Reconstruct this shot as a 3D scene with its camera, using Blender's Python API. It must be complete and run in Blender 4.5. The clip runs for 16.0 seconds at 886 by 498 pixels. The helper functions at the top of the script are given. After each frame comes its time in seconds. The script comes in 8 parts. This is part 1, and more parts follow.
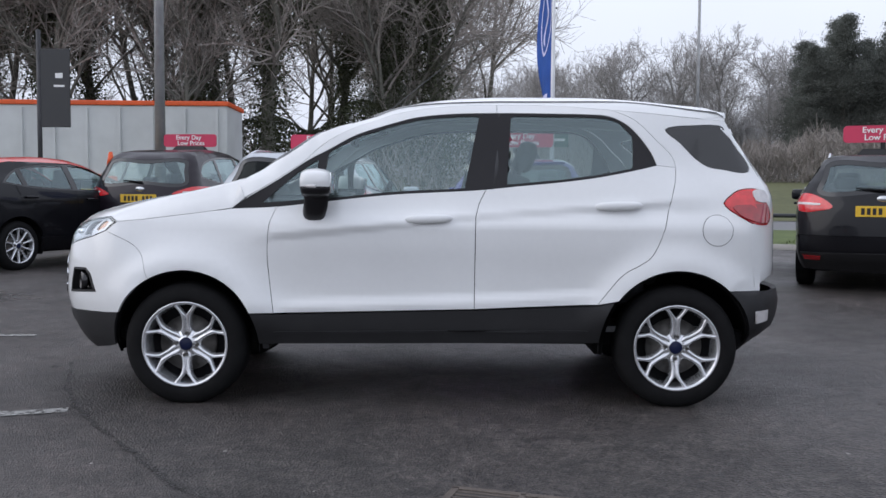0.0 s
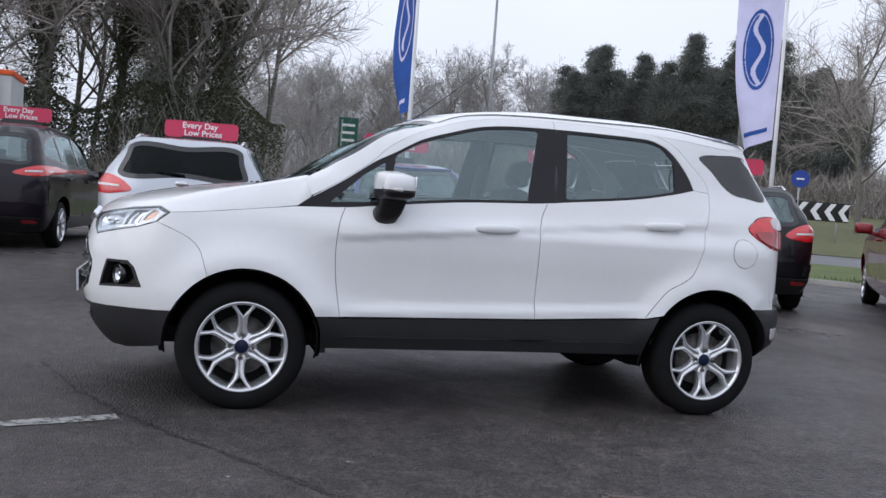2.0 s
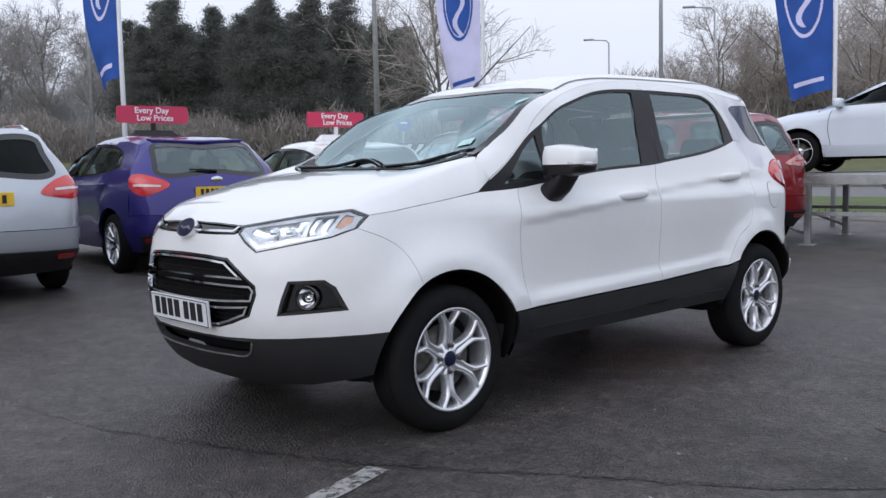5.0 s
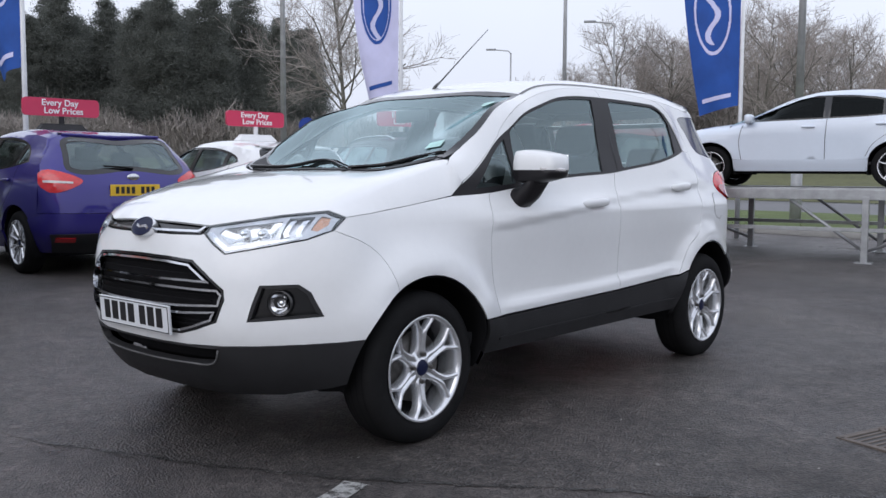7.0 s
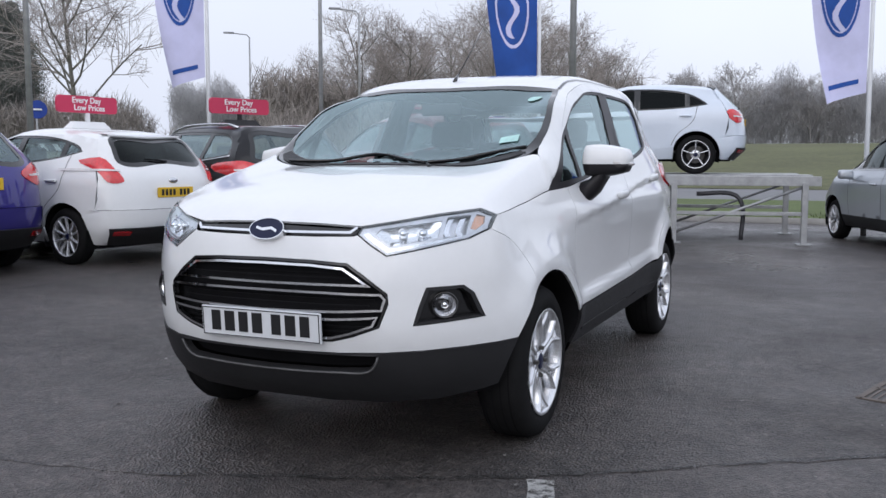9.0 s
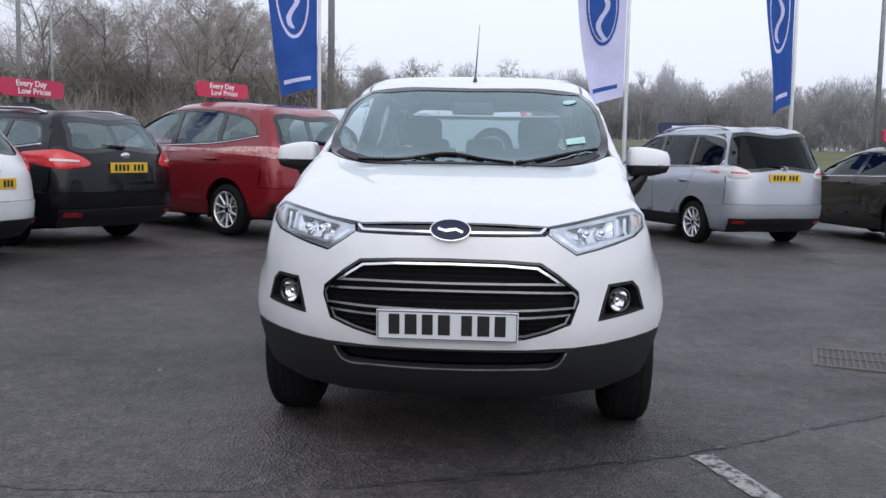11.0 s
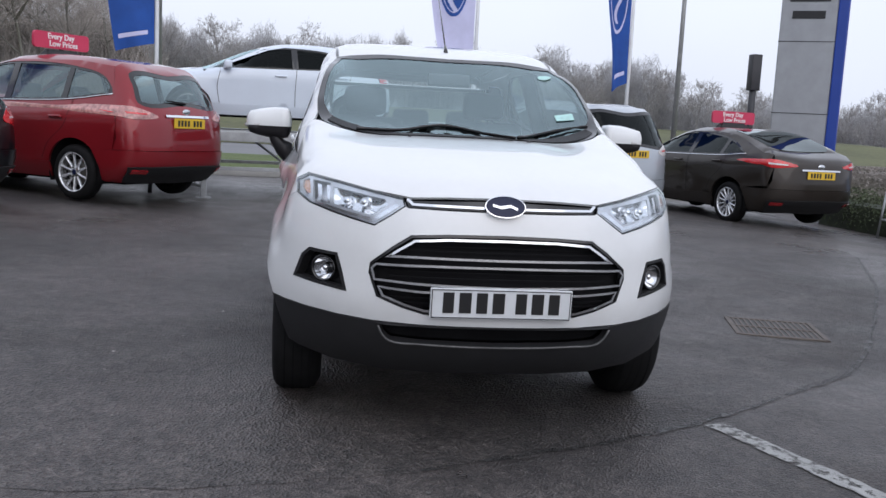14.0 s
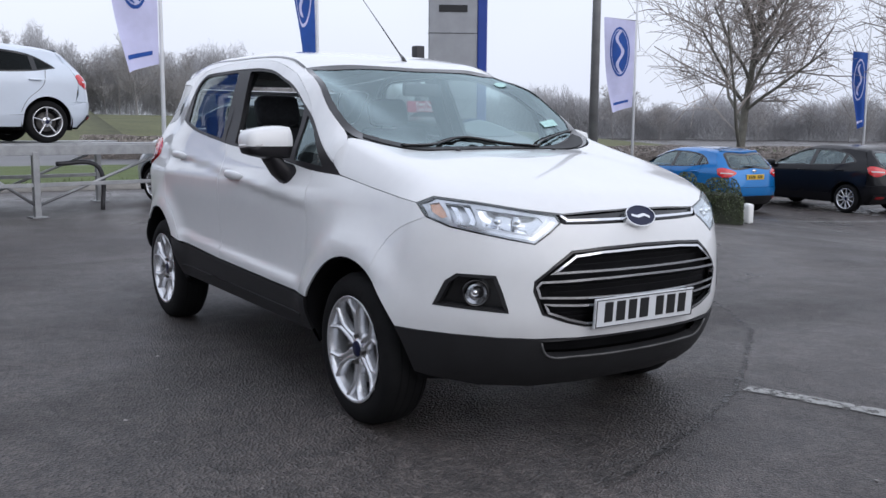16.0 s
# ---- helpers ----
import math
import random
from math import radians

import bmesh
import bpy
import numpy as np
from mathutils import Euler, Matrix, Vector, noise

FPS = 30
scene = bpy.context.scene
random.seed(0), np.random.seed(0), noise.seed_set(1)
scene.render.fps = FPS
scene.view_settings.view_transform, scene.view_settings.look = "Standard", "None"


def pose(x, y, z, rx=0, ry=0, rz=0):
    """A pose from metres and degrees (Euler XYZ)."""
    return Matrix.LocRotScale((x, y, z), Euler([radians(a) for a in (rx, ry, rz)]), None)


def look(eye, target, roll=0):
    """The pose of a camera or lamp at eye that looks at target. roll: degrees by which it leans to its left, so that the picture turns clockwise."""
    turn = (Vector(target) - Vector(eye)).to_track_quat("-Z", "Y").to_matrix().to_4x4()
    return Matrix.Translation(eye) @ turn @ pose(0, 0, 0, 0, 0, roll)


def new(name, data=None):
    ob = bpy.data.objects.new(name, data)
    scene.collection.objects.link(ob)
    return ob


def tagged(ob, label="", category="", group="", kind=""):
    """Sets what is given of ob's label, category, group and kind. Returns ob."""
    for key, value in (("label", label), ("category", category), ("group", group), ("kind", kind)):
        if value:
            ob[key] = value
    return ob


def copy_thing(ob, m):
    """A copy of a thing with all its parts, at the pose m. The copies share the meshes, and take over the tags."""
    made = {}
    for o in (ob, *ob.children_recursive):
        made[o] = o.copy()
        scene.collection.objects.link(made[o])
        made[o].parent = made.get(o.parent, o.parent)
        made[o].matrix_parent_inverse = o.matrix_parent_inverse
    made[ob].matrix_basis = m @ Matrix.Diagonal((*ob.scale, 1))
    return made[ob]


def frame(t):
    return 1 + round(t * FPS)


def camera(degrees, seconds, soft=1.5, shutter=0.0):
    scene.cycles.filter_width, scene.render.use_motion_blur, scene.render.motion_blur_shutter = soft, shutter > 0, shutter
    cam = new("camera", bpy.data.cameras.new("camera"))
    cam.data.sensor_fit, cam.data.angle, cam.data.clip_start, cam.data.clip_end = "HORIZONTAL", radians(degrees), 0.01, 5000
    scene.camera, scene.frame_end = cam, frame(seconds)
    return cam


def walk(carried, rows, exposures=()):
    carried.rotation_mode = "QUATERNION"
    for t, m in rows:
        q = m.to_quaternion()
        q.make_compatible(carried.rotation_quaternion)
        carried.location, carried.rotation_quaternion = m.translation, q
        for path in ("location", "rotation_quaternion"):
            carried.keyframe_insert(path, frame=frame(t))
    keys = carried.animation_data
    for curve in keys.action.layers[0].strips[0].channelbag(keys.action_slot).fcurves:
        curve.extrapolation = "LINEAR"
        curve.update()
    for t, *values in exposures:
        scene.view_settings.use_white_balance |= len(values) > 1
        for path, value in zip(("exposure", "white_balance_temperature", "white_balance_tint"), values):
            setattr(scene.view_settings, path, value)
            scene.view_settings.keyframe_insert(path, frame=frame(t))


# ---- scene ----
cam = camera(51.0, 16.0)
METRES, EYE, TILT, LEAN, TURN = 14.423, 1.5, 0.0, 0.0, 0.0
PATH = [
    (0, (0.087, -5.547, 1.089), (0.076, -3.55, 0.971), 0.4),
    (0.5, (-0.037, -5.543, 1.092), (-0.004, -3.547, 0.967), 1.7),
    (1, (-0.385, -5.579, 1.091), (-0.256, -3.587, 0.969), 3.4),
    (1.5, (-0.855, -5.494, 1.087), (-0.595, -3.515, 0.973), 4.4),
    (2, (-1.519, -5.373, 1.078), (-0.998, -3.444, 0.978), 4.2),
    (2.5, (-2.09, -5.156, 1.071), (-1.375, -3.29, 0.968), 2.7),
    (3, (-2.667, -4.934, 1.07), (-1.713, -3.179, 0.965), 1.4),
    (3.5, (-3.113, -4.603, 1.085), (-2.057, -2.91, 0.949), -0.4),
    (6, (-4.014, -3.39, 1.12), (-2.546, -2.041, 0.96), 0.1),
    (6.5, (-4.005, -3.374, 1.109), (-2.516, -2.048, 0.951), 0.4),
    (7, (-4.023, -3.355, 1.106), (-2.529, -2.036, 0.943), 0.3),
    (7.5, (-4.125, -3.216, 1.1), (-2.588, -1.948, 0.931), 1.7),
    (8, (-4.403, -2.886, 1.119), (-2.748, -1.777, 0.937), 2.3),
    (10.5, (-5.332, -0.582, 1.157), (-3.373, -0.239, 0.949), -0.3),
    (11, (-5.419, -0.233, 1.172), (-3.435, -0.081, 0.964), 1.0),
    (11.5, (-5.375, -0.064, 1.173), (-3.388, 0.041, 0.966), -0.3),
    (12, (-5.357, 0.017, 1.167), (-3.369, 0.073, 0.953), -0.1),
    (12.5, (-5.306, 0.027, 1.166), (-3.32, 0.077, 0.934), 0.0),
    (13, (-5.3, 0.032, 1.161), (-3.315, 0.092, 0.92), 0.3),
    (13.5, (-5.334, 0.266, 1.158), (-3.35, 0.23, 0.905), 1.7),
    (14, (-5.308, 0.708, 1.171), (-3.347, 0.415, 0.906), 3.0),
    (14.5, (-5.17, 1.181, 1.184), (-3.241, 0.728, 0.91), 2.3),
    (15, (-5.005, 1.732, 1.203), (-3.171, 0.983, 0.932), 3.5),
    (15.5, (-4.786, 2.193, 1.218), (-3.021, 1.294, 0.942), -0.2),
    (16, (-4.557, 2.577, 1.224), (-2.906, 1.479, 0.959), 0.5),
]
walk(cam, [(t, look(eye, target, roll)) for t, eye, target, roll in PATH], [(0, 0.25, 6060, 13)])

from mathutils import geometry

# ---- light ----
world = bpy.data.worlds.new("world")
scene.world = world
world.use_nodes = True
wn = world.node_tree.nodes
wl = world.node_tree.links
sky = wn.new("ShaderNodeTexSky")
sky.sky_type = 'NISHITA'
sky.sun_disc = False
sky.sun_elevation = radians(32)
sky.sun_rotation = radians(258)
sky.air_density, sky.dust_density, sky.ozone_density = 2.0, 6.0, 1.0
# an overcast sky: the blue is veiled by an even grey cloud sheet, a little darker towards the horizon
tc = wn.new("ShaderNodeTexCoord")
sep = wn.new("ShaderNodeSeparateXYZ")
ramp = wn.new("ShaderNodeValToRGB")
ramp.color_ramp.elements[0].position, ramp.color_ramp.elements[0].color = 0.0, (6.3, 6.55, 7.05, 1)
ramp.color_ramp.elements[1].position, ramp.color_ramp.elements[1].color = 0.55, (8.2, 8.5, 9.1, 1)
cloud = wn.new("ShaderNodeTexNoise")
cloud.inputs["Scale"].default_value = 1.6
cloud.inputs["Detail"].default_value = 4
cmix = wn.new("ShaderNodeMix")
cmix.data_type, cmix.blend_type = 'RGBA', 'MULTIPLY'
cramp = wn.new("ShaderNodeValToRGB")
cramp.color_ramp.elements[0].position, cramp.color_ramp.elements[0].color = 0.3, (0.9, 0.9, 0.91, 1)
cramp.color_ramp.elements[1].position, cramp.color_ramp.elements[1].color = 0.7, (1.04, 1.04, 1.04, 1)
veil = wn.new("ShaderNodeMix")
veil.data_type = 'RGBA'
veil.inputs["Factor"].default_value = 0.93
wl.new(tc.outputs["Generated"], sep.inputs[0])
wl.new(tc.outputs["Generated"], cloud.inputs["Vector"])
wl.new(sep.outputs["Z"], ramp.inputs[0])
wl.new(cloud.outputs["Fac"], cramp.inputs[0])
cmix.inputs["Factor"].default_value = 1.0
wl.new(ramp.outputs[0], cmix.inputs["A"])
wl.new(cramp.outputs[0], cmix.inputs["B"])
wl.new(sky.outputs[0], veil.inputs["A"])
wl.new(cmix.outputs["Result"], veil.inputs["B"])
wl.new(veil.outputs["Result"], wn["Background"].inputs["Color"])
wn["Background"].inputs["Strength"].default_value = 0.115

sun_data = bpy.data.lights.new("sun", 'SUN')
sun_data.energy, sun_data.angle, sun_data.color = 0.60, radians(60), (1.0, 0.97, 0.93)
sun = new("sun", sun_data)
sun.matrix_world = look((-10, -2.2, 6.4), (0, 0, 0))


# ---- materials ----
def noise_node(nt, scale, detail=3.0, rough=0.55, space="Object", stretch=(1, 1, 1)):
    co = nt.nodes.new("ShaderNodeTexCoord")
    mp = nt.nodes.new("ShaderNodeMapping")
    mp.inputs["Scale"].default_value = stretch
    nz = nt.nodes.new("ShaderNodeTexNoise")
    nz.inputs["Scale"].default_value, nz.inputs["Detail"].default_value, nz.inputs["Roughness"].default_value = scale, detail, rough
    nt.links.new(co.outputs[space], mp.inputs["Vector"])
    nt.links.new(mp.outputs[0], nz.inputs["Vector"])
    return nz


def mat(name, color, rough=0.5, metal=0.0, coat=0.0, vary=0.12, scale=3.0, fine=0.0, bump=0.0, bscale=60.0, space="Object", rvary=0.0, spec=0.5, emit=0.0, island=False):
    m = bpy.data.materials.new(name)
    m.use_nodes = True
    nt = m.node_tree
    b = nt.nodes["Principled BSDF"]
    b.inputs["Roughness"].default_value, b.inputs["Metallic"].default_value = rough, metal
    b.inputs["Coat Weight"].default_value, b.inputs["Coat Roughness"].default_value = coat, 0.04
    b.inputs["Specular IOR Level"].default_value = spec
    if vary or fine:
        a = noise_node(nt, scale, 4, 0.6, space)
        if island:
            geo = nt.nodes.new("ShaderNodeNewGeometry")
            add = nt.nodes.new("ShaderNodeMath")
            add.operation = 'MULTIPLY_ADD'
            add.inputs[1].default_value = 0.5
            nt.links.new(a.outputs["Fac"], add.inputs[0])
            half = nt.nodes.new("ShaderNodeMath")
            half.operation = 'MULTIPLY'
            half.inputs[1].default_value = 0.5
            nt.links.new(geo.outputs["Random Per Island"], half.inputs[0])
            nt.links.new(half.outputs[0], add.inputs[2])
            fac = add.outputs[0]
        else:
            fac = a.outputs["Fac"]
        if fine:
            d = noise_node(nt, scale * 22, 3, 0.6, space)
            mx = nt.nodes.new("ShaderNodeMix")
            mx.inputs["Factor"].default_value = fine
            nt.links.new(fac, mx.inputs["A"])
            nt.links.new(d.outputs["Fac"], mx.inputs["B"])
            fac = mx.outputs["Result"]
        r = nt.nodes.new("ShaderNodeValToRGB")
        lo = [max(0, c * (1 - vary * 1.6)) for c in color]
        hi = [min(1, c * (1 + vary * 1.6)) for c in color]
        r.color_ramp.elements[0].position, r.color_ramp.elements[0].color = 0.25, (*lo, 1)
        r.color_ramp.elements[1].position, r.color_ramp.elements[1].color = 0.75, (*hi, 1)
        nt.links.new(fac, r.inputs[0])
        nt.links.new(r.outputs[0], b.inputs["Base Color"])
        if rvary:
            mr = nt.nodes.new("ShaderNodeMapRange")
            mr.inputs["From Min"].default_value, mr.inputs["From Max"].default_value = 0.3, 0.7
            mr.inputs["To Min"].default_value, mr.inputs["To Max"].default_value = max(0.02, rough - rvary), min(1, rough + rvary)
            nt.links.new(a.outputs["Fac"], mr.inputs["Value"])
            nt.links.new(mr.outputs[0], b.inputs["Roughness"])
    else:
        b.inputs["Base Color"].default_value = (*color, 1)
    if bump:
        nz = noise_node(nt, bscale, 4, 0.6, space)
        bp = nt.nodes.new("ShaderNodeBump")
        bp.inputs["Strength"].default_value, bp.inputs["Distance"].default_value = bump, 0.01
        nt.links.new(nz.outputs["Fac"], bp.inputs["Height"])
        nt.links.new(bp.outputs[0], b.inputs["Normal"])
    if emit:
        b.inputs["Emission Color"].default_value = (*color, 1)
        b.inputs["Emission Strength"].default_value = emit
    return m


def paint(name, color, metal=0.0, rough=0.32, coat=1.0):
    return mat(name, color, rough, metal, coat, 0.03, 1.5, 0.25, spec=0.12)


def pane_mat(name, tint, gloss_rough=0.02, film=0.06, sheen=(0.92, 1.0, 1.0)):
    """Thin window glass: tinted see-through with a mirror film by Fresnel."""
    m = bpy.data.materials.new(name)
    m.use_nodes = True
    nt = m.node_tree
    nt.nodes.remove(nt.nodes["Principled BSDF"])
    out = nt.nodes["Material Output"]
    tr = nt.nodes.new("ShaderNodeBsdfTransparent")
    tr.inputs[0].default_value = (*tint, 1)
    gl = nt.nodes.new("ShaderNodeBsdfGlossy")
    gl.inputs["Roughness"].default_value = gloss_rough
    gl.inputs["Color"].default_value = (*sheen, 1)
    lw = nt.nodes.new("ShaderNodeLayerWeight")
    pw = nt.nodes.new("ShaderNodeMath")
    pw.operation = 'POWER'
    pw.inputs[1].default_value = 4.0
    fr = nt.nodes.new("ShaderNodeMath")
    fr.operation = 'MULTIPLY_ADD'
    fr.inputs[1].default_value, fr.inputs[2].default_value = 0.9 - film, film
    lw.inputs["Blend"].default_value = 0.5
    nt.links.new(lw.outputs["Facing"], pw.inputs[0])
    nt.links.new(pw.outputs[0], fr.inputs[0])
    sm = noise_node(nt, 7.0, 3)
    bp = nt.nodes.new("ShaderNodeBump")
    bp.inputs["Strength"].default_value, bp.inputs["Distance"].default_value = 0.02, 0.01
    nt.links.new(sm.outputs["Fac"], bp.inputs["Height"])
    nt.links.new(bp.outputs[0], gl.inputs["Normal"])
    mx = nt.nodes.new("ShaderNodeMixShader")
    nt.links.new(fr.outputs[0], mx.inputs[0])
    nt.links.new(tr.outputs[0], mx.inputs[1])
    nt.links.new(gl.outputs[0], mx.inputs[2])
    nt.links.new(mx.outputs[0], out.inputs["Surface"])
    return m


WHITE = paint("white car paint", (0.745, 0.755, 0.76))
BLACKPLASTIC = mat("black textured plastic", (0.017, 0.017, 0.0185), 0.55, spec=0.35, vary=0.15, scale=8, fine=0.4, bump=0.15, bscale=700)
GLOSSBLACK = mat("gloss black trim", (0.008, 0.008, 0.009), 0.14, coat=0.4, vary=0.05)
SATINBLACK = mat("satin black pillar film", (0.016, 0.015, 0.017), 0.38, spec=0.25, vary=0.08, scale=5)
RUBBER = mat("tyre rubber", (0.009, 0.009, 0.0095), 0.8, spec=0.15, vary=0.25, scale=14, fine=0.4, bump=0.12, bscale=120)
ALLOY = mat("silver wheel alloy", (0.70, 0.71, 0.73), 0.24, 0.75, 0.4, vary=0.05, scale=10)
CHROME = mat("polished chrome", (0.75, 0.76, 0.78), 0.08, 1.0, vary=0.03)
SATINCHROME = mat("satin chrome", (0.62, 0.63, 0.65), 0.22, 0.9, vary=0.03)
DARKMETAL = mat("dark brake steel", (0.10, 0.095, 0.09), 0.5, 0.7, vary=0.3, scale=20)
UNDERBODY = mat("grey underbody", (0.008, 0.008, 0.009), 0.8, vary=0.2, scale=6, spec=0.1)
CABIN = mat("charcoal cabin plastic", (0.055, 0.056, 0.060), 0.6, vary=0.12, scale=9, bump=0.1, bscale=500)
CLOTH = mat("dark seat cloth", (0.026, 0.027, 0.032), 0.9, vary=0.25, scale=40, bump=0.25, bscale=800)
HEADLINER = mat("grey headliner cloth", (0.30, 0.30, 0.30), 0.9, vary=0.08, scale=30)
GLASS = pane_mat("window glass", (0.66, 0.74, 0.72), film=0.13, sheen=(0.80, 0.97, 1.0))
CLEARGLASS = pane_mat("clear side glass", (0.60, 0.66, 0.65), film=0.03)
TINTGLASS = pane_mat("privacy glass", (0.02, 0.022, 0.022), film=0.012)
SCREENGLASS = pane_mat("windscreen glass", (0.70, 0.78, 0.78), film=0.21, sheen=(0.74, 0.92, 0.95))
LENS = pane_mat("clear lamp lens", (0.93, 0.95, 0.97))
REDLENS = mat("red lamp lens", (0.58, 0.014, 0.018), 0.12, coat=1.0, vary=0.15, scale=30)
DARKRED = mat("dark red lamp lens", (0.30, 0.008, 0.012), 0.12, coat=1.0, vary=0.15, scale=30)
SMOKELAMP = mat("smoked clear lamp lens", (0.20, 0.17, 0.17), 0.12, coat=1.0, vary=0.3, scale=30)
CLEARLAMP = mat("clear reversing lens", (0.62, 0.60, 0.60), 0.12, coat=1.0, vary=0.1, scale=30)
CLEARRED = mat("pale rose lamp lens", (0.46, 0.22, 0.20), 0.12, coat=1.0, vary=0.4, scale=18)
AMBER = mat("amber indicator lens", (0.62, 0.16, 0.02), 0.15, coat=1.0, vary=0.1, scale=30)
REFLECTOR = mat("lamp reflector", (0.74, 0.75, 0.78), 0.16, 0.9, vary=0.1, scale=20)
AMBERLENS = mat("pale amber lens", (0.62, 0.34, 0.22), 0.15, 0.2, coat=1.0, vary=0.2, scale=40)
LAMPGREY = mat("bright lamp housing", (0.56, 0.57, 0.60), 0.28, 0.6, vary=0.2, scale=14)
PLATEWHITE = mat("white number plate", (0.66, 0.68, 0.70), 0.35, vary=0.05, scale=6)
PLATEYELLOW = mat("yellow number plate", (0.72, 0.46, 0.03), 0.35, vary=0.05, scale=6)
PLATEINK = mat("number plate ink", (0.012, 0.012, 0.013), 0.4, vary=0.1)
BADGEBLUE = mat("dark blue badge enamel", (0.006, 0.010, 0.040), 0.35, coat=0.15, vary=0.05, spec=0.25)
MIRRORGLASS = mat("mirror glass", (0.85, 0.86, 0.87), 0.02, 1.0, vary=0.01)
STICKER = mat("pale green sticker", (0.42, 0.66, 0.62), 0.5, vary=0.1, scale=40)
LIPGREY = mat("grey bumper edge", (0.10, 0.10, 0.10), 0.4, vary=0.3, scale=12)
PAPER = mat("white paper sheet", (0.78, 0.79, 0.78), 0.7, vary=0.04)


# ---- geometry helpers ----
def part(name, bm, material, parent=None, label="", smooth=True):
    me = bpy.data.meshes.new(name)
    if smooth:
        for fc in bm.faces:
            fc.smooth = True
    bm.to_mesh(me)
    bm.free()
    me.materials.append(material)
    ob = new(name, me)
    if parent is not None:
        ob.parent = parent
    return tagged(ob, label)


def empty(name, m=None, **tags):
    ob = new(name)
    ob.empty_display_size = 0.2
    if m is not None:
        ob.matrix_world = m
    return tagged(ob, **tags)


def box(bm, cx, cy, cz, sx, sy, sz, bevel=0.0, m=None, seg=2):
    made = bmesh.ops.create_cube(bm, size=1, matrix=Matrix.Translation((cx, cy, cz)) @ Matrix.Diagonal((sx, sy, sz, 1)))
    vs = made["verts"]
    if bevel:
        es = list({e for v in vs for e in v.link_edges})
        res = bmesh.ops.bevel(bm, geom=es, offset=bevel, segments=seg, affect='EDGES', profile=0.6)
        vs = list({v for fc in res["faces"] for v in fc.verts} | {v for v in vs if v.is_valid})
    if m is not None:
        bmesh.ops.transform(bm, matrix=m, verts=vs)
    return vs


def sharp_edges(bm, angle=35):
    for e in bm.edges:
        if len(e.link_faces) == 2 and e.calc_face_angle(0) > radians(angle):
            e.smooth = False


def tube(bm, pts, r, sides=8, ends=True, taper=None):
    """A round bar along a line of points."""
    pts = [Vector(p) for p in pts]
    rings = []
    up = Vector((0, 0, 1))
    for i, p in enumerate(pts):
        d = (pts[min(i + 1, len(pts) - 1)] - pts[max(i - 1, 0)]).normalized()
        a = d.cross(up if abs(d.z) < 0.95 else Vector((1, 0, 0))).normalized()
        b = d.cross(a)
        rr = r if taper is None else r + (taper - r) * i / (len(pts) - 1)
        rings.append([bm.verts.new(p + rr * (math.cos(2 * math.pi * k / sides) * a + math.sin(2 * math.pi * k / sides) * b)) for k in range(sides)])
    for q, w in zip(rings, rings[1:]):
        for k in range(sides):
            bm.faces.new((q[k], q[(k + 1) % sides], w[(k + 1) % sides], w[k]))
    if ends:
        bm.faces.new(rings[0][::-1])
        bm.faces.new(rings[-1])
    return bm


def lathe(bm, prof, seg=48, axis="y"):
    """Turns a profile of (radius, along) round the y axis."""
    rings = []
    for r, a in prof:
        rings.append([bm.verts.new((r * math.cos(2 * math.pi * k / seg), a, r * math.sin(2 * math.pi * k / seg))) for k in range(seg)])
    for q, w in zip(rings, rings[1:]):
        for k in range(seg):
            bm.faces.new((q[k], q[(k + 1) % seg], w[(k + 1) % seg], w[k]))
    return rings


def prism(bm, loop, depth, m):
    """A flat outline in x and y, given depth along -z, set at m."""
    n = len(loop)
    top = [bm.verts.new(m @ Vector((x, y, 0))) for x, y in loop]
    low = [bm.verts.new(m @ Vector((x, y, -depth))) for x, y in loop]
    bm.faces.new(top)
    bm.faces.new(low[::-1])
    for i in range(n):
        bm.faces.new((top[i], low[i], low[(i + 1) % n], top[(i + 1) % n]))
    return top + low


def spline(pts, step=0.03, closed=False):
    """A smooth line through points of any dimension, as an array with points about step apart."""
    p = np.array(pts, float)
    n = len(p)
    out = []
    for i in range(n if closed else n - 1):
        a, b = p[i], p[(i + 1) % n]
        before = p[(i - 1) % n] if closed or i > 0 else 2 * a - b
        after = p[(i + 2) % n] if closed or i < n - 2 else 2 * b - a
        k = max(1, int(np.ceil(np.linalg.norm(b - a) / step)))
        t = (np.arange(k) / k)[:, None]
        la, lb = np.linalg.norm(a - before) + 1e-9, np.linalg.norm(after - b) + 1e-9
        lm = np.linalg.norm(b - a) + 1e-9
        ta = ((a - before) / la + (b - a) / lm) * 0.5 * lm
        tb = ((b - a) / lm + (after - b) / lb) * 0.5 * lm
        out.append((2 * t**3 - 3 * t**2 + 1) * a + (t**3 - 2 * t**2 + t) * ta + (-2 * t**3 + 3 * t**2) * b + (t**3 - t**2) * tb)
    if not closed:
        out.append(p[-1:])
    return np.concatenate(out)


def poly(pts, step=0.03, closed=False):
    """A line with straight pieces, points about step apart."""
    p = np.array(pts, float)
    out = []
    for i in range(len(p) if closed else len(p) - 1):
        a, b = p[i], p[(i + 1) % len(p)]
        k = max(1, int(np.ceil(np.linalg.norm(b - a) / step)))
        out.append(a + (b - a) * (np.arange(k) / k)[:, None])
    if not closed:
        out.append(p[-1:])
    return np.concatenate(out)


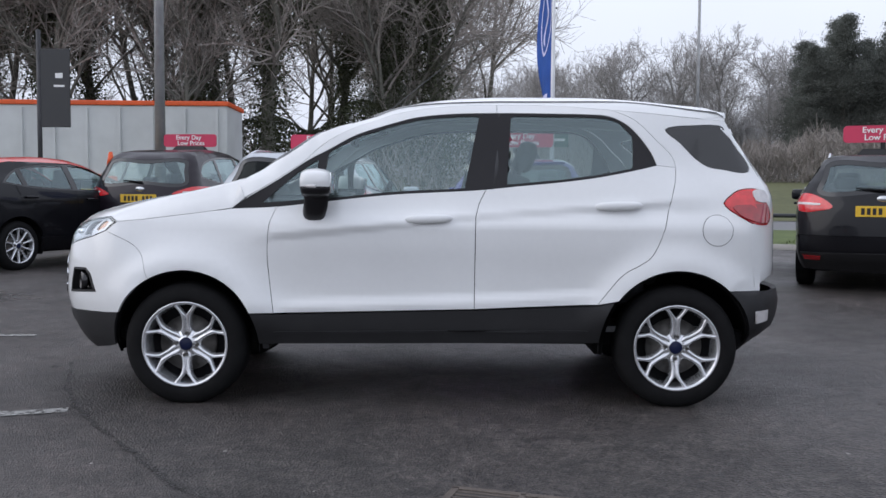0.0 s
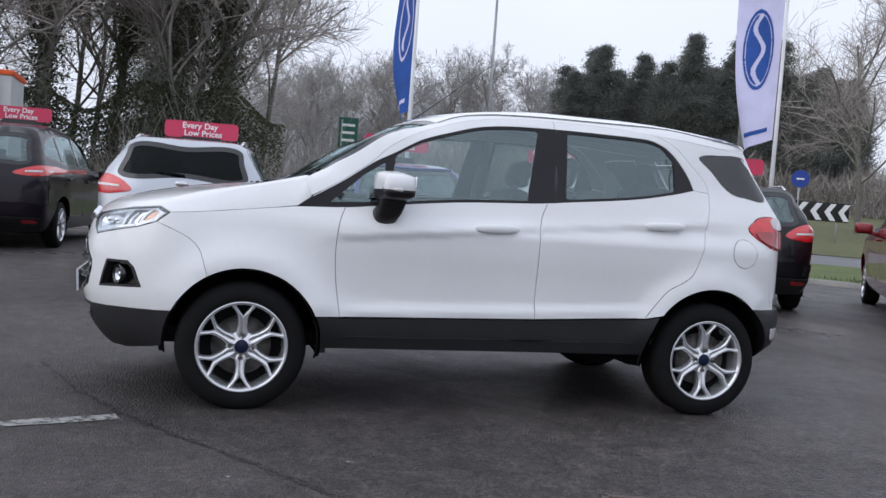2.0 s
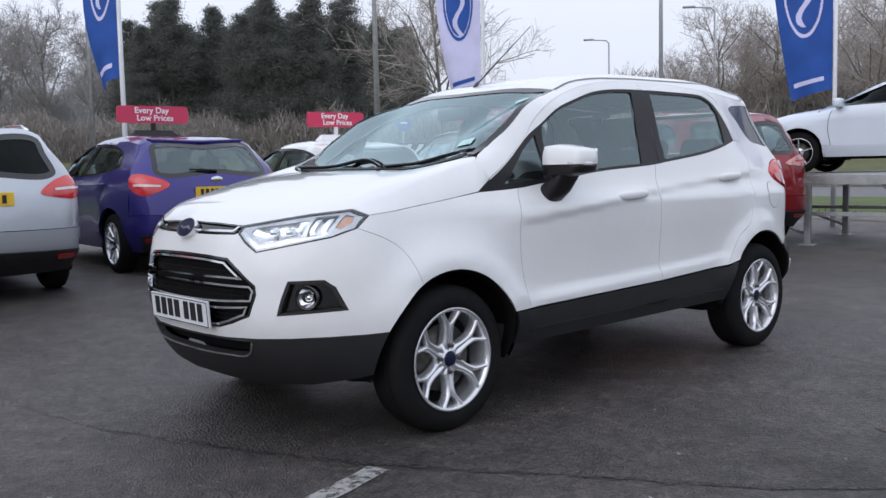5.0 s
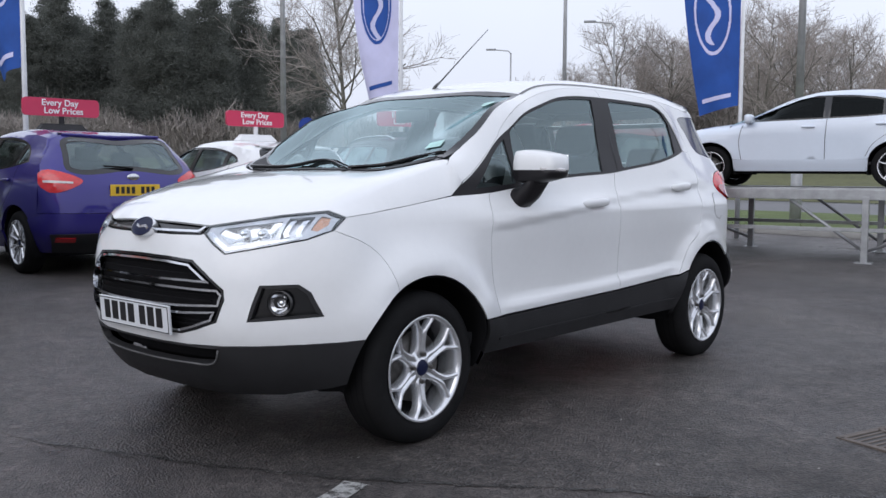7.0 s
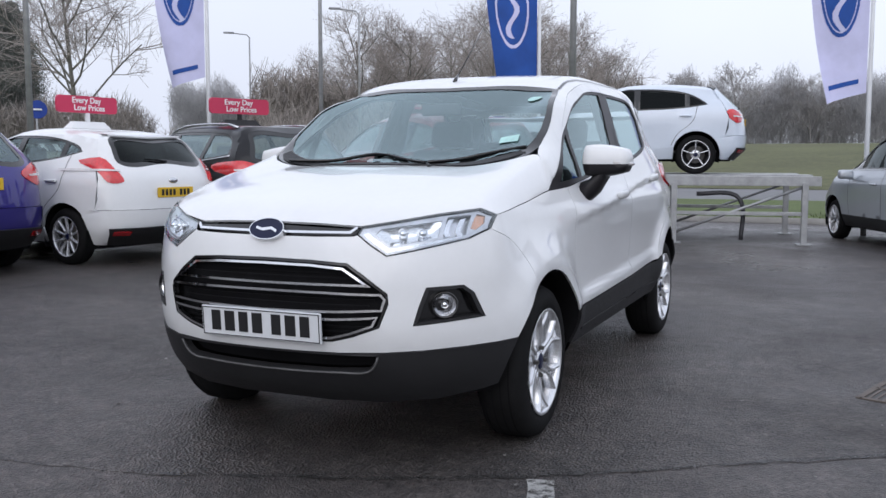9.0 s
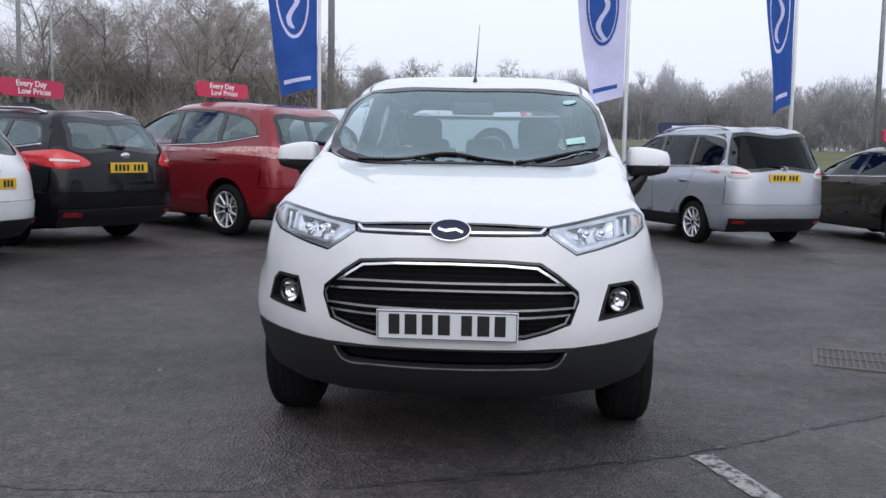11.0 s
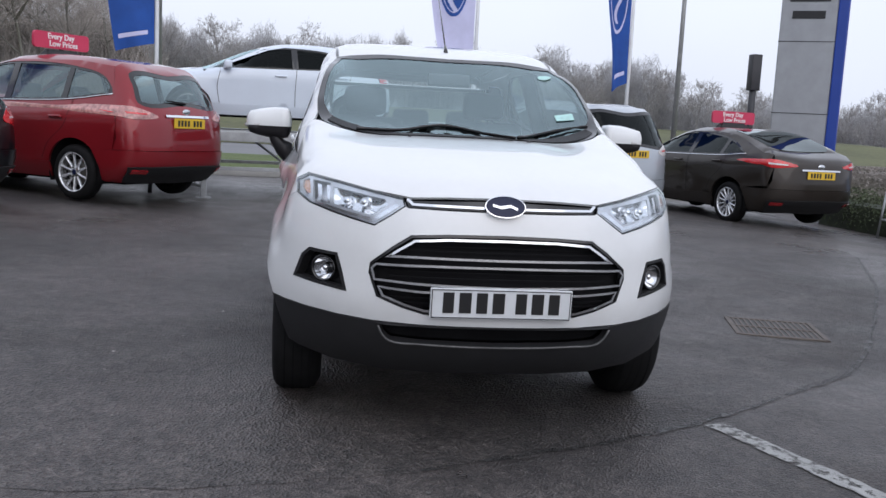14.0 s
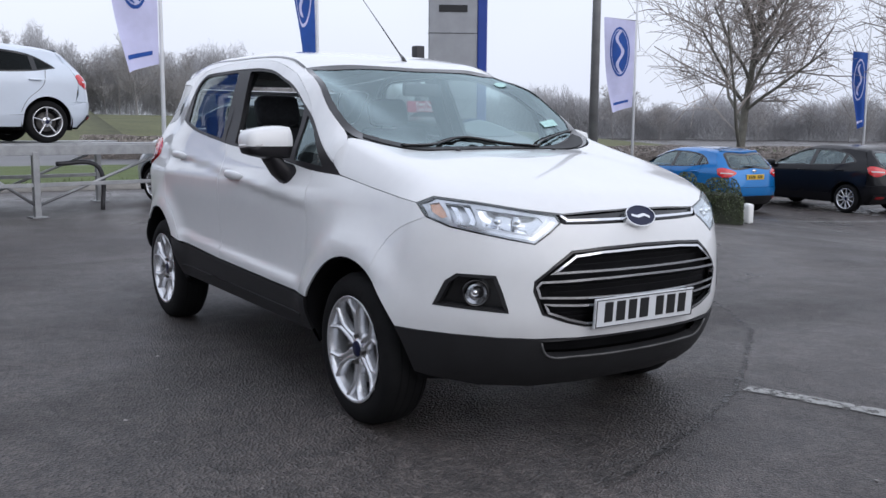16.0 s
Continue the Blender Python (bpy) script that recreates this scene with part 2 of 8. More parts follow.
def inside(pts, loop):
    x, y = pts[:, 0], pts[:, 1]
    if not len(pts):
        return np.zeros(0, bool)
    (x1, y1), (x2, y2) = loop.T, np.roll(loop, -1, 0).T
    y, x = y[:, None], x[:, None]
    cross = (y1 > y) != (y2 > y)
    slope = (x2 - x1) / np.where(np.abs(y2 - y1) < 1e-12, 1e-12, y2 - y1)
    return (cross & (x < slope * (y - y1) + x1)).sum(1) % 2 == 1


def near(pts, loop):
    """The distance of points from a closed line."""
    if not len(pts):
        return np.zeros(0)
    d = np.roll(loop, -1, 0) - loop
    rel = pts[:, None] - loop[None]
    t = np.clip((rel * d).sum(-1) / ((d * d).sum(-1) + 1e-15), 0, 1)
    return np.linalg.norm(rel - t[..., None] * d, axis=-1).min(1)


def inset(loop, gap):
    if not gap:
        return loop
    nxt, prv = np.roll(loop, -1, 0), np.roll(loop, 1, 0)
    e1, e2 = loop - prv, nxt - loop
    n1 = np.stack([-e1[:, 1], e1[:, 0]], 1) / (np.linalg.norm(e1, axis=1)[:, None] + 1e-12)
    n2 = np.stack([-e2[:, 1], e2[:, 0]], 1) / (np.linalg.norm(e2, axis=1)[:, None] + 1e-12)
    n = n1 + n2
    n /= np.maximum(np.linalg.norm(n, axis=1)[:, None], 0.5)
    area = np.sum(loop[:, 0] * nxt[:, 1] - nxt[:, 0] * loop[:, 1])
    return loop + n * gap * (1 if area > 0 else -1)


def pchip(xs, ys):
    xs, ys = np.array(xs, float), np.array(ys, float)
    h, d = np.diff(xs), np.diff(ys) / np.diff(xs)
    m = np.zeros(len(xs))
    m[0], m[-1] = d[0], d[-1]
    for i in range(1, len(xs) - 1):
        if d[i - 1] * d[i] > 0:
            w1, w2 = 2 * h[i] + h[i - 1], h[i] + 2 * h[i - 1]
            m[i] = (w1 + w2) / (w1 / d[i - 1] + w2 / d[i])

    def value(x):
        i = np.clip(np.searchsorted(xs, x) - 1, 0, len(h) - 1)
        t = (x - xs[i]) / h[i]
        return (2 * t**3 - 3 * t**2 + 1) * ys[i] + (t**3 - 2 * t**2 + t) * h[i] * m[i] + (-2 * t**3 + 3 * t**2) * ys[i + 1] + (t**3 - t**2) * h[i] * m[i + 1]

    fine = np.linspace(xs[0], xs[-1], 2500)
    tab = value(fine)
    fine = np.r_[xs[0] - 3, fine, xs[-1] + 3]
    tab = np.r_[tab[0] - 3 * m[0], tab, tab[-1] + 3 * m[-1]]
    return lambda x: np.interp(x, fine, tab)


def step_up(a, b, x):
    t = np.clip((x - a) / (b - a), 0, 1)
    return t * t * (3 - 2 * t)


def smax(a, b, k):
    h = np.clip(0.5 + 0.5 * (a - b) / k, 0, 1)
    return b + (a - b) * h + k * h * (1 - h)


class Body:
    """A car's skin as the rounded meeting of four curved faces: sides, top, front and rear. The front looks to -x."""

    def __init__(self, top, width, front, rear, fa=0.84, fp=3.3, ra=0.5, rp=4.0, bow=0.35, crown=0.05, k=0.06, axles=(-1.26, 1.26), hub=0.31,
                 flare=0.018, green=(-0.2, -0.95, 0.07), tailin=(0.9, 1.9, 0.06), crease=None, belt=1.05, ridge=None):
        self.top, self.width = pchip(*zip(*top)), pchip(*zip(*width))
        self.front, self.rear = pchip(*zip(*front)), pchip(*zip(*rear))
        self.fa, self.fp, self.ra, self.rp, self.bow, self.crown, self.k = fa, fp, ra, rp, bow, crown, k
        self.axles, self.hub, self.flare, self.green, self.tailin, self.crease, self.belt, self.ridge = axles, hub, flare, green, tailin, crease, belt, ridge
        self.mid = 0.5 * (axles[0] + axles[1])

    def f(self, p):
        x, y, z = p[..., 0], np.abs(p[..., 1]), p[..., 2]
        w = self.width(z)
        w = w - self.green[2] * step_up(self.green[0], self.green[1], x) * step_up(self.belt - 0.08, self.belt + 0.25, z)
        w = w - self.tailin[2] * step_up(self.tailin[0], self.tailin[1], x)
        for ax in self.axles:
            r = np.hypot(x - ax, z - self.hub)
            w = w + self.flare * np.exp(-(((r - 0.40) / 0.09) ** 2)) * step_up(0.3, 0.5, z)
        if self.crease is not None:
            w = w + self.crease(x, z)
        side = (y - w) * 0.95
        high = self.top(x - self.bow * y * y) - self.crown * (y / 0.8) ** 4
        if self.ridge is not None:
            high = high + self.ridge(x, y)
        roof = (z - high) * 0.85
        nose = (self.front(z) + self.fa * y ** self.fp - x) * 0.8
        tail = (x - (self.rear(z) - self.ra * y ** self.rp)) * 0.8
        return smax(smax(side, roof, self.k), smax(nose, tail, self.k), self.k)

    def normal(self, p):
        e = 1e-4
        g = np.stack([self.f(p + d) - self.f(p - d) for d in e * np.eye(3)], -1)
        return g / (np.linalg.norm(g, axis=-1, keepdims=True) + 1e-12)

    def settle(self, p, rounds=6):
        for _ in range(rounds):
            e = 1e-4
            g = np.stack([(self.f(p + d) - self.f(p - d)) / (2 * e) for d in e * np.eye(3)], -1)
            p = p - g * (self.f(p) / ((g * g).sum(-1) + 1e-9))[..., None]
        return p

    def rays(self, kind, uv):
        u, v = uv[:, 0], uv[:, 1]
        o = np.zeros_like(u)
        if kind == "left":
            return np.stack([u, o, v], 1), np.tile([0, -1.0, 0], (len(u), 1))
        if kind == "right":
            return np.stack([u, o, v], 1), np.tile([0, 1.0, 0], (len(u), 1))
        if kind == "top":
            return np.stack([u, v, o + 0.6], 1), np.tile([0, 0, 1.0], (len(u), 1))
        if kind == "front":
            return np.stack([o + self.axles[0] + 0.15, o, v], 1), np.stack([-np.cos(u), np.sin(u), o], 1)
        return np.stack([o + self.axles[1] - 0.15, o, v], 1), np.stack([np.cos(u), np.sin(u), o], 1)

    def cast(self, kind, uv):
        o, d = self.rays(kind, np.atleast_2d(np.array(uv, float)))
        return o + d * self.reach(o, d, 2.6)[:, None]

    def reach(self, o, d, far):
        """How far from o along d the skin lies."""
        lo, hi = np.zeros(len(o)), np.full(len(o), far)
        for _ in range(7):
            mid = 0.5 * (lo + hi)
            out = self.f(o + d * mid[:, None]) > 0
            hi, lo = np.where(out, mid, hi), np.where(out, lo, mid)
        a, b = self.f(o + d * lo[:, None]), self.f(o + d * hi[:, None])
        for _ in range(6):
            mid = np.clip(lo + (hi - lo) * (-a) / (b - a + 1e-15), lo, hi)
            c = self.f(o + d * mid[:, None])
            out = c > 0
            hi, lo = np.where(out, mid, hi), np.where(out, lo, mid)
            b, a = np.where(out, c, b * 0.5), np.where(out, a * 0.5, c)
        return mid

    def flat(self, kind, p):
        if kind in ("left", "right"):
            return p[:, [0, 2]]
        if kind == "top":
            return p[:, [0, 1]]
        if kind == "front":
            return np.stack([np.arctan2(p[:, 1], self.axles[0] + 0.15 - p[:, 0]), p[:, 2]], 1)
        return np.stack([np.arctan2(p[:, 1], p[:, 0] - self.axles[1] + 0.15), p[:, 2]], 1)

    # lines on the skin
    def side(self, xz, s=-1):
        return self.cast("left" if s < 0 else "right", xz)

    def over(self, xy):
        return self.cast("top", xy)

    def face(self, yz, rear=False):
        """Points on the front (or rear) face from y and z."""
        yz = np.atleast_2d(np.array(yz, float))
        n = len(yz)
        o = np.stack([np.full(n, self.mid), yz[:, 0], yz[:, 1]], 1)
        d = np.tile([1.0 if rear else -1.0, 0, 0], (n, 1))
        return o + d * self.reach(o, d, 3.2)[:, None]

    def mesh(self, loop, kind, sp=0.05, gap=0.0, thick=0.012, holes=(), off=0.0, bulge=0.0):
        """A piece of skin inside a closed line of points, with thickness."""
        scale = np.array([0.75, 1.0]) if kind in ("front", "back") else np.ones(2)
        uv = inset(self.flat(kind, np.asarray(loop)) * scale, gap)
        hs = [inset(self.flat(kind, np.asarray(h)) * scale, -gap) for h in holes]
        lo, hi = uv.min(0), uv.max(0)
        gx, gy = np.meshgrid(np.arange(lo[0], hi[0], sp), np.arange(lo[1], hi[1], sp * 0.87))
        gx = gx + (np.arange(gx.shape[0]) % 2)[:, None] * sp / 2
        pts = np.stack([gx.ravel(), gy.ravel()], 1)
        ok = inside(pts, uv)
        pts = pts[ok]
        pts = pts[near(pts, uv) > 0.45 * sp]
        for h in hs:
            pts = pts[~inside(pts, h)]
            pts = pts[near(pts, h) > 0.4 * sp]
        rings = [uv] + hs
        every = np.concatenate(rings + [pts])
        edges, start = [], 0
        for r in rings:
            n = len(r)
            edges += [(start + i, start + (i + 1) % n) for i in range(n)]
            start += n
        vs, _, tris, *_ = geometry.delaunay_2d_cdt([Vector(q) for q in every], edges, [], 0, 1e-7)
        vs = np.array([tuple(q) for q in vs])
        tris = np.array([t for t in tris if len(t) == 3])
        mid = vs[tris].mean(1)
        keep = inside(mid, uv)
        for h in hs:
            keep &= ~inside(mid, h)
        tris = tris[keep]
        p = self.cast(kind, vs / scale)
        nrm = self.normal(p)
        if bulge:
            d = near(vs, uv)
            p = p + nrm * (bulge * np.sqrt(np.clip(d / (d.max() + 1e-9), 0, 1)))[:, None]
        p = p + nrm * off
        face_n = np.cross(p[tris[:, 1]] - p[tris[:, 0]], p[tris[:, 2]] - p[tris[:, 0]])
        flip = (face_n * nrm[tris[:, 0]]).sum(1) < 0
        tris[flip] = tris[flip][:, ::-1]
        bm = bmesh.new()
        outer = [bm.verts.new(q) for q in p]
        for t in tris:
            try:
                bm.faces.new([outer[i] for i in t])
            except ValueError:
                pass
        if thick:
            rim = [e for e in bm.edges if len(e.link_faces) == 1]
            back = {}
            index = {v: i for i, v in enumerate(outer)}
            for e in rim:
                fc = e.link_faces[0]
                a, b = e.verts
                ring = list(fc.verts)
                if ring[(ring.index(a) + 1) % len(ring)] != b:
                    a, b = b, a
                for v in (a, b):
                    if v not in back:
                        i = index[v]
                        back[v] = bm.verts.new(p[i] - nrm[i] * thick)
                bm.faces.new((b, a, back[a], back[b]))
                e.smooth = False
        loose = [v for v in bm.verts if not v.link_faces]
        bmesh.ops.delete(bm, geom=loose, context='VERTS')
        return bm

    def loft(self, a, b, n=5, thick=0.012):
        """Skin between two lines with equally many points."""
        a, b = np.asarray(a), np.asarray(b)
        rows = [self.settle(a + (b - a) * t) for t in np.linspace(0, 1, n + 1)]
        rows[0], rows[-1] = a, b
        grid = np.array(rows)
        nrm = self.normal(grid.reshape(-1, 3)).reshape(grid.shape)
        bm = bmesh.new()
        vs = [[bm.verts.new(q) for q in r] for r in grid]
        turn = None
        for i in range(n):
            for j in range(len(a) - 1):
                quad = [vs[i][j], vs[i][j + 1], vs[i + 1][j + 1], vs[i + 1][j]]
                if turn is None:
                    c = np.cross(grid[i, j + 1] - grid[i, j], grid[i + 1, j] - grid[i, j])
                    if np.linalg.norm(c) > 1e-8:
                        turn = (c @ nrm[i, j]) < 0
                if len({tuple(v.co) for v in quad}) < 3:
                    continue
                bm.faces.new(quad[::-1] if turn else quad)
        return bm


def arc(cx, cz, r, a0, a1, n=20):
    a = np.radians(np.linspace(a0, a1, n))
    return np.stack([cx + r * np.cos(a), cz + r * np.sin(a)], 1)


def flipped(p):
    return np.asarray(p) * np.array([1, -1, 1])


# ---- the white compact SUV ----
NOSE_Z = pchip([0.5, 0.55, 0.62, 0.73, 0.85, 0.93, 0.99, 1.10, 1.2], [0, 0, 0.015, 0.03, 0.06, 0.08, 0.075, 0.02, 0.0])
NOSE_X = pchip([-1.6, -1.5, -1.3, -1.0, -0.75, -0.4, -0.3], [1, 1, 0.8, 0.5, 0.22, 0, 0])
RIDGE = pchip([-1.8, -1.75, -1.6, -1.43, -1.225, -1.0, -0.8, -0.65, -0.5, -0.38, -0.28, -0.2], [0, 0, 0.008, 0.022, 0.036, 0.068, 0.125, 0.128, 0.09, 0.035, 0, 0])
RIDGE_IN, RIDGE_OUT = pchip([-1.5, -1.25, -0.95, -0.5, -0.3], [0.42, 0.40, 0.26, 0.42, 0.44]), pchip([-1.5, -1.25, -0.95, -0.5, -0.3], [0.74, 0.74, 0.70, 0.68, 0.68])


def hero_crease(x, z):
    line = np.interp(x, [-1.0, -0.833, -0.203, 0.226, 0.659, 1.125, 1.489], [0.852, 0.863, 0.928, 0.974, 1.004, 1.04, 1.05])
    span = step_up(-1.02, -0.75, x) * (1 - step_up(1.25, 1.55, x))
    low = np.interp(x, [-0.765, 0.209, 0.841], [0.535, 0.570, 0.600])
    low_span = step_up(-0.85, -0.65, x) * (1 - step_up(0.75, 0.95, x))
    up = step_up(-0.010, 0.010, z - line) * np.exp(-np.clip(z - line, 0, 1) / 0.07)
    dn = step_up(-0.004, 0.024, low - z) * np.exp(-np.clip(low - z, 0, 1) / 0.10)
    # the front wings draw in towards the lamps, the rear pillars towards the tailgate
    nose = NOSE_Z(np.clip(z, 0.5, 1.2)) * NOSE_X(np.clip(x, -1.6, -0.3))
    tail = 0.035 * step_up(1.0, 1.5, x) * step_up(1.05, 1.3, z)
    return 0.019 * span * up + 0.022 * low_span * dn - nose - tail


def hero_ridge(x, y):
    """The bonnet's shoulders and the windscreen pillars stand above the middle."""
    rise = RIDGE(np.clip(x, -1.8, -0.2))
    inner, outer = RIDGE_IN(np.clip(x, -1.5, -0.3)), RIDGE_OUT(np.clip(x, -1.5, -0.3))
    return rise * step_up(inner, outer, y)


HERO = Body(
    top=[(-2.1, 0.87), (-2.02, 0.92), (-1.95, 0.962), (-1.85, 1.0), (-1.6, 1.06), (-1.3, 1.106), (-1.1, 1.124), (-1.05, 1.131), (-1.0, 1.155),
         (-0.56, 1.430), (-0.36, 1.534), (-0.27, 1.563), (0, 1.604), (0.3, 1.621), (0.7, 1.621), (1.15, 1.594), (1.45, 1.566), (1.65, 1.545)],
    width=[(0.2, 0.72), (0.27, 0.79), (0.32, 0.816), (0.42, 0.836), (0.5, 0.836), (0.58, 0.828), (0.68, 0.831), (0.85, 0.842), (0.92, 0.842), (0.965, 0.822), (1.0, 0.800), (1.05, 0.782),
           (1.12, 0.762), (1.24, 0.720), (1.3, 0.702), (1.45, 0.655), (1.52, 0.628), (1.57, 0.59), (1.64, 0.5)],
    front=[(0.2, -1.86), (0.27, -1.95), (0.35, -2.01), (0.45, -2.05), (0.55, -2.07), (0.7, -2.065), (0.85, -2.035), (0.93, -2.005), (1.0, -1.95)],
    rear=[(0.2, 1.66), (0.3, 1.76), (0.42, 1.91), (0.55, 1.93), (0.64, 1.905), (0.93, 1.90), (1.1, 1.885), (1.2, 1.82), (1.44, 1.66), (1.50, 1.64), (1.6, 1.60)],
    ra=0.53, rp=3.4, crease=hero_crease, axles=(-1.2605, 1.2605), hub=0.315, flare=0.045, green=(-0.2, -0.95, 0.02), belt=1.06, ridge=hero_ridge)
B = HERO
hero = empty("compact_suv", label="white compact SUV with black lower cladding and alloy wheels", category="car")

FA, RA, AR = (-1.2605, 0.318), (1.2605, 0.322), 0.375   # arch centres and radius
HEAD = [(0.362, 0.903), (0.47, 0.922), (0.60, 0.947), (0.705, 0.963), (0.750, 0.937), (0.748, 0.888), (0.700, 0.855), (0.62, 0.833), (0.55, 0.816), (0.466, 0.798), (0.41, 0.835), (0.356, 0.873)]
HEAD_TIP = 4                                          # the outer end of the lamp
GRILLE = [(0.0, 0.785), (0.2, 0.782), (0.335, 0.774), (0.40, 0.730), (0.476, 0.668), (0.480, 0.630), (0.450, 0.545), (0.36, 0.511), (0.28, 0.490), (0.0, 0.481)]
FOG = [(0.592, 0.687), (0.694, 0.691), (0.722, 0.662), (0.752, 0.570), (0.555, 0.550), (0.572, 0.62)]


def both(fn):
    for s in (-1, 1):
        fn(s)


def sided(pts, s):
    """Points of the left side (y below 0) taken to side s."""
    return np.asarray(pts) * np.array([1, -s, 1])


def around(yz_half):
    """A half outline from the middle out and back, closed with its mirror image (y, z)."""
    a = np.array(yz_half, float)
    m = a[::-1] * [-1, 1]
    m = m[~np.isclose(m[:, 0], 0)]
    return np.concatenate([a, m])


def hero_lines():
    L = {}
    side = lambda q: B.side(q, -1)
    head = B.face(np.array(HEAD) * [-1, 1])
    L["head"] = head
    L["hood_side"] = np.concatenate([head[HEAD_TIP:HEAD_TIP + 1], side(spline([(-1.50, 0.948), (-1.36, 0.965), (-1.16, 0.991), (-1.03, 1.008)]))])
    L["cowl_side"] = np.concatenate([L["hood_side"][-1:], side([(-0.963, 1.060)]), B.settle(spline([(-0.968, -0.745, 1.085), (-0.985, -0.735, 1.115), (-1.006, -0.712, 1.142)]))])
    L["door1"] = side(spline([(-0.794, 1.020), (-0.822, 0.95), (-0.832, 0.889), (-0.836, 0.774), (-0.822, 0.62), (-0.800, 0.478)]))
    L["door2"] = side(poly([(0.280, 1.114), (0.243, 1.04), (0.226, 0.97), (0.222, 0.505)], 0.04))
    L["door3"] = side(spline([(0.936, 1.537), (1.053, 1.488), (1.173, 1.375), (1.256, 1.285), (1.268, 1.226), (1.23, 1.064), (1.122, 0.78), (1.06, 0.735), (0.981, 0.69), (0.90, 0.60), (0.847, 0.534)]))
    L["belt"] = side(spline([(-1.03, 1.008), (-0.794, 1.020), (-0.613, 1.041), (-0.21, 1.085), (0.274, 1.114), (0.384, 1.126), (0.808, 1.173), (1.02, 1.212), (1.168, 1.246)]))
    L["wintop"] = side(spline([(-1.03, 1.012), (-0.963, 1.055), (-0.80, 1.155), (-0.632, 1.268), (-0.542, 1.315), (-0.399, 1.394), (-0.24, 1.447), (-0.078, 1.490), (0.085, 1.508), (0.248, 1.514), (0.45, 1.516), (0.666, 1.514), (0.80, 1.512), (0.933, 1.500), (1.022, 1.455), (1.14, 1.311), (1.168, 1.246)]))
    L["frame"] = side(spline([(-0.963, 1.062), (-0.80, 1.163), (-0.645, 1.272), (-0.60, 1.318), (-0.47, 1.406), (-0.33, 1.463), (-0.168, 1.514), (0.07, 1.550), (0.339, 1.560), (0.668, 1.557), (0.936, 1.537)]))
    return L


LINES = hero_lines()


def cut(line, x0, x1):
    """The stretch of a side line between two x."""
    p = line if line[0, 0] < line[-1, 0] else line[::-1]
    grid = np.concatenate([[x0], p[(p[:, 0] > x0 + 0.005) & (p[:, 0] < x1 - 0.005), 0], [x1]])
    return B.side(np.stack([grid, np.interp(grid, p[:, 0], p[:, 2])], 1), -1)


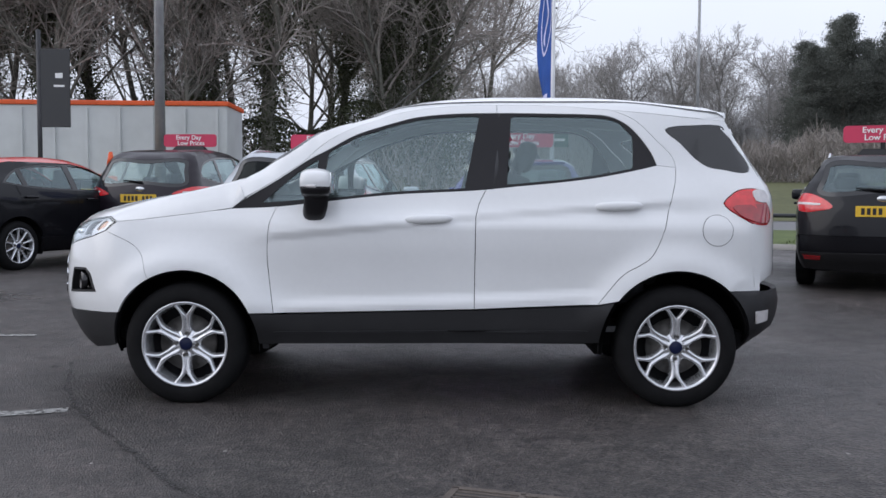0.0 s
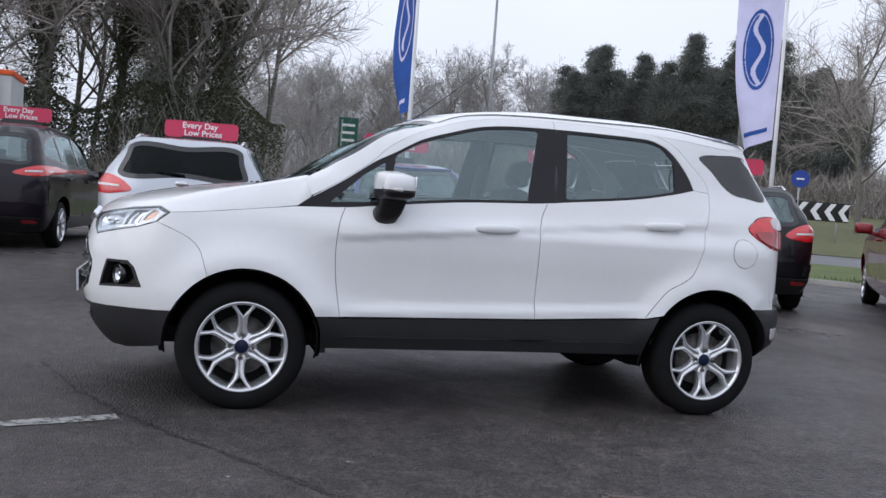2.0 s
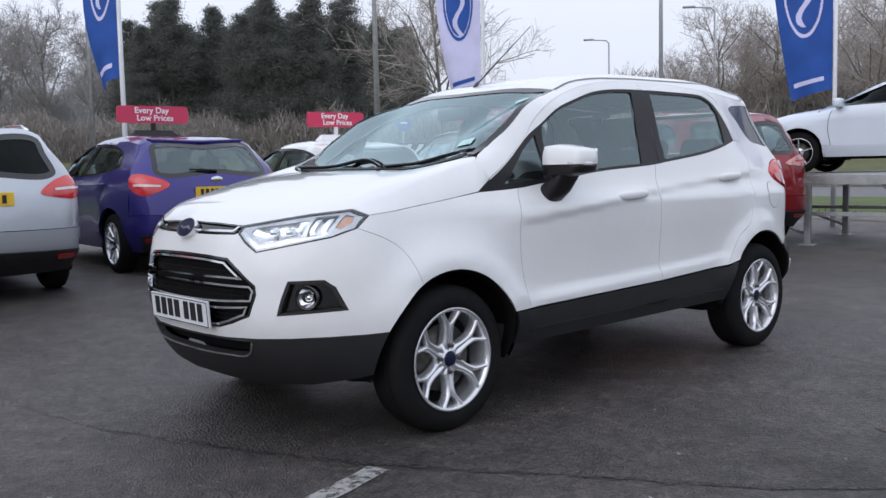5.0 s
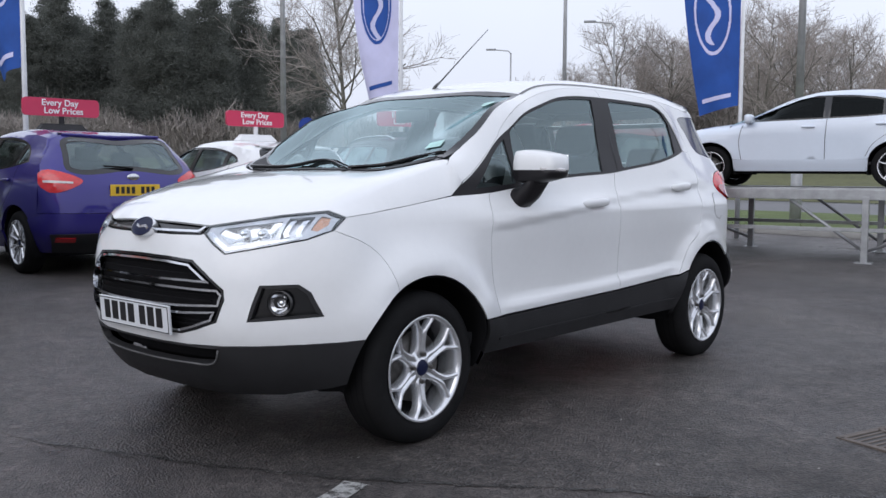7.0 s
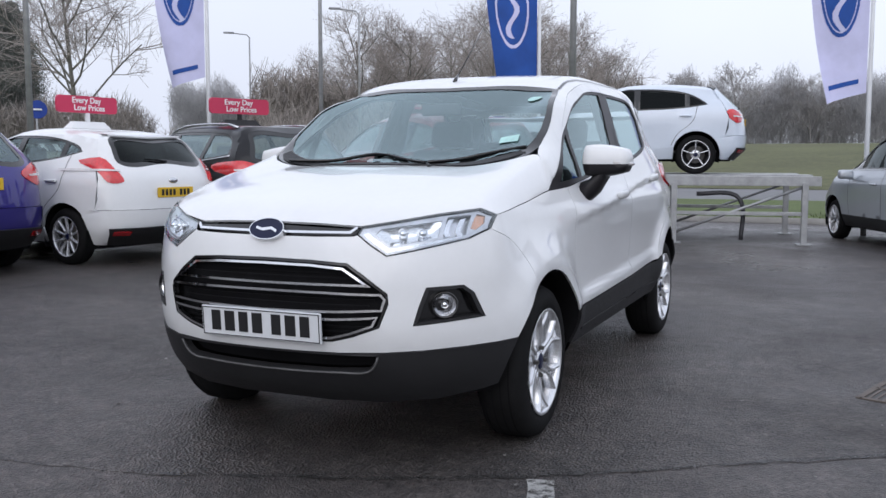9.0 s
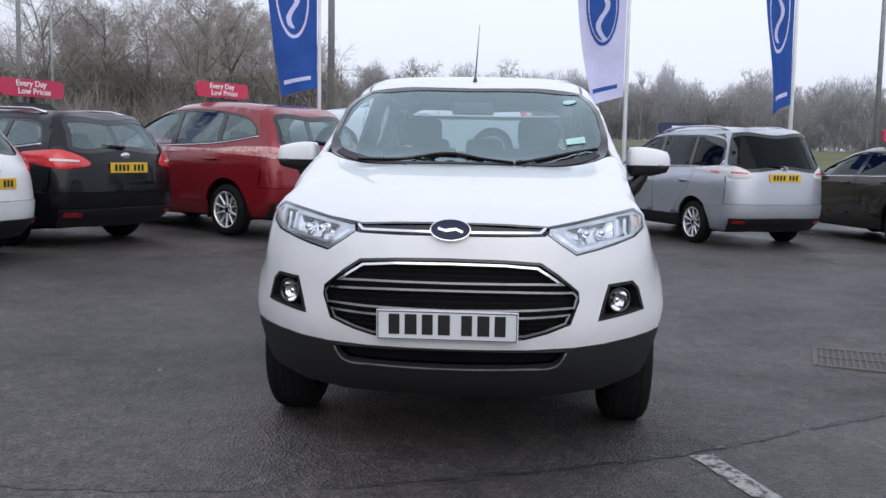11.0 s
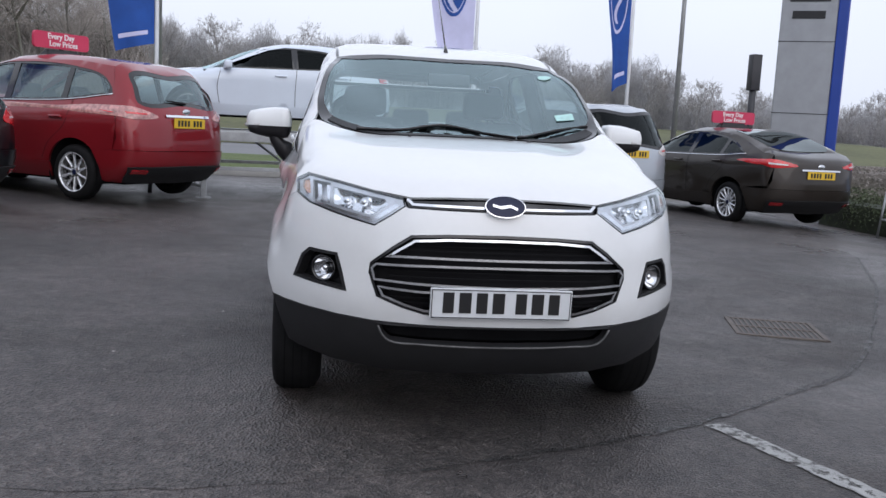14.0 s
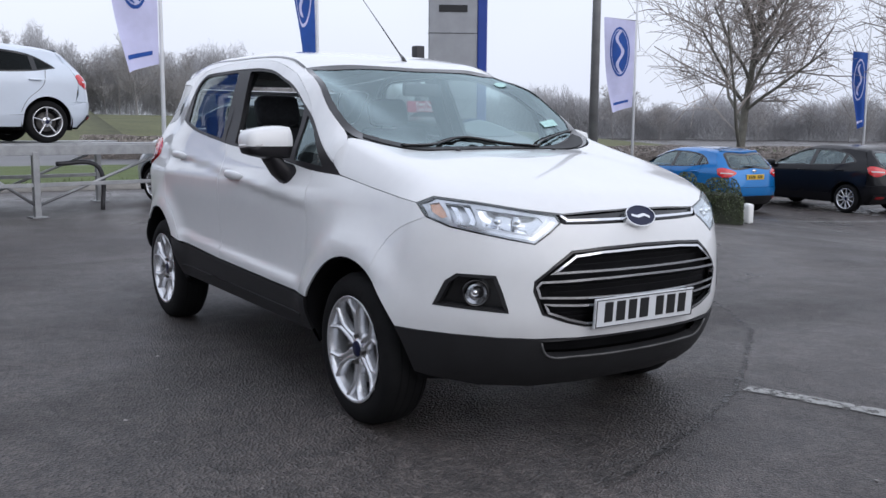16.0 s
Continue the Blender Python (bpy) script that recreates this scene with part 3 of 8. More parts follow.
def build_hero():
    L = LINES
    W = WHITE
    head_m = flipped(L["head"])
    # bonnet
    front_l = L["head"][:HEAD_TIP + 1][::-1]                 # from outer tip to the inner end
    edge = np.concatenate([B.face(poly([(-0.362, 0.903), (-0.2, 0.911), (0, 0.914), (0.2, 0.911), (0.362, 0.903)]))])
    base_l = B.over(spline([(-1.006, -0.712), (-0.975, -0.690), (-1.005, -0.655), (-1.09, -0.592), (-1.145, -0.50), (-1.165, -0.35), (-1.18, -0.2), (-1.18, 0.0)]))
    rear = np.concatenate([base_l, flipped(base_l)[::-1][1:]])
    left = np.concatenate([L["hood_side"], L["cowl_side"][1:]])
    loop = np.concatenate([front_l[::-1][:-1], left[:-1], rear, flipped(left)[::-1][1:-1], flipped(front_l)[:-1], edge[::-1][1:-1]])
    part("bonnet", B.mesh(loop, "top", 0.05, 0.0007), W, hero)

    # cowl and windscreen
    scr_side_l = B.over(spline([(-0.905, -0.672), (-0.80, -0.674), (-0.70, -0.662), (-0.58, -0.636), (-0.42, -0.602), (-0.308, -0.574)]))
    scr_base_l = B.over(spline([(-0.905, -0.672), (-1.0, -0.645), (-1.08, -0.585), (-1.13, -0.50), (-1.15, -0.35), (-1.165, -0.2), (-1.165, 0.0)]))
    scr_top_l = B.over(spline([(-0.308, -0.574), (-0.345, -0.37), (-0.392, -0.18), (-0.412, 0)]))
    scr_side_l[0], scr_side_l[-1] = scr_base_l[0], scr_top_l[0]
    scr = np.concatenate([scr_base_l, flipped(scr_base_l)[::-1][1:], flipped(scr_side_l)[1:-1], flipped(scr_top_l)[:-1], scr_top_l[::-1][:-1], scr_side_l[::-1][:-1]])
    hole = np.concatenate([B.over(spline([(-0.86, -0.640), (-0.94, -0.60), (-1.0, -0.51), (-1.05, -0.35), (-1.07, 0), (-1.05, 0.35), (-1.0, 0.51), (-0.94, 0.60), (-0.86, 0.640)])),
                           B.over(spline([(-0.80, 0.643), (-0.70, 0.632), (-0.58, 0.606), (-0.42, 0.572), (-0.345, 0.553)])), B.over(spline([(-0.372, 0.48), (-0.40, 0.32), (-0.43, 0.16), (-0.445, 0), (-0.43, -0.16), (-0.40, -0.32), (-0.372, -0.48)])),
                           B.over(spline([(-0.345, -0.553), (-0.42, -0.572), (-0.58, -0.606), (-0.70, -0.632), (-0.80, -0.643)]))])
    part("screen_surround", B.mesh(scr, "top", 0.06, 0.001, 0.01, [hole], -0.001), GLOSSBLACK, hero, "black windscreen border")
    ws = part("windscreen", B.mesh(hole, "top", 0.06, -0.012, 0.0, off=-0.004), SCREENGLASS, hero, "clear windscreen glass")
    ws.visible_shadow = False

    # roof
    edge_l = B.over(spline([(-0.308, -0.574), (-0.1, -0.573), (0.2, -0.573), (0.6, -0.57), (1.0, -0.56), (1.35, -0.545), (1.56, -0.53)], 0.05))
    back = B.over(spline([(1.56, -0.53), (1.60, -0.3), (1.615, 0), (1.60, 0.3), (1.56, 0.53)]))
    front_roof = np.concatenate([scr_top_l, flipped(scr_top_l)[::-1][1:]])
    loop = np.concatenate([edge_l, back[1:-1], flipped(edge_l)[::-1], front_roof[::-1][1:-1]])
    part("roof", B.mesh(loop, "top", 0.07, 0.0), W, hero)

    # ditch strips and the pillars between side windows and windscreen or roof
    frame = np.concatenate([L["frame"], B.side([(1.1, 1.525), (1.25, 1.512), (1.4, 1.50), (1.56, 1.488)], -1)])
    inner = np.concatenate([L["cowl_side"][-1:], B.over([(-0.957, -0.684)]), scr_side_l, edge_l[1:]])

    def pillar(s):
        loop = sided(np.concatenate([frame, inner[::-1]]), s)
        part("roof_rail_panel", B.mesh(loop, "top", 0.03, 0.0004), W, hero)
        bm = bmesh.new()
        nrm = B.normal(edge_l)
        q = edge_l + nrm * 0.0018
        w = np.cross(np.gradient(edge_l, axis=0), nrm)
        w /= np.linalg.norm(w, axis=1)[:, None]
        lo, hi = sided(q - w * 0.007, s), sided(q + w * 0.007, s)
        va, vb = [bm.verts.new(p) for p in lo], [bm.verts.new(p) for p in hi]
        for i in range(len(va) - 1):
            bm.faces.new((va[i], va[i + 1], vb[i + 1], vb[i]))
        bmesh.ops.recalc_face_normals(bm, faces=bm.faces)
        part("roof_ditch_strip", bm, GLOSSBLACK, hero, "black roof joint strip")
    both(pillar)

    # side panels
    def panels(s):
        kind = "left" if s < 0 else "right"
        S = lambda p: sided(p, s)
        a_seam = 119
        seam = B.settle(spline([L["head"][HEAD_TIP + 1], B.side([(-1.50, 0.79)], -1)[0], B.side(arc(*FA, AR, a_seam, a_seam, 1), -1)[0]]))
        arch_wing = B.side(arc(*FA, AR, a_seam, 25.5, 26), -1)
        sill_front = B.side([(FA[0] + AR * math.cos(math.radians(25.5)), 0.478), (-0.787, 0.485)], -1)
        loop = np.concatenate([L["hood_side"], cut(L["belt"], -1.03, -0.794)[1:-1], L["door1"], sill_front[:1], arch_wing[::-1][1:], seam[::-1][1:]])
        part("front_wing", B.mesh(S(loop), kind, 0.04, 0.0013), W, hero)
        # front door
        belt1 = cut(L["belt"], -0.794, 0.280)
        sill1 = B.side(poly([(0.222, 0.505), (-0.3, 0.491), (-0.800, 0.478)], 0.06), -1)
        loop = np.concatenate([belt1, L["door2"][1:], sill1[1:], L["door1"][::-1][1:-1]])
        d1 = part("front_door", B.mesh(S(loop), kind, 0.022, 0.0019), W, hero)
        belt2 = cut(L["belt"], 0.280, 1.168)
        d3 = L["door3"]
        top3 = d3[d3[:, 2] > 1.243]
        low3 = d3[d3[:, 2] <= 1.243]
        meet = 0.5 * (top3[-1:] + low3[:1])
        top3, low3 = np.concatenate([top3, meet]), np.concatenate([meet, low3])
        sill2 = B.side(poly([(0.847, 0.534), (0.5, 0.518), (0.222, 0.505)], 0.06), -1)
        loop = np.concatenate([belt2, low3, sill2[1:], L["door2"][::-1][1:-1]])
        d2 = part("rear_door", B.mesh(S(loop), kind, 0.022, 0.0019), W, hero)
        # painted window frames
        wt = L["wintop"]
        fr = L["frame"]
        loop = np.concatenate([cut(fr, -0.955, 0.3385), cut(wt[:-4], -0.955, 0.3385)[::-1]])
        part("window_frame", B.mesh(S(loop), kind, 0.03, 0.0008, 0.012), W, d1)
        rest = np.concatenate([cut(wt[:-4], 0.340, 0.40), wt[wt[:, 0] > 0.405]])
        loop = np.concatenate([cut(fr, 0.340, 0.936), top3[1:], rest[::-1], ])
        part("window_frame", B.mesh(S(loop), kind, 0.03, 0.0008, 0.012), W, d2)
        # quarter panel
        tail = B.side(spline([(1.507, 1.054), (1.545, 1.092), (1.59, 1.12), (1.72, 1.118), (1.752, 1.06), (1.765, 0.945), (1.68, 0.938), (1.60, 0.975)], 0.03, True), -1)
        rq = B.side(spline([(1.222, 1.436), (1.26, 1.450), (1.38, 1.460), (1.50, 1.464), (1.54, 1.455), (1.60, 1.36), (1.672, 1.235), (1.66, 1.217), (1.52, 1.228), (1.448, 1.240), (1.389, 1.276), (1.30, 1.365)], 0.03, True), -1)
        up = B.side(poly([(1.56, 1.488), (1.4, 1.50), (1.25, 1.512), (1.1, 1.525), (0.936, 1.537)]), -1)
        rear_edge = B.side(spline([(1.70, 0.600), (1.72, 0.8), (1.77, 0.95), (1.775, 1.08), (1.745, 1.14), (1.715, 1.20), (1.63, 1.36), (1.56, 1.488)]), -1)
        arch_r = B.side(arc(*RA, 0.385, 47, 143, 34), -1)
        loop = np.concatenate([d3, arch_r[::-1], rear_edge, up[1:-1]])
        part("rear_quarter_panel", B.mesh(S(loop), kind, 0.04, 0.0015, holes=[S(tail), S(rq)]), W, hero)
        tl = part("tail_lamp", B.mesh(S(tail), kind, 0.03, 0.004, 0.02, off=0.002, bulge=0.012), REDLENS, hero, "red tail lamp with a clear corner")
        clear = B.side(spline([(1.66, 1.112), (1.725, 1.114), (1.748, 1.06), (1.67, 1.062)], 0.03, True), -1)
        part("reversing_lens", B.mesh(S(clear), kind, 0.03, 0.002, 0.01, off=0.0155), CLEARLAMP, tl, "clear corner lens")
        dark = B.side(spline([(1.55, 1.03), (1.66, 1.045), (1.74, 1.045), (1.752, 0.955), (1.68, 0.95), (1.59, 0.982)], 0.03, True), -1)
        part("lamp_shade", B.mesh(S(dark), kind, 0.03, 0.002, 0.006, off=0.0135), DARKRED, tl, "darker red lower lens")
        qg = part("rear_quarter_glass", B.mesh(S(rq), kind, 0.04, 0.002, 0.01, off=-0.001), GLOSSBLACK, hero, "dark rear quarter glass")
        # fuel flap on the left, plain on the right
        if s < 0:
            flap = B.side(arc(1.463, 0.912, 0.078, 0, 345, 24), -1)
            part("fuel_flap", B.mesh(flap, kind, 0.03, 0.0, 0.004, off=0.0022), W, hero)
            ring = B.side(arc(1.463, 0.912, 0.0806, 0, 345, 24), -1)
            part("fuel_flap_gap", B.mesh(ring, kind, 0.03, 0.0, 0.0, [flap], off=0.0012), SATINBLACK, hero)
        # window trim and panes
        outline = np.concatenate([L["belt"], wt[::-1][1:-1]])
        p1 = B.side(spline([(-0.548, 1.062), (-0.555, 1.18), (-0.538, 1.298)], 0.04), -1)
        pane1 = np.concatenate([p1, cut(wt - [0, 0, 0.013], -0.52, 0.232), B.side(poly([(0.245, 1.495), (0.17, 1.120)], 0.04), -1), cut(L["belt"] + [0, 0, 0.014], -0.53, 0.155)[::-1]])
        p2 = B.side(poly([(1.045, 1.40), (1.047, 1.32), (1.042, 1.238)], 0.03), -1)
        pane2 = np.concatenate([B.side(poly([(0.388, 1.146), (0.412, 1.492)], 0.04), -1), cut(wt - [0, 0, 0.013], 0.43, 0.99), p2, cut(L["belt"] + [0, 0, 0.014], 0.405, 1.028)[::-1]])
        pane0 = B.side(poly([(-0.87, 1.040), (-0.592, 1.062), (-0.592, 1.266), (-0.70, 1.196)], 0.03, True), -1)
        part("window_trim", B.mesh(S(outline), kind, 0.05, 0.0, 0.02, [S(pane0), S(pane1), S(pane2)], off=-0.004), SATINBLACK, hero, "black window surround and door pillars")
        for n, loop, parent in (("front_quarter_glass", pane0, d1), ("front_door_glass", pane1, d1), ("rear_door_glass", pane2, d2)):
            if n == "front_door_glass" and s > 0:
                continue                                        # the driver's window is wound down
            ob = part(n, B.mesh(S(loop), kind, 0.06, -0.006, 0.0, off=-0.010), GLASS if s < 0 or n != "rear_door_glass" else CLEARGLASS, parent, "clear side window")
            ob.visible_shadow = False
        # sill
        r0 = arc(*FA, AR + 0.004, 25, -8, 8)
        r1 = arc(*RA, 0.40, 187, 146, 8)
        loop = np.concatenate([B.side(poly([(-0.80, 0.470), (-0.3, 0.485), (0.222, 0.498), (0.85, 0.526)], 0.06), -1), B.side(r1[::-1], -1), B.side(poly([(0.86, 0.335), (0, 0.327), (-0.88, 0.318)], 0.06), -1), B.side(r0[::-1], -1)])
        part("sill_cladding", B.mesh(S(loop), kind, 0.04, 0.001, 0.02, off=0.006), BLACKPLASTIC, hero, "black plastic sill cladding")
        lipl = B.side(poly([(-0.80, 0.385), (0.0, 0.396), (0.80, 0.402), (0.80, 0.390), (0.0, 0.384), (-0.80, 0.373)], 0.06), -1)
        part("sill_step", B.mesh(S(lipl), kind, 0.05, 0.0, 0.03, off=0.011), BLACKPLASTIC, hero)
        # wheel-arch liners and lips
        for c, rad in ((FA, AR), (RA, 0.385)):
            bm = bmesh.new()
            rings = []
            for yy, rr in ((0.0, rad - 0.006), (0.03, rad - 0.012), (0.10, rad + 0.02), (0.42, rad + 0.02)):
                ring = []
                for a in np.radians(np.linspace(-10, 190, 40)):
                    x, z = c[0] + rr * math.cos(a), c[1] + rr * math.sin(a)
                    yb = B.side([(c[0] + rad * math.cos(a), max(0.22, c[1] + rad * math.sin(a)))], -1)[0][1]
                    ring.append(bm.verts.new((x, (yb + 0.004 + yy) * -s, z)))
                rings.append(ring)
            cap = bm.verts.new((c[0], -0.4 * -s, c[1]))
            for q, w in zip(rings, rings[1:]):
                for k in range(len(q) - 1):
                    bm.faces.new((q[k], q[k + 1], w[k + 1], w[k]))
            for k in range(len(rings[-1]) - 1):
                bm.faces.new((rings[-1][k], rings[-1][k + 1], cap))
            part("wheel_arch_liner", bm, UNDERBODY, hero, "black plastic wheel-arch liner")
    both(panels)

    # front bumper
    lamp_low = np.concatenate([L["head"][HEAD_TIP + 1:], L["head"][:0]])
    clad_l = np.concatenate([B.side(arc(*FA, AR, 155.5, 155.5, 1), -1), B.face([(-0.78, 0.468), (-0.70, 0.464), (-0.58, 0.458), (-0.46, 0.453), (-0.3, 0.449), (-0.15, 0.447), (0, 0.446)])])
    seam = B.settle(spline([L["head"][HEAD_TIP + 1], B.side([(-1.50, 0.79)], -1)[0], B.side(arc(*FA, AR, 119, 119, 1), -1)[0]]))
    arch_l = B.side(arc(*FA, AR, 119, 155.5, 12), -1)
    top_strip = B.face(poly([(-0.345, 0.868), (-0.2, 0.865), (0, 0.864)], 0.04))
    half = np.concatenate([top_strip[::-1], L["head"][HEAD_TIP + 1:][::-1], seam[1:], arch_l[1:-1], clad_l])
    half = half[:-1]
    full = np.concatenate([half, clad_l[-1:], flipped(half)[::-1][:-1]])
    g = B.face(around(poly(GRILLE, 0.03)))
    fogs = [B.face(poly(np.array(FOG) * [q, 1], 0.025, True)) for q in (-1, 1)]
    bump = part("front_bumper", B.mesh(full, "front", 0.035, 0.0008, 0.03, [g] + fogs), W, hero)
    # lower cladding of the bumper
    low_l = np.concatenate([B.side(arc(*FA, AR, 156.5, 183, 6), -1), B.face([(-0.72, 0.285), (-0.58, 0.258), (-0.4, 0.245), (-0.2, 0.24), (0, 0.24)])])
    half = np.concatenate([clad_l[::-1], low_l])
    intake = B.face(around(poly([(0, 0.439), (0.36, 0.441), (0.437, 0.440), (0.42, 0.402), (0.395, 0.381), (0.287, 0.374), (0, 0.367)], 0.03)))
    full = np.concatenate([half[:-1], low_l[-1:], flipped(half)[::-1][1:-1]])
    fb = part("lower_bumper", B.mesh(full, "front", 0.04, 0.001, 0.03, [intake], off=0.004), BLACKPLASTIC, hero, "black plastic lower bumper")
    lip = B.face(spline([(-0.437, 0.438), (-0.42, 0.402), (-0.395, 0.381), (-0.287, 0.374), (0, 0.367), (0.287, 0.374), (0.395, 0.381), (0.42, 0.402), (0.437, 0.438)], 0.03)) + [-0.004, 0, -0.003]
    bm = bmesh.new()
    tube(bm, lip, 0.0045, 6)
    part("intake_lip", bm, LIPGREY, fb, "thin grey intake edge")
    part("lower_intake", B.mesh(intake, "front", 0.05, -0.01, 0.0, off=-0.05), UNDERBODY, fb, "black lower air intake")
    part("chin_spoiler", B.mesh(B.face(around(poly([(0, 0.275), (0.4, 0.28), (0.50, 0.285), (0.48, 0.235), (0.3, 0.20), (0, 0.195)], 0.03))), "front", 0.05, 0.0, 0.02, off=-0.05), UNDERBODY, fb)
    # grille
    gr = part("grille", B.mesh(g, "front", 0.05, -0.012, 0.0, off=-0.035), UNDERBODY, hero, "black grille with three chrome-edged slots")
    rim = B.face(around(poly(inset_half(GRILLE, 0.010), 0.03)))
    part("grille_border", B.mesh(g, "front", 0.04, 0.0005, 0.03, [rim], off=0.001), GLOSSBLACK, gr)
    slots = [[(0, 0.769), (0.2, 0.767), (0.322, 0.758), (0.37, 0.728), (0.424, 0.691), (0.32, 0.693), (0, 0.691)],
             [(0, 0.672), (0.25, 0.672), (0.455, 0.668), (0.472, 0.648), (0.460, 0.605), (0.30, 0.597), (0, 0.591)],
             [(0, 0.573), (0.3, 0.578), (0.447, 0.587), (0.43, 0.549), (0.35, 0.520), (0.28, 0.502), (0, 0.492)]]
    for sl in slots:
        o = poly(sl, 0.03)
        i = inset_half(o, 0.0085)
        part("chrome_surround", B.mesh(B.face(around(o)), "front", 0.04, 0.0, 0.02, [B.face(around(i))], off=0.006), CHROME, gr, "chrome slot surround")
        z0, z1 = i[0][1], i[-1][1]
        ymax = max(q[0] for q in i)
        for k in range(1, 3):
            z = z1 + (z0 - z1) * k / 3
            ys = ymax - 0.03 - 0.02 * abs(k - 2)
            bar = B.face(poly([(-ys, z + 0.003), (0, z + 0.003), (ys, z + 0.003), (ys, z - 0.003), (0, z - 0.003), (-ys, z - 0.003)], 0.06, True))
            part("slat", B.mesh(bar, "front", 0.06, 0.0, 0.012, off=-0.024), UNDERBODY, gr)
    # upper strip and badge
    strip = np.concatenate([B.face(poly([(-0.356, 0.900), (0, 0.911), (0.356, 0.900)], 0.04)), B.face(poly([(0.346, 0.870), (0, 0.866), (-0.346, 0.870)], 0.04))])
    us = part("upper_grille", B.mesh(strip, "front", 0.05, 0.001, 0.03, off=-0.012), GLOSSBLACK, hero, "black upper grille strip")
    bar = np.concatenate([B.face(poly([(-0.350, 0.899), (-0.344, 0.899), (-0.326, 0.884), (0, 0.8815), (0.326, 0.884), (0.344, 0.899), (0.350, 0.899)], 0.04)), B.face(poly([(0.352, 0.893), (0.332, 0.876), (0, 0.8735), (-0.332, 0.876), (-0.352, 0.893)], 0.04))])
    part("chrome_bar", B.mesh(bar, "front", 0.05, 0.0, 0.02, off=0.004), CHROME, us, "chrome strip")
    ang = np.linspace(0, 2 * np.pi, 33)[:-1]
    ell = lambda a, b: B.face(np.stack([a * np.cos(ang), 0.879 + b * np.sin(ang)], 1))
    bd = part("badge", B.mesh(ell(0.075, 0.035), "front", 0.03, 0.0, 0.03, [ell(0.0715, 0.0322)], off=0.022), CHROME, hero, "oval chrome-rimmed badge")
    part("badge_face", B.mesh(ell(0.072, 0.0326), "front", 0.03, 0.0, 0.02, off=0.018), BADGEBLUE, bd, "dark blue badge face")
    mark = B.face(np.array([(-0.046, 0.876), (-0.02, 0.886), (0.02, 0.881), (0.046, 0.887), (0.046, 0.879), (0.015, 0.872), (-0.02, 0.877), (-0.044, 0.868)]))
    part("badge_mark", B.mesh(mark, "front", 0.02, 0.0, 0.004, off=0.0205), CHROME, bd, "plain bright mark")

    # head lamps
    def lamp(s):
        head = sided(L["head"], s)
        y0 = np.array(HEAD)
        hs = part("head_lamp", B.mesh(head, "front", 0.04, -0.002, 0.0, off=-0.032), LAMPGREY, hero, "clear head lamp with bright reflectors")
        core = B.face(inset(poly(y0, 0.02, True), 0.006) * [s, 1])
        part("lamp_border", B.mesh(head, "front", 0.03, 0.001, 0.03, [core], off=-0.002), GLOSSBLACK, hs, "black lamp edge")
        lo = [(0.375, 0.876), (0.468, 0.812), (0.56, 0.830), (0.68, 0.860), (0.68, 0.868), (0.56, 0.841), (0.474, 0.826), (0.392, 0.881)]
        part("lamp_strip", B.mesh(B.face(poly(lo, 0.02, True) * [s, 1]), "front", 0.03, 0.0, 0.01, off=-0.003), REFLECTOR, hs, "bright lower lamp strip")
        main = [(0.42, 0.878), (0.475, 0.836), (0.56, 0.850), (0.615, 0.864), (0.615, 0.925), (0.52, 0.910), (0.43, 0.896)]
        part("reflector", B.mesh(B.face(poly(main, 0.02, True) * [s, 1]), "front", 0.02, 0.0, 0.02, off=-0.012, bulge=-0.022), CHROME, hs, "bowl-shaped reflector")
        for yy in (0.50, 0.56):
            bm = bmesh.new()
            c = B.face([(yy * s, 0.876)])[0] + [0.024, 0, 0]
            bmesh.ops.create_uvsphere(bm, u_segments=12, v_segments=8, radius=0.017, matrix=Matrix.Translation(c) @ Matrix.Diagonal((1.3, 1, 1, 1)))
            part("bulb", bm, CHROME, hs)
        for yy in (0.630, 0.664):
            st = [(yy, 0.934), (yy + 0.015, 0.938), (yy + 0.014, 0.885), (yy + 0.022, 0.872), (yy + 0.008, 0.866), (yy, 0.885)]
            part("light_guide", B.mesh(B.face(poly(st, 0.02, True) * [s, 1]), "front", 0.02, 0.0, 0.02, off=-0.018), REFLECTOR, hs, "bright upright light guide")
        am = [(0.704, 0.945), (0.727, 0.938), (0.732, 0.912), (0.715, 0.888), (0.700, 0.893)]
        part("indicator", B.mesh(B.face(poly(am, 0.02, True) * [s, 1]), "front", 0.02, 0.0, 0.01, off=-0.014), AMBERLENS, hs, "pale amber indicator")
        guide = [(0.626, 0.938), (0.690, 0.944), (0.692, 0.872), (0.63, 0.858)]
        holes = [B.face(poly(q, 0.02, True) * [s, 1]) for q in (main, guide, am)]
        part("bezel", B.mesh(core, "front", 0.02, 0.0005, 0.012, holes, off=-0.007), LAMPGREY, hs, "bright lamp bezel")
        ob = part("lens", B.mesh(head, "front", 0.03, 0.003, 0.0, off=0.003), LENS, hs, "clear lamp lens")
        ob.visible_shadow = False
        # fog lamp
        fl = B.face(poly(np.array(FOG) * [s, 1], 0.025, True))
        fp = part("fog_lamp", B.mesh(fl, "front", 0.03, -0.008, 0.0, off=-0.04), GLOSSBLACK, hero, "round fog lamp in a black recess")
        inner = inset(poly(FOG, 0.025, True), 0.012)
        part("fog_border", B.mesh(fl, "front", 0.03, 0.001, 0.04, [B.face(inner * [s, 1])], off=0.0015), BLACKPLASTIC, fp)
        c = B.face([(0.645 * s, 0.620)])[0]
        d = Vector(B.normal(c[None])[0])
        d = (d * 0.6 + Vector((-1, 0, 0)) * 0.4).normalized()
        m = Matrix.Translation(Vector(c) - d * 0.028) @ d.to_track_quat('Y', 'Z').to_matrix().to_4x4()
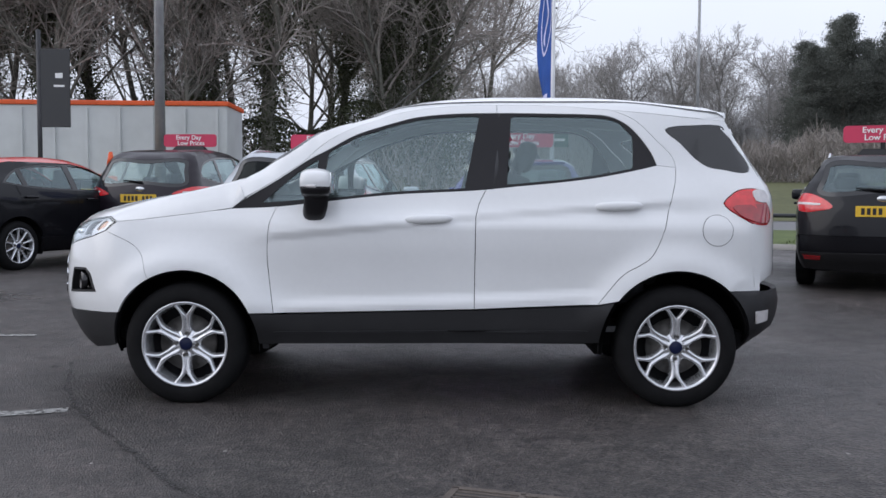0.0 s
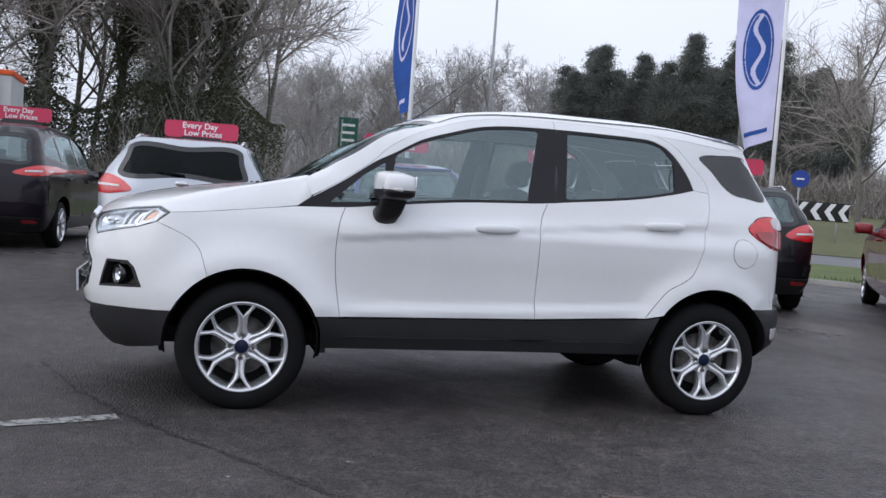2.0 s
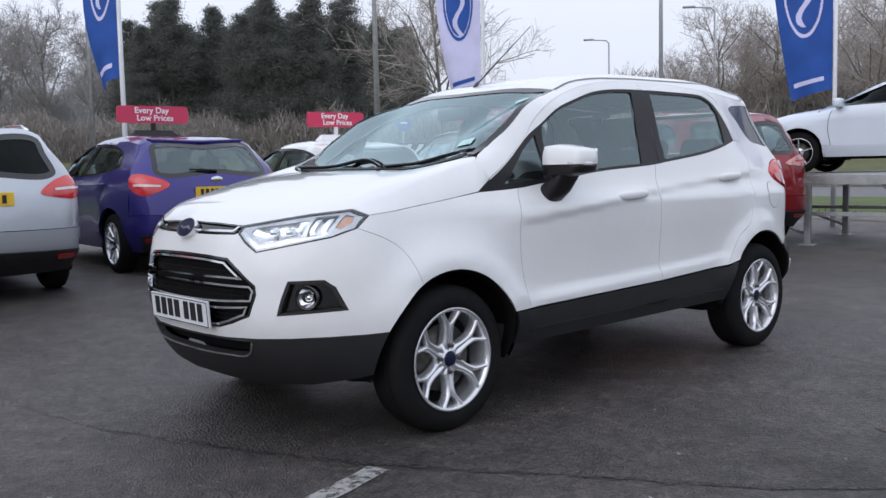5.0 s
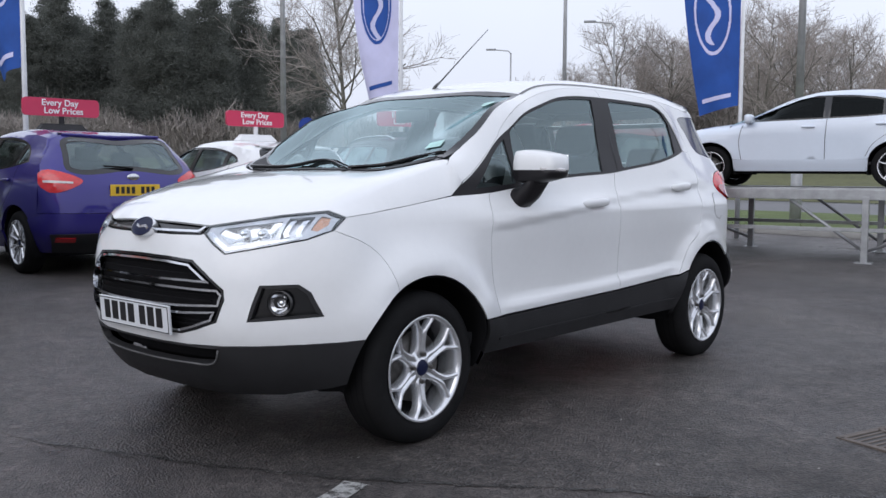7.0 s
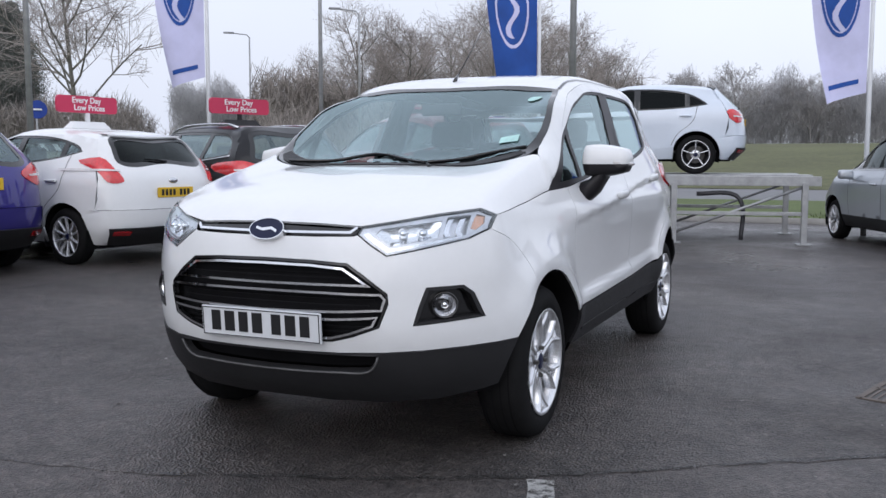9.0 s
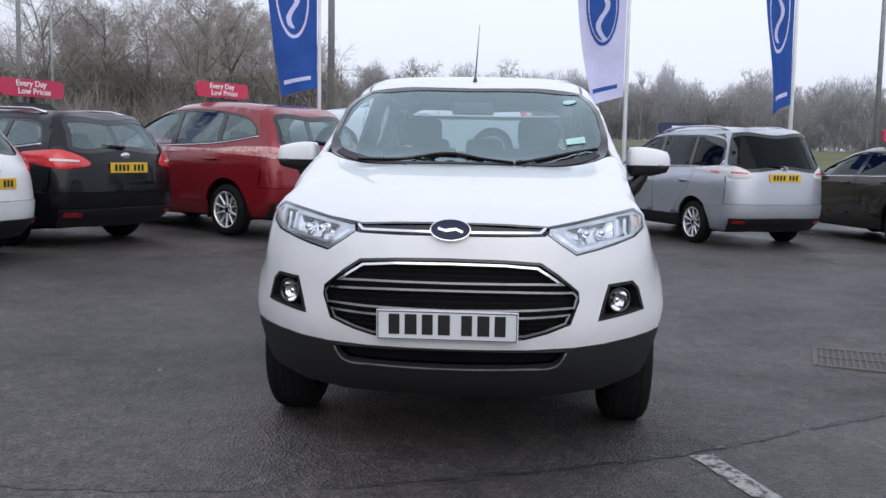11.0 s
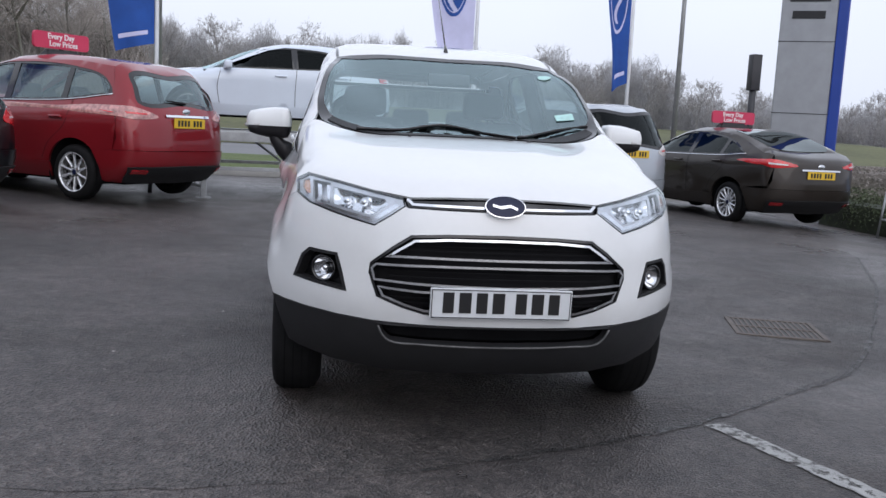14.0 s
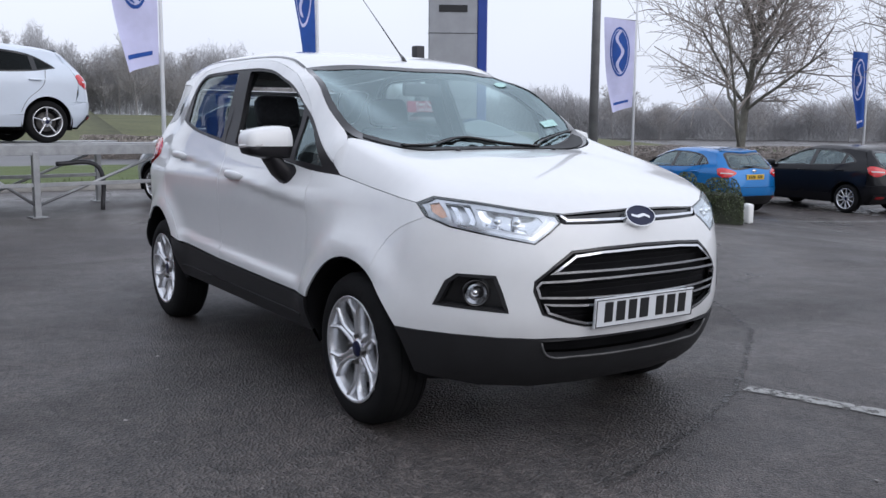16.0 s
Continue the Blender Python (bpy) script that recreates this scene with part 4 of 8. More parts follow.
        for rr, mt, nm in (([(0.049, -0.01), (0.050, 0.020), (0.043, 0.020), (0.041, 0.0)], GLOSSBLACK, "fog_ring"), ([(0.041, 0.010), (0.032, -0.006), (0.018, -0.016), (0.0005, -0.018)], CHROME, "fog_reflector"), ([(0.013, -0.01), (0.013, 0.008), (0.0005, 0.010)], CHROME, "fog_bulb")):
            bm = bmesh.new()
            lathe(bm, rr, 24)
            bmesh.ops.transform(bm, matrix=m, verts=bm.verts)
            part(nm, bm, mt, fp)
    both(lamp)

    # number plate with plain bars for its characters
    tilt = Matrix.Translation((-2.082, 0.003, 0.540)) @ Matrix.Rotation(radians(-4), 4, 'Y')
    bm = bmesh.new()
    box(bm, 0, 0, 0, 0.012, 0.520, 0.113, 0.004, tilt)
    pl = part("number_plate", bm, PLATEWHITE, hero, "white number plate with dark bars", False)
    for k, yy in enumerate((0.194, 0.133, 0.072, 0.011, -0.072, -0.133, -0.194)):
        bm = bmesh.new()
        box(bm, -0.0075, yy, 0.004, 0.003, 0.040 + 0.004 * (k % 2), 0.076, 0.001, tilt)
        part("character_bar", bm, PLATEINK, pl, smooth=False)
    bm = bmesh.new()
    for sg in (-1, 1):
        box(bm, -0.0065, 0, 0.051 * sg, 0.003, 0.508, 0.003, 0, tilt)
        box(bm, -0.0065, 0.254 * sg, 0, 0.003, 0.003, 0.105, 0, tilt)
    part("plate_edge_line", bm, PLATEINK, pl, smooth=False)

    # rear end
    tg = np.concatenate([B.cast("back", poly([(-0.95, 0.62), (-0.98, 0.9), (-0.86, 1.15), (-0.78, 1.2)], 0.06)), B.cast("back", poly([(-0.74, 1.24), (-0.95, 1.45), (0.95, 1.45), (0.74, 1.24)], 0.06)), B.cast("back", poly([(0.78, 1.2), (0.86, 1.15), (0.98, 0.9), (0.95, 0.62)], 0.06))])
    rg = B.cast("back", poly([(-0.70, 1.19), (-0.84, 1.42), (0.84, 1.42), (0.70, 1.19)], 0.06, True))
    tgate = part("tailgate", B.mesh(tg, "back", 0.06, 0.002, 0.015, [rg]), W, hero)
    ob = part("rear_screen", B.mesh(rg, "back", 0.06, 0.0, 0.0, off=-0.003), GLASS, tgate, "rear screen glass")
    ob.visible_shadow = False
    rb = np.concatenate([B.side(arc(*RA, 0.385, 47, -5, 9), -1), B.cast("back", poly([(-0.9, 0.275), (-0.5, 0.27), (0, 0.27), (0.5, 0.27), (0.9, 0.275)], 0.06)),
                         B.side(arc(*RA, 0.385, -5, 47, 9), 1), B.side([(1.70, 0.603)], 1), B.cast("back", poly([(0.95, 0.60), (0, 0.595), (-0.95, 0.60)], 0.06)), B.side([(1.70, 0.603)], -1)])
    rbp = part("rear_bumper", B.mesh(rb, "back", 0.05, 0.001, 0.03, off=0.006), BLACKPLASTIC, hero, "black plastic rear bumper")
    for s in (-1, 1):
        rf = B.side(poly([(1.66, 0.50), (1.745, 0.505), (1.745, 0.445), (1.665, 0.435)], 0.03, True), s)
        part("bumper_reflector", B.mesh(rf, "left" if s < 0 else "right", 0.03, 0.002, 0.008, off=0.012), REDLENS if s > 0 else CLEARLAMP, rbp, "pale reflector")
    # spoiler lip
    sp = np.concatenate([B.settle(np.array([(1.44, -0.60, 1.50)])), B.over(spline([(1.56, -0.53), (1.60, -0.3), (1.615, 0), (1.60, 0.3), (1.56, 0.53)])), B.settle(np.array([(1.44, 0.60, 1.50)]))])
    bm = bmesh.new()
    low = sp + np.array([0.0, 0, -0.055])
    a, b = [bm.verts.new(p + np.array([0.008, 0, 0.004])) for p in sp], [bm.verts.new(p + np.array([-0.02, 0, 0])) for p in low]
    c = [bm.verts.new(p + np.array([-0.12, 0, 0.03])) for p in sp]
    for q, w in ((a, b), (c, a)):
        for i in range(len(q) - 1):
            bm.faces.new((q[i], q[i + 1], w[i + 1], w[i]))
    bmesh.ops.recalc_face_normals(bm, faces=bm.faces)
    part("roof_spoiler", bm, W, hero)

    # mirrors
    def mirror(s):
        bm = bmesh.new()
        vs = box(bm, 0, 0, 0, 1, 1, 1)
        bmesh.ops.subdivide_edges(bm, edges=bm.edges, cuts=5, use_grid_fill=True)
        for v in bm.verts:
            p = v.co * 2
            q = Vector((p.x * math.sqrt(max(0, 1 - p.y**2 / 2 - p.z**2 / 2 + p.y**2 * p.z**2 / 3)), p.y * math.sqrt(max(0, 1 - p.x**2 / 2 - p.z**2 / 2 + p.x**2 * p.z**2 / 3)), p.z * math.sqrt(max(0, 1 - p.x**2 / 2 - p.y**2 / 2 + p.x**2 * p.y**2 / 3))))
            q = 0.55 * q + 0.45 * p
            y = q.y
            v.co = Vector((-0.575 + q.x * 0.078 + 0.015 * y - (0.02 * y * y if q.x < 0 else 0), s * (0.905 + y * 0.112), 1.142 + q.z * ((0.070 if q.z > 0 else 0.078) - 0.014 * y)))
        cap = bm.copy()
        bmesh.ops.bisect_plane(cap, geom=cap.verts[:] + cap.edges[:] + cap.faces[:], plane_co=(0, 0, 1.122), plane_no=(0, 0.0, -1), clear_outer=True)
        bmesh.ops.bisect_plane(bm, geom=bm.verts[:] + bm.edges[:] + bm.faces[:], plane_co=(0, 0, 1.122), plane_no=(0, 0.0, 1), clear_outer=True)
        bmesh.ops.holes_fill(bm, edges=bm.edges)
        mo = part("door_mirror", cap, W, hero, "white door mirror with a black base")
        part("mirror_base", bm, SATINBLACK, mo, "black lower mirror shell")
        bm = bmesh.new()
        box(bm, -0.492, s * 0.905, 1.142, 0.008, 0.17, 0.10, 0.003)
        part("mirror_glass", bm, MIRRORGLASS, mo)
        bm = bmesh.new()
        tube(bm, spline([(-0.642, s * 0.945, 1.128), (-0.632, s * 0.985, 1.126), (-0.595, s * 1.012, 1.124), (-0.56, s * 1.018, 1.122)], 0.01), 0.0085, 8)
        part("mirror_indicator", bm, CLEARLAMP, mo, "clear mirror indicator")
        bm = bmesh.new()
        rings = []
        for y, x0, x1, z0, z1 in ((0.79, -0.66, -0.545, 0.945, 1.04), (0.83, -0.652, -0.535, 0.95, 1.055), (0.865, -0.642, -0.52, 0.985, 1.10), (0.90, -0.635, -0.51, 1.05, 1.115)):
            ring = []
            for a in np.linspace(0, 2 * np.pi, 17)[:-1]:
                c, q = math.cos(a), math.sin(a)
                ring.append(bm.verts.new(((x0 + x1) / 2 + (x1 - x0) / 2 * np.sign(c) * abs(c) ** 0.7, s * y, (z0 + z1) / 2 + (z1 - z0) / 2 * np.sign(q) * abs(q) ** 0.7)))
            rings.append(ring)
        for q, w in zip(rings, rings[1:]):
            for k in range(16):
                bm.faces.new((q[k], q[(k + 1) % 16], w[(k + 1) % 16], w[k]))
        bm.faces.new(rings[0])
        bm.faces.new(rings[-1])
        bmesh.ops.recalc_face_normals(bm, faces=bm.faces)
        part("mirror_stalk", bm, SATINBLACK, mo, "black mirror stalk")
    both(mirror)

    # door handles
    for s in (-1, 1):
        for x, z in ((-0.012, 0.962), (0.956, 1.034)):
            y = abs(B.side([(x, z)], -1)[0][1])
            bm = bmesh.new()
            rings = []
            for t in np.linspace(-1, 1, 15):
                w = 0.021 * (1 - abs(t) ** 3.2) ** 0.5 + 0.002
                d = 0.030 * (1 - t**4) ** 0.6
                ring = []
                for a in np.linspace(0, 2 * np.pi, 13)[:-1]:
                    ring.append(bm.verts.new((x + t * 0.124, s * (y - 0.004 + d * max(0.0, 0.55 + 0.45 * math.cos(a))), z + 0.004 * t + w * math.sin(a))))
                rings.append(ring)
            for q, w in zip(rings, rings[1:]):
                for k in range(12):
                    bm.faces.new((q[k], q[(k + 1) % 12], w[(k + 1) % 12], w[k]))
            bmesh.ops.recalc_face_normals(bm, faces=bm.faces)
            part("door_handle", bm, W, hero)

    # aerial, washers, wipers
    bm = bmesh.new()
    tube(bm, [(-0.302, 0, 1.545), (-0.29, 0, 1.566), (-0.255, 0, 1.592)], 0.014, 10, taper=0.006)
    tube(bm, [(-0.26, 0, 1.587), (-0.05, 0, 1.757), (0.153, 0, 1.918)], 0.0042, 6, taper=0.002)
    part("aerial", bm, GLOSSBLACK, hero, "thin black roof aerial")
    for s in (-1, 1):
        bm = bmesh.new()
        p = B.over([(-1.20, 0.27 * s)])[0]
        box(bm, p[0], p[1], p[2] + 0.003, 0.02, 0.016, 0.012, 0.003)
        part("washer_jet", bm, GLOSSBLACK, hero)
    for pts in ([(-1.125, 0.50), (-1.05, 0.30), (-0.995, 0.10), (-1.06, -0.10), (-1.145, -0.22)], [(-1.135, -0.235), (-1.02, -0.33), (-0.965, -0.48), (-0.935, -0.62)]):
        p = spline(B.over(pts) + [-0.004, 0, 0.014], 0.05)
        bm = bmesh.new()
        tube(bm, p, 0.0065, 8, taper=0.004)
        wp = part("wiper", bm, GLOSSBLACK, hero, "black windscreen wiper")
        for shift, rad in (((0.024, 0, 0.014), 0.004), ((0.010, 0, 0.007), 0.004)):
            bm = bmesh.new()
            tube(bm, spline(B.over(pts) + shift, 0.05), rad, 6)
            part("wiper_blade", bm, RUBBER, wp)
    # cowl grille
    a = B.over(spline([(-0.99, -0.63), (-1.07, -0.575), (-1.125, -0.49), (-1.145, -0.35), (-1.16, 0), (-1.145, 0.35), (-1.125, 0.49), (-1.07, 0.575), (-0.99, 0.63)], 0.05))
    b = B.over(spline([(-0.945, -0.605), (-1.01, -0.51), (-1.055, -0.35), (-1.08, 0), (-1.055, 0.35), (-1.01, 0.51), (-0.945, 0.605)], 0.05))
    part("scuttle_panel", B.mesh(np.concatenate([a, b[::-1]]), "top", 0.06, 0.004, 0.008, off=0.003), BLACKPLASTIC, hero, "black scuttle panel")
    # stickers behind the windscreen
    c = B.over([(-0.885, -0.565), (-0.89, -0.475), (-0.85, -0.47), (-0.845, -0.56)])
    part("screen_sticker", B.mesh(c, "top", 0.05, 0.0, 0.0, off=0.001), STICKER, hero, "pale green windscreen sticker")
    a = np.linspace(0, 2 * np.pi, 17)[:-1]
    c = B.over(np.stack([-0.47 + 0.028 * np.cos(a), -0.505 + 0.036 * np.sin(a)], 1))
    part("round_sticker", B.mesh(c, "top", 0.03, 0.0, 0.0, off=0.001), STICKER, hero, "small round windscreen sticker")

    # floor pan and cabin
    bm = bmesh.new()
    box(bm, 0.0, 0, 0.34, 3.3, 1.36, 0.08, 0.03)
    box(bm, -0.2, 0, 0.27, 2.6, 0.5, 0.06, 0.02)
    box(bm, -1.50, 0, 0.36, 0.4, 0.9, 0.2, 0.03)
    part("floor_pan", bm, UNDERBODY, hero, "dark underbody", False)
    bm = bmesh.new()
    box(bm, -1.25, 0, 0.66, 1.1, 0.85, 0.5, 0.04)
    part("engine_bay_block", bm, UNDERBODY, hero, smooth=False)
    bm = bmesh.new()
    box(bm, 0.35, 0, 0.395, 2.4, 1.5, 0.03)
    box(bm, -0.86, 0, 0.68, 0.03, 1.5, 0.8)
    part("cabin_floor", bm, CABIN, hero, smooth=False)
    bm = bmesh.new()
    vs = box(bm, -0.70, 0, 0.93, 0.42, 1.36, 0.26, 0.08, seg=4)
    box(bm, -0.62, 0.36, 1.065, 0.22, 0.36, 0.06, 0.025, seg=3)
    box(bm, -0.52, 0, 0.72, 0.25, 0.3, 0.4, 0.05)
    part("dashboard", bm, CABIN, hero, "charcoal dashboard")
    bm = bmesh.new()
    m = Matrix.Translation((-0.36, 0.36, 0.99)) @ Matrix.Rotation(radians(-64), 4, 'Y')
    ring = [m @ Vector((0.185 * math.cos(a), 0.185 * math.sin(a), 0)) for a in np.linspace(0, 2 * np.pi, 29)]
    tube(bm, ring, 0.016, 8, False)
    for a in (0, 2.1, 4.2):
        tube(bm, [m @ Vector((0, 0, -0.02)), m @ Vector((0.18 * math.cos(a + 0.5), 0.18 * math.sin(a + 0.5), 0))], 0.018, 6)
    tube(bm, [m @ Vector((0, 0, 0.0)), m @ Vector((0, 0, -0.2))], 0.05, 10)
    part("steering_wheel", bm, CABIN, hero)

    def seat(x, y, w, h, name):
        bm = bmesh.new()
        box(bm, x, y, 0.60, 0.52, w, 0.20, 0.07, seg=3)
        st = part(name, bm, CLOTH, hero, "dark cloth seat")
        bm = bmesh.new()
        m = Matrix.Translation((x + 0.24, y, 0.62)) @ Matrix.Rotation(radians(18), 4, 'Y')
        box(bm, 0, 0, h / 2, 0.15, w, h, 0.06, m, 3)
        part("backrest", bm, CLOTH, st)
        return st, m

    for y in (-0.37, 0.37):
        st, m = seat(0.05, y, 0.48, 0.60, "front_seat")
        bm = bmesh.new()
        box(bm, 0, 0, 0.71, 0.10, 0.26, 0.17, 0.05, m, 3)
        tube(bm, [m @ Vector((0, 0.06, 0.58)), m @ Vector((0, 0.06, 0.68))], 0.007, 6)
        tube(bm, [m @ Vector((0, -0.06, 0.58)), m @ Vector((0, -0.06, 0.68))], 0.007, 6)
        part("headrest", bm, CLOTH, st)
    st, m = seat(0.88, 0, 1.24, 0.52, "rear_bench")
    for y in (-0.38, 0, 0.38):
        bm = bmesh.new()
        box(bm, 0, y, 0.60, 0.09, 0.26, 0.15, 0.045, m, 3)
        part("headrest", bm, CLOTH, st)
    bm = bmesh.new()
    loopr = B.over(poly([(-0.30, -0.46), (0.6, -0.52), (1.5, -0.48), (1.5, 0.48), (0.6, 0.52), (-0.30, 0.46)], 0.1, True))
    part("headliner", B.mesh(loopr, "top", 0.1, 0, 0, off=-0.04), HEADLINER, hero, "pale grey headliner")
    for s in (-1, 1):
        dp = B.side(poly([(-0.74, 0.45), (0.9, 0.45), (1.1, 0.9), (1.1, 1.14), (0.3, 1.06), (-0.74, 1.0)], 0.08, True), s)
        part("door_lining", B.mesh(dp, "left" if s < 0 else "right", 0.1, 0, 0, off=-0.07), CABIN, hero, "charcoal door lining")
        bm = bmesh.new()
        tube(bm, B.side([(0.33, 1.10), (0.345, 1.3), (0.35, 1.5)], s) - np.array([0, 0.05 * s, 0]), 0.045, 8)
        part("inner_pillar", bm, CABIN, hero)
    bm = bmesh.new()
    box(bm, -0.47, 0, 1.40, 0.03, 0.22, 0.065, 0.012)
    part("interior_mirror", bm, CABIN, hero)
    bm = bmesh.new()
    box(bm, 1.35, 0, 0.98, 0.5, 1.1, 0.03, 0.01)
    part("parcel_shelf", bm, CABIN, hero)


def inset_half(half, d):
    """The half outline (middle out and back) drawn in by d."""
    loop = around(half)
    got = inset(loop, d)
    n = len(half)
    res = got[:n].copy()
    res[0, 0] = res[-1, 0] = 0
    return res


def wheel(parent, x, y, s, r=0.316, rim=0.217, spokes=6, width=0.205, style="petal", name="wheel"):
    """A wheel with its outer face towards side s; the axle at x, and y the outer face."""
    m = Matrix.Translation((x, y, r - 0.006)) @ (Matrix.Identity(4) if s > 0 else Matrix.Rotation(math.pi, 4, 'Z'))
    w = empty(name)
    w.parent = parent
    bm = bmesh.new()
    o = -width
    lathe(bm, [(rim, -0.012), (rim + 0.012, -0.004), (rim + 0.03, 0.0), (r - 0.035, -0.006), (r - 0.014, -0.02), (r - 0.002, -0.045), (r, -0.08), (r, o + 0.06), (r - 0.01, o + 0.025), (r - 0.05, o), (rim, o + 0.01)], 64)
    # tread grooves
    bmesh.ops.transform(bm, matrix=m, verts=bm.verts)
    tyre = part("tyre", bm, RUBBER, w, "black rubber tyre")
    for k in range(4):
        bm = bmesh.new()
        a = -0.05 - k * (width - 0.1) / 3
        lathe(bm, [(r + 0.0012, a), (r + 0.0012, a - 0.006)], 48)
        bmesh.ops.transform(bm, matrix=m, verts=bm.verts)
        part("tread_groove", bm, UNDERBODY, tyre)
    bm = bmesh.new()
    lathe(bm, [(rim + 0.004, -0.002), (rim + 0.001, 0.0), (rim - 0.008, -0.003), (rim - 0.014, -0.02), (rim - 0.02, -0.06), (rim - 0.025, o + 0.02)], 64)
    bmesh.ops.transform(bm, matrix=m, verts=bm.verts)
    al = part("alloy_rim", bm, ALLOY, w, "silver alloy rim")
    # spokes
    def bar(bm, line, half0, half1, z0, z1, deep=0.03):
        prev = None
        n = len(line) - 1
        for i, (rad, a) in enumerate(line):
            t = i / n
            hw = half0 + (half1 - half0) * t
            zz = z0 + (z1 - z0) * t
            j0, j1 = line[max(i - 1, 0)], line[min(i + 1, n)]
            dx, dz = j1[0] * math.cos(j1[1]) - j0[0] * math.cos(j0[1]), j1[0] * math.sin(j1[1]) - j0[0] * math.sin(j0[1])
            ln = math.hypot(dx, dz) + 1e-9
            tx, tz = -dz / ln, dx / ln
            x, z = rad * math.cos(a), rad * math.sin(a)
            ring = [bm.verts.new((x + tx * hw * du, zz + dv, z + tz * hw * du)) for du, dv in ((-1.1, -deep), (-0.85, -0.004), (-0.25, 0.002), (0.25, 0.002), (0.85, -0.004), (1.1, -deep))]
            if prev:
                for j in range(5):
                    bm.faces.new((prev[j], prev[j + 1], ring[j + 1], ring[j]))
            prev = ring

    bm = bmesh.new()
    step = 2 * math.pi / spokes
    for k in range(spokes):
        base = step * k + math.pi / 2
        if style == "petal":
            # a stem that forks into two arms, with a small pocket between them at the rim
            rr = np.array([0.20, 0.30, 0.36, 0.42, 0.50, 0.60, 0.68, 0.72, 0.78, 0.85, 0.91, 0.985])
            broad = np.interp(rr, [0.20, 0.30, 0.36, 0.42, 0.50, 0.60, 0.72, 0.85, 0.95], [30, 30, 23, 16.5, 13, 11, 11.3, 14.6, 18.5])
            pocket = np.interp(rr, [0.68, 0.72, 0.78, 0.85, 0.91, 0.985], [0, 1.2, 4.6, 7.6, 9.6, 10.2])
            for q in (-1, 1):
                prev = None
                for f_, w_, p_ in zip(rr, broad, pocket):
                    lift_ = -0.034 + 0.030 * f_ ** 1.5
                    ring = []
                    for t, dv in ((0.0, -0.034 if p_ > 0.5 else -0.007), (0.06, -0.006), (0.32, 0.001), (0.62, 0.001), (0.88, -0.008), (1.0, -0.040)):
                        a = base + q * radians(p_ + (w_ - p_) * t)
                        ring.append(bm.verts.new((f_ * rim * math.cos(a), lift_ + dv, f_ * rim * math.sin(a))))
                    if prev:
                        for j in range(5):
                            bm.faces.new((prev[j], prev[j + 1], ring[j + 1], ring[j]))
                    prev = ring
        else:
            bar(bm, [(0.045 + (rim - 0.055) * t, base) for t in np.linspace(0, 1, 5)], 0.012, 0.011, -0.028, -0.008)
    bmesh.ops.recalc_face_normals(bm, faces=bm.faces)
    bmesh.ops.transform(bm, matrix=m, verts=bm.verts)
    part("spokes", bm, ALLOY, al)
    bm = bmesh.new()
    lathe(bm, [(0.074, -0.044), (0.068, -0.037), (0.045, -0.033), (0.034, -0.026)], 32)
    bmesh.ops.transform(bm, matrix=m, verts=bm.verts)
    part("hub", bm, ALLOY, al)
    bm = bmesh.new()
    lathe(bm, [(0.034, -0.034), (0.033, -0.024), (0.028, -0.022), (0.0005, -0.021)], 24)
    bmesh.ops.transform(bm, matrix=m, verts=bm.verts)
    part("centre_cap", bm, BADGEBLUE, al, "dark blue centre cap")
    for k in range(4 if style == "petal" else 5):
        bm = bmesh.new()
        a = 2 * math.pi * k / (4 if style == "petal" else 5) + 0.1
        bmesh.ops.create_cone(bm, cap_ends=True, segments=6, radius1=0.011, radius2=0.009, depth=0.02, matrix=m @ Matrix.Translation((0.056 * math.cos(a), -0.024, 0.056 * math.sin(a))) @ Matrix.Rotation(radians(-90), 4, 'X'))
        part("wheel_nut", bm, DARKMETAL, al, smooth=False)
    bm = bmesh.new()
    lathe(bm, [(0.0005, -0.075), (0.145, -0.075), (0.145, -0.10)], 32)
    bmesh.ops.transform(bm, matrix=m, verts=bm.verts)
    part("brake_disc", bm, DARKMETAL, w)
    bm = bmesh.new()
    lathe(bm, [(0.0005, -0.11), (rim - 0.02, -0.11)], 32)
    bmesh.ops.transform(bm, matrix=m, verts=bm.verts)
    part("wheel_back", bm, UNDERBODY, w)
    return w


build_hero()
for sx in (-1.2605, 1.2605):
    for sy in (-1, 1):
        wheel(hero, sx, 0.832 * sy, sy, name="wheel")


# ---- ground ----
def ground_z(x, y):
    y = np.asarray(y, float)
    x = np.asarray(x, float)
    dip = 0.055 * np.exp(-((x - 0.285) ** 2 + (y + 2.48) ** 2) / 1.2)          # the tarmac falls to the drain
    return 0.08 * step_up(1.5, 5.0, y) - 0.62 * step_up(4.0, 15.0, -y) - dip


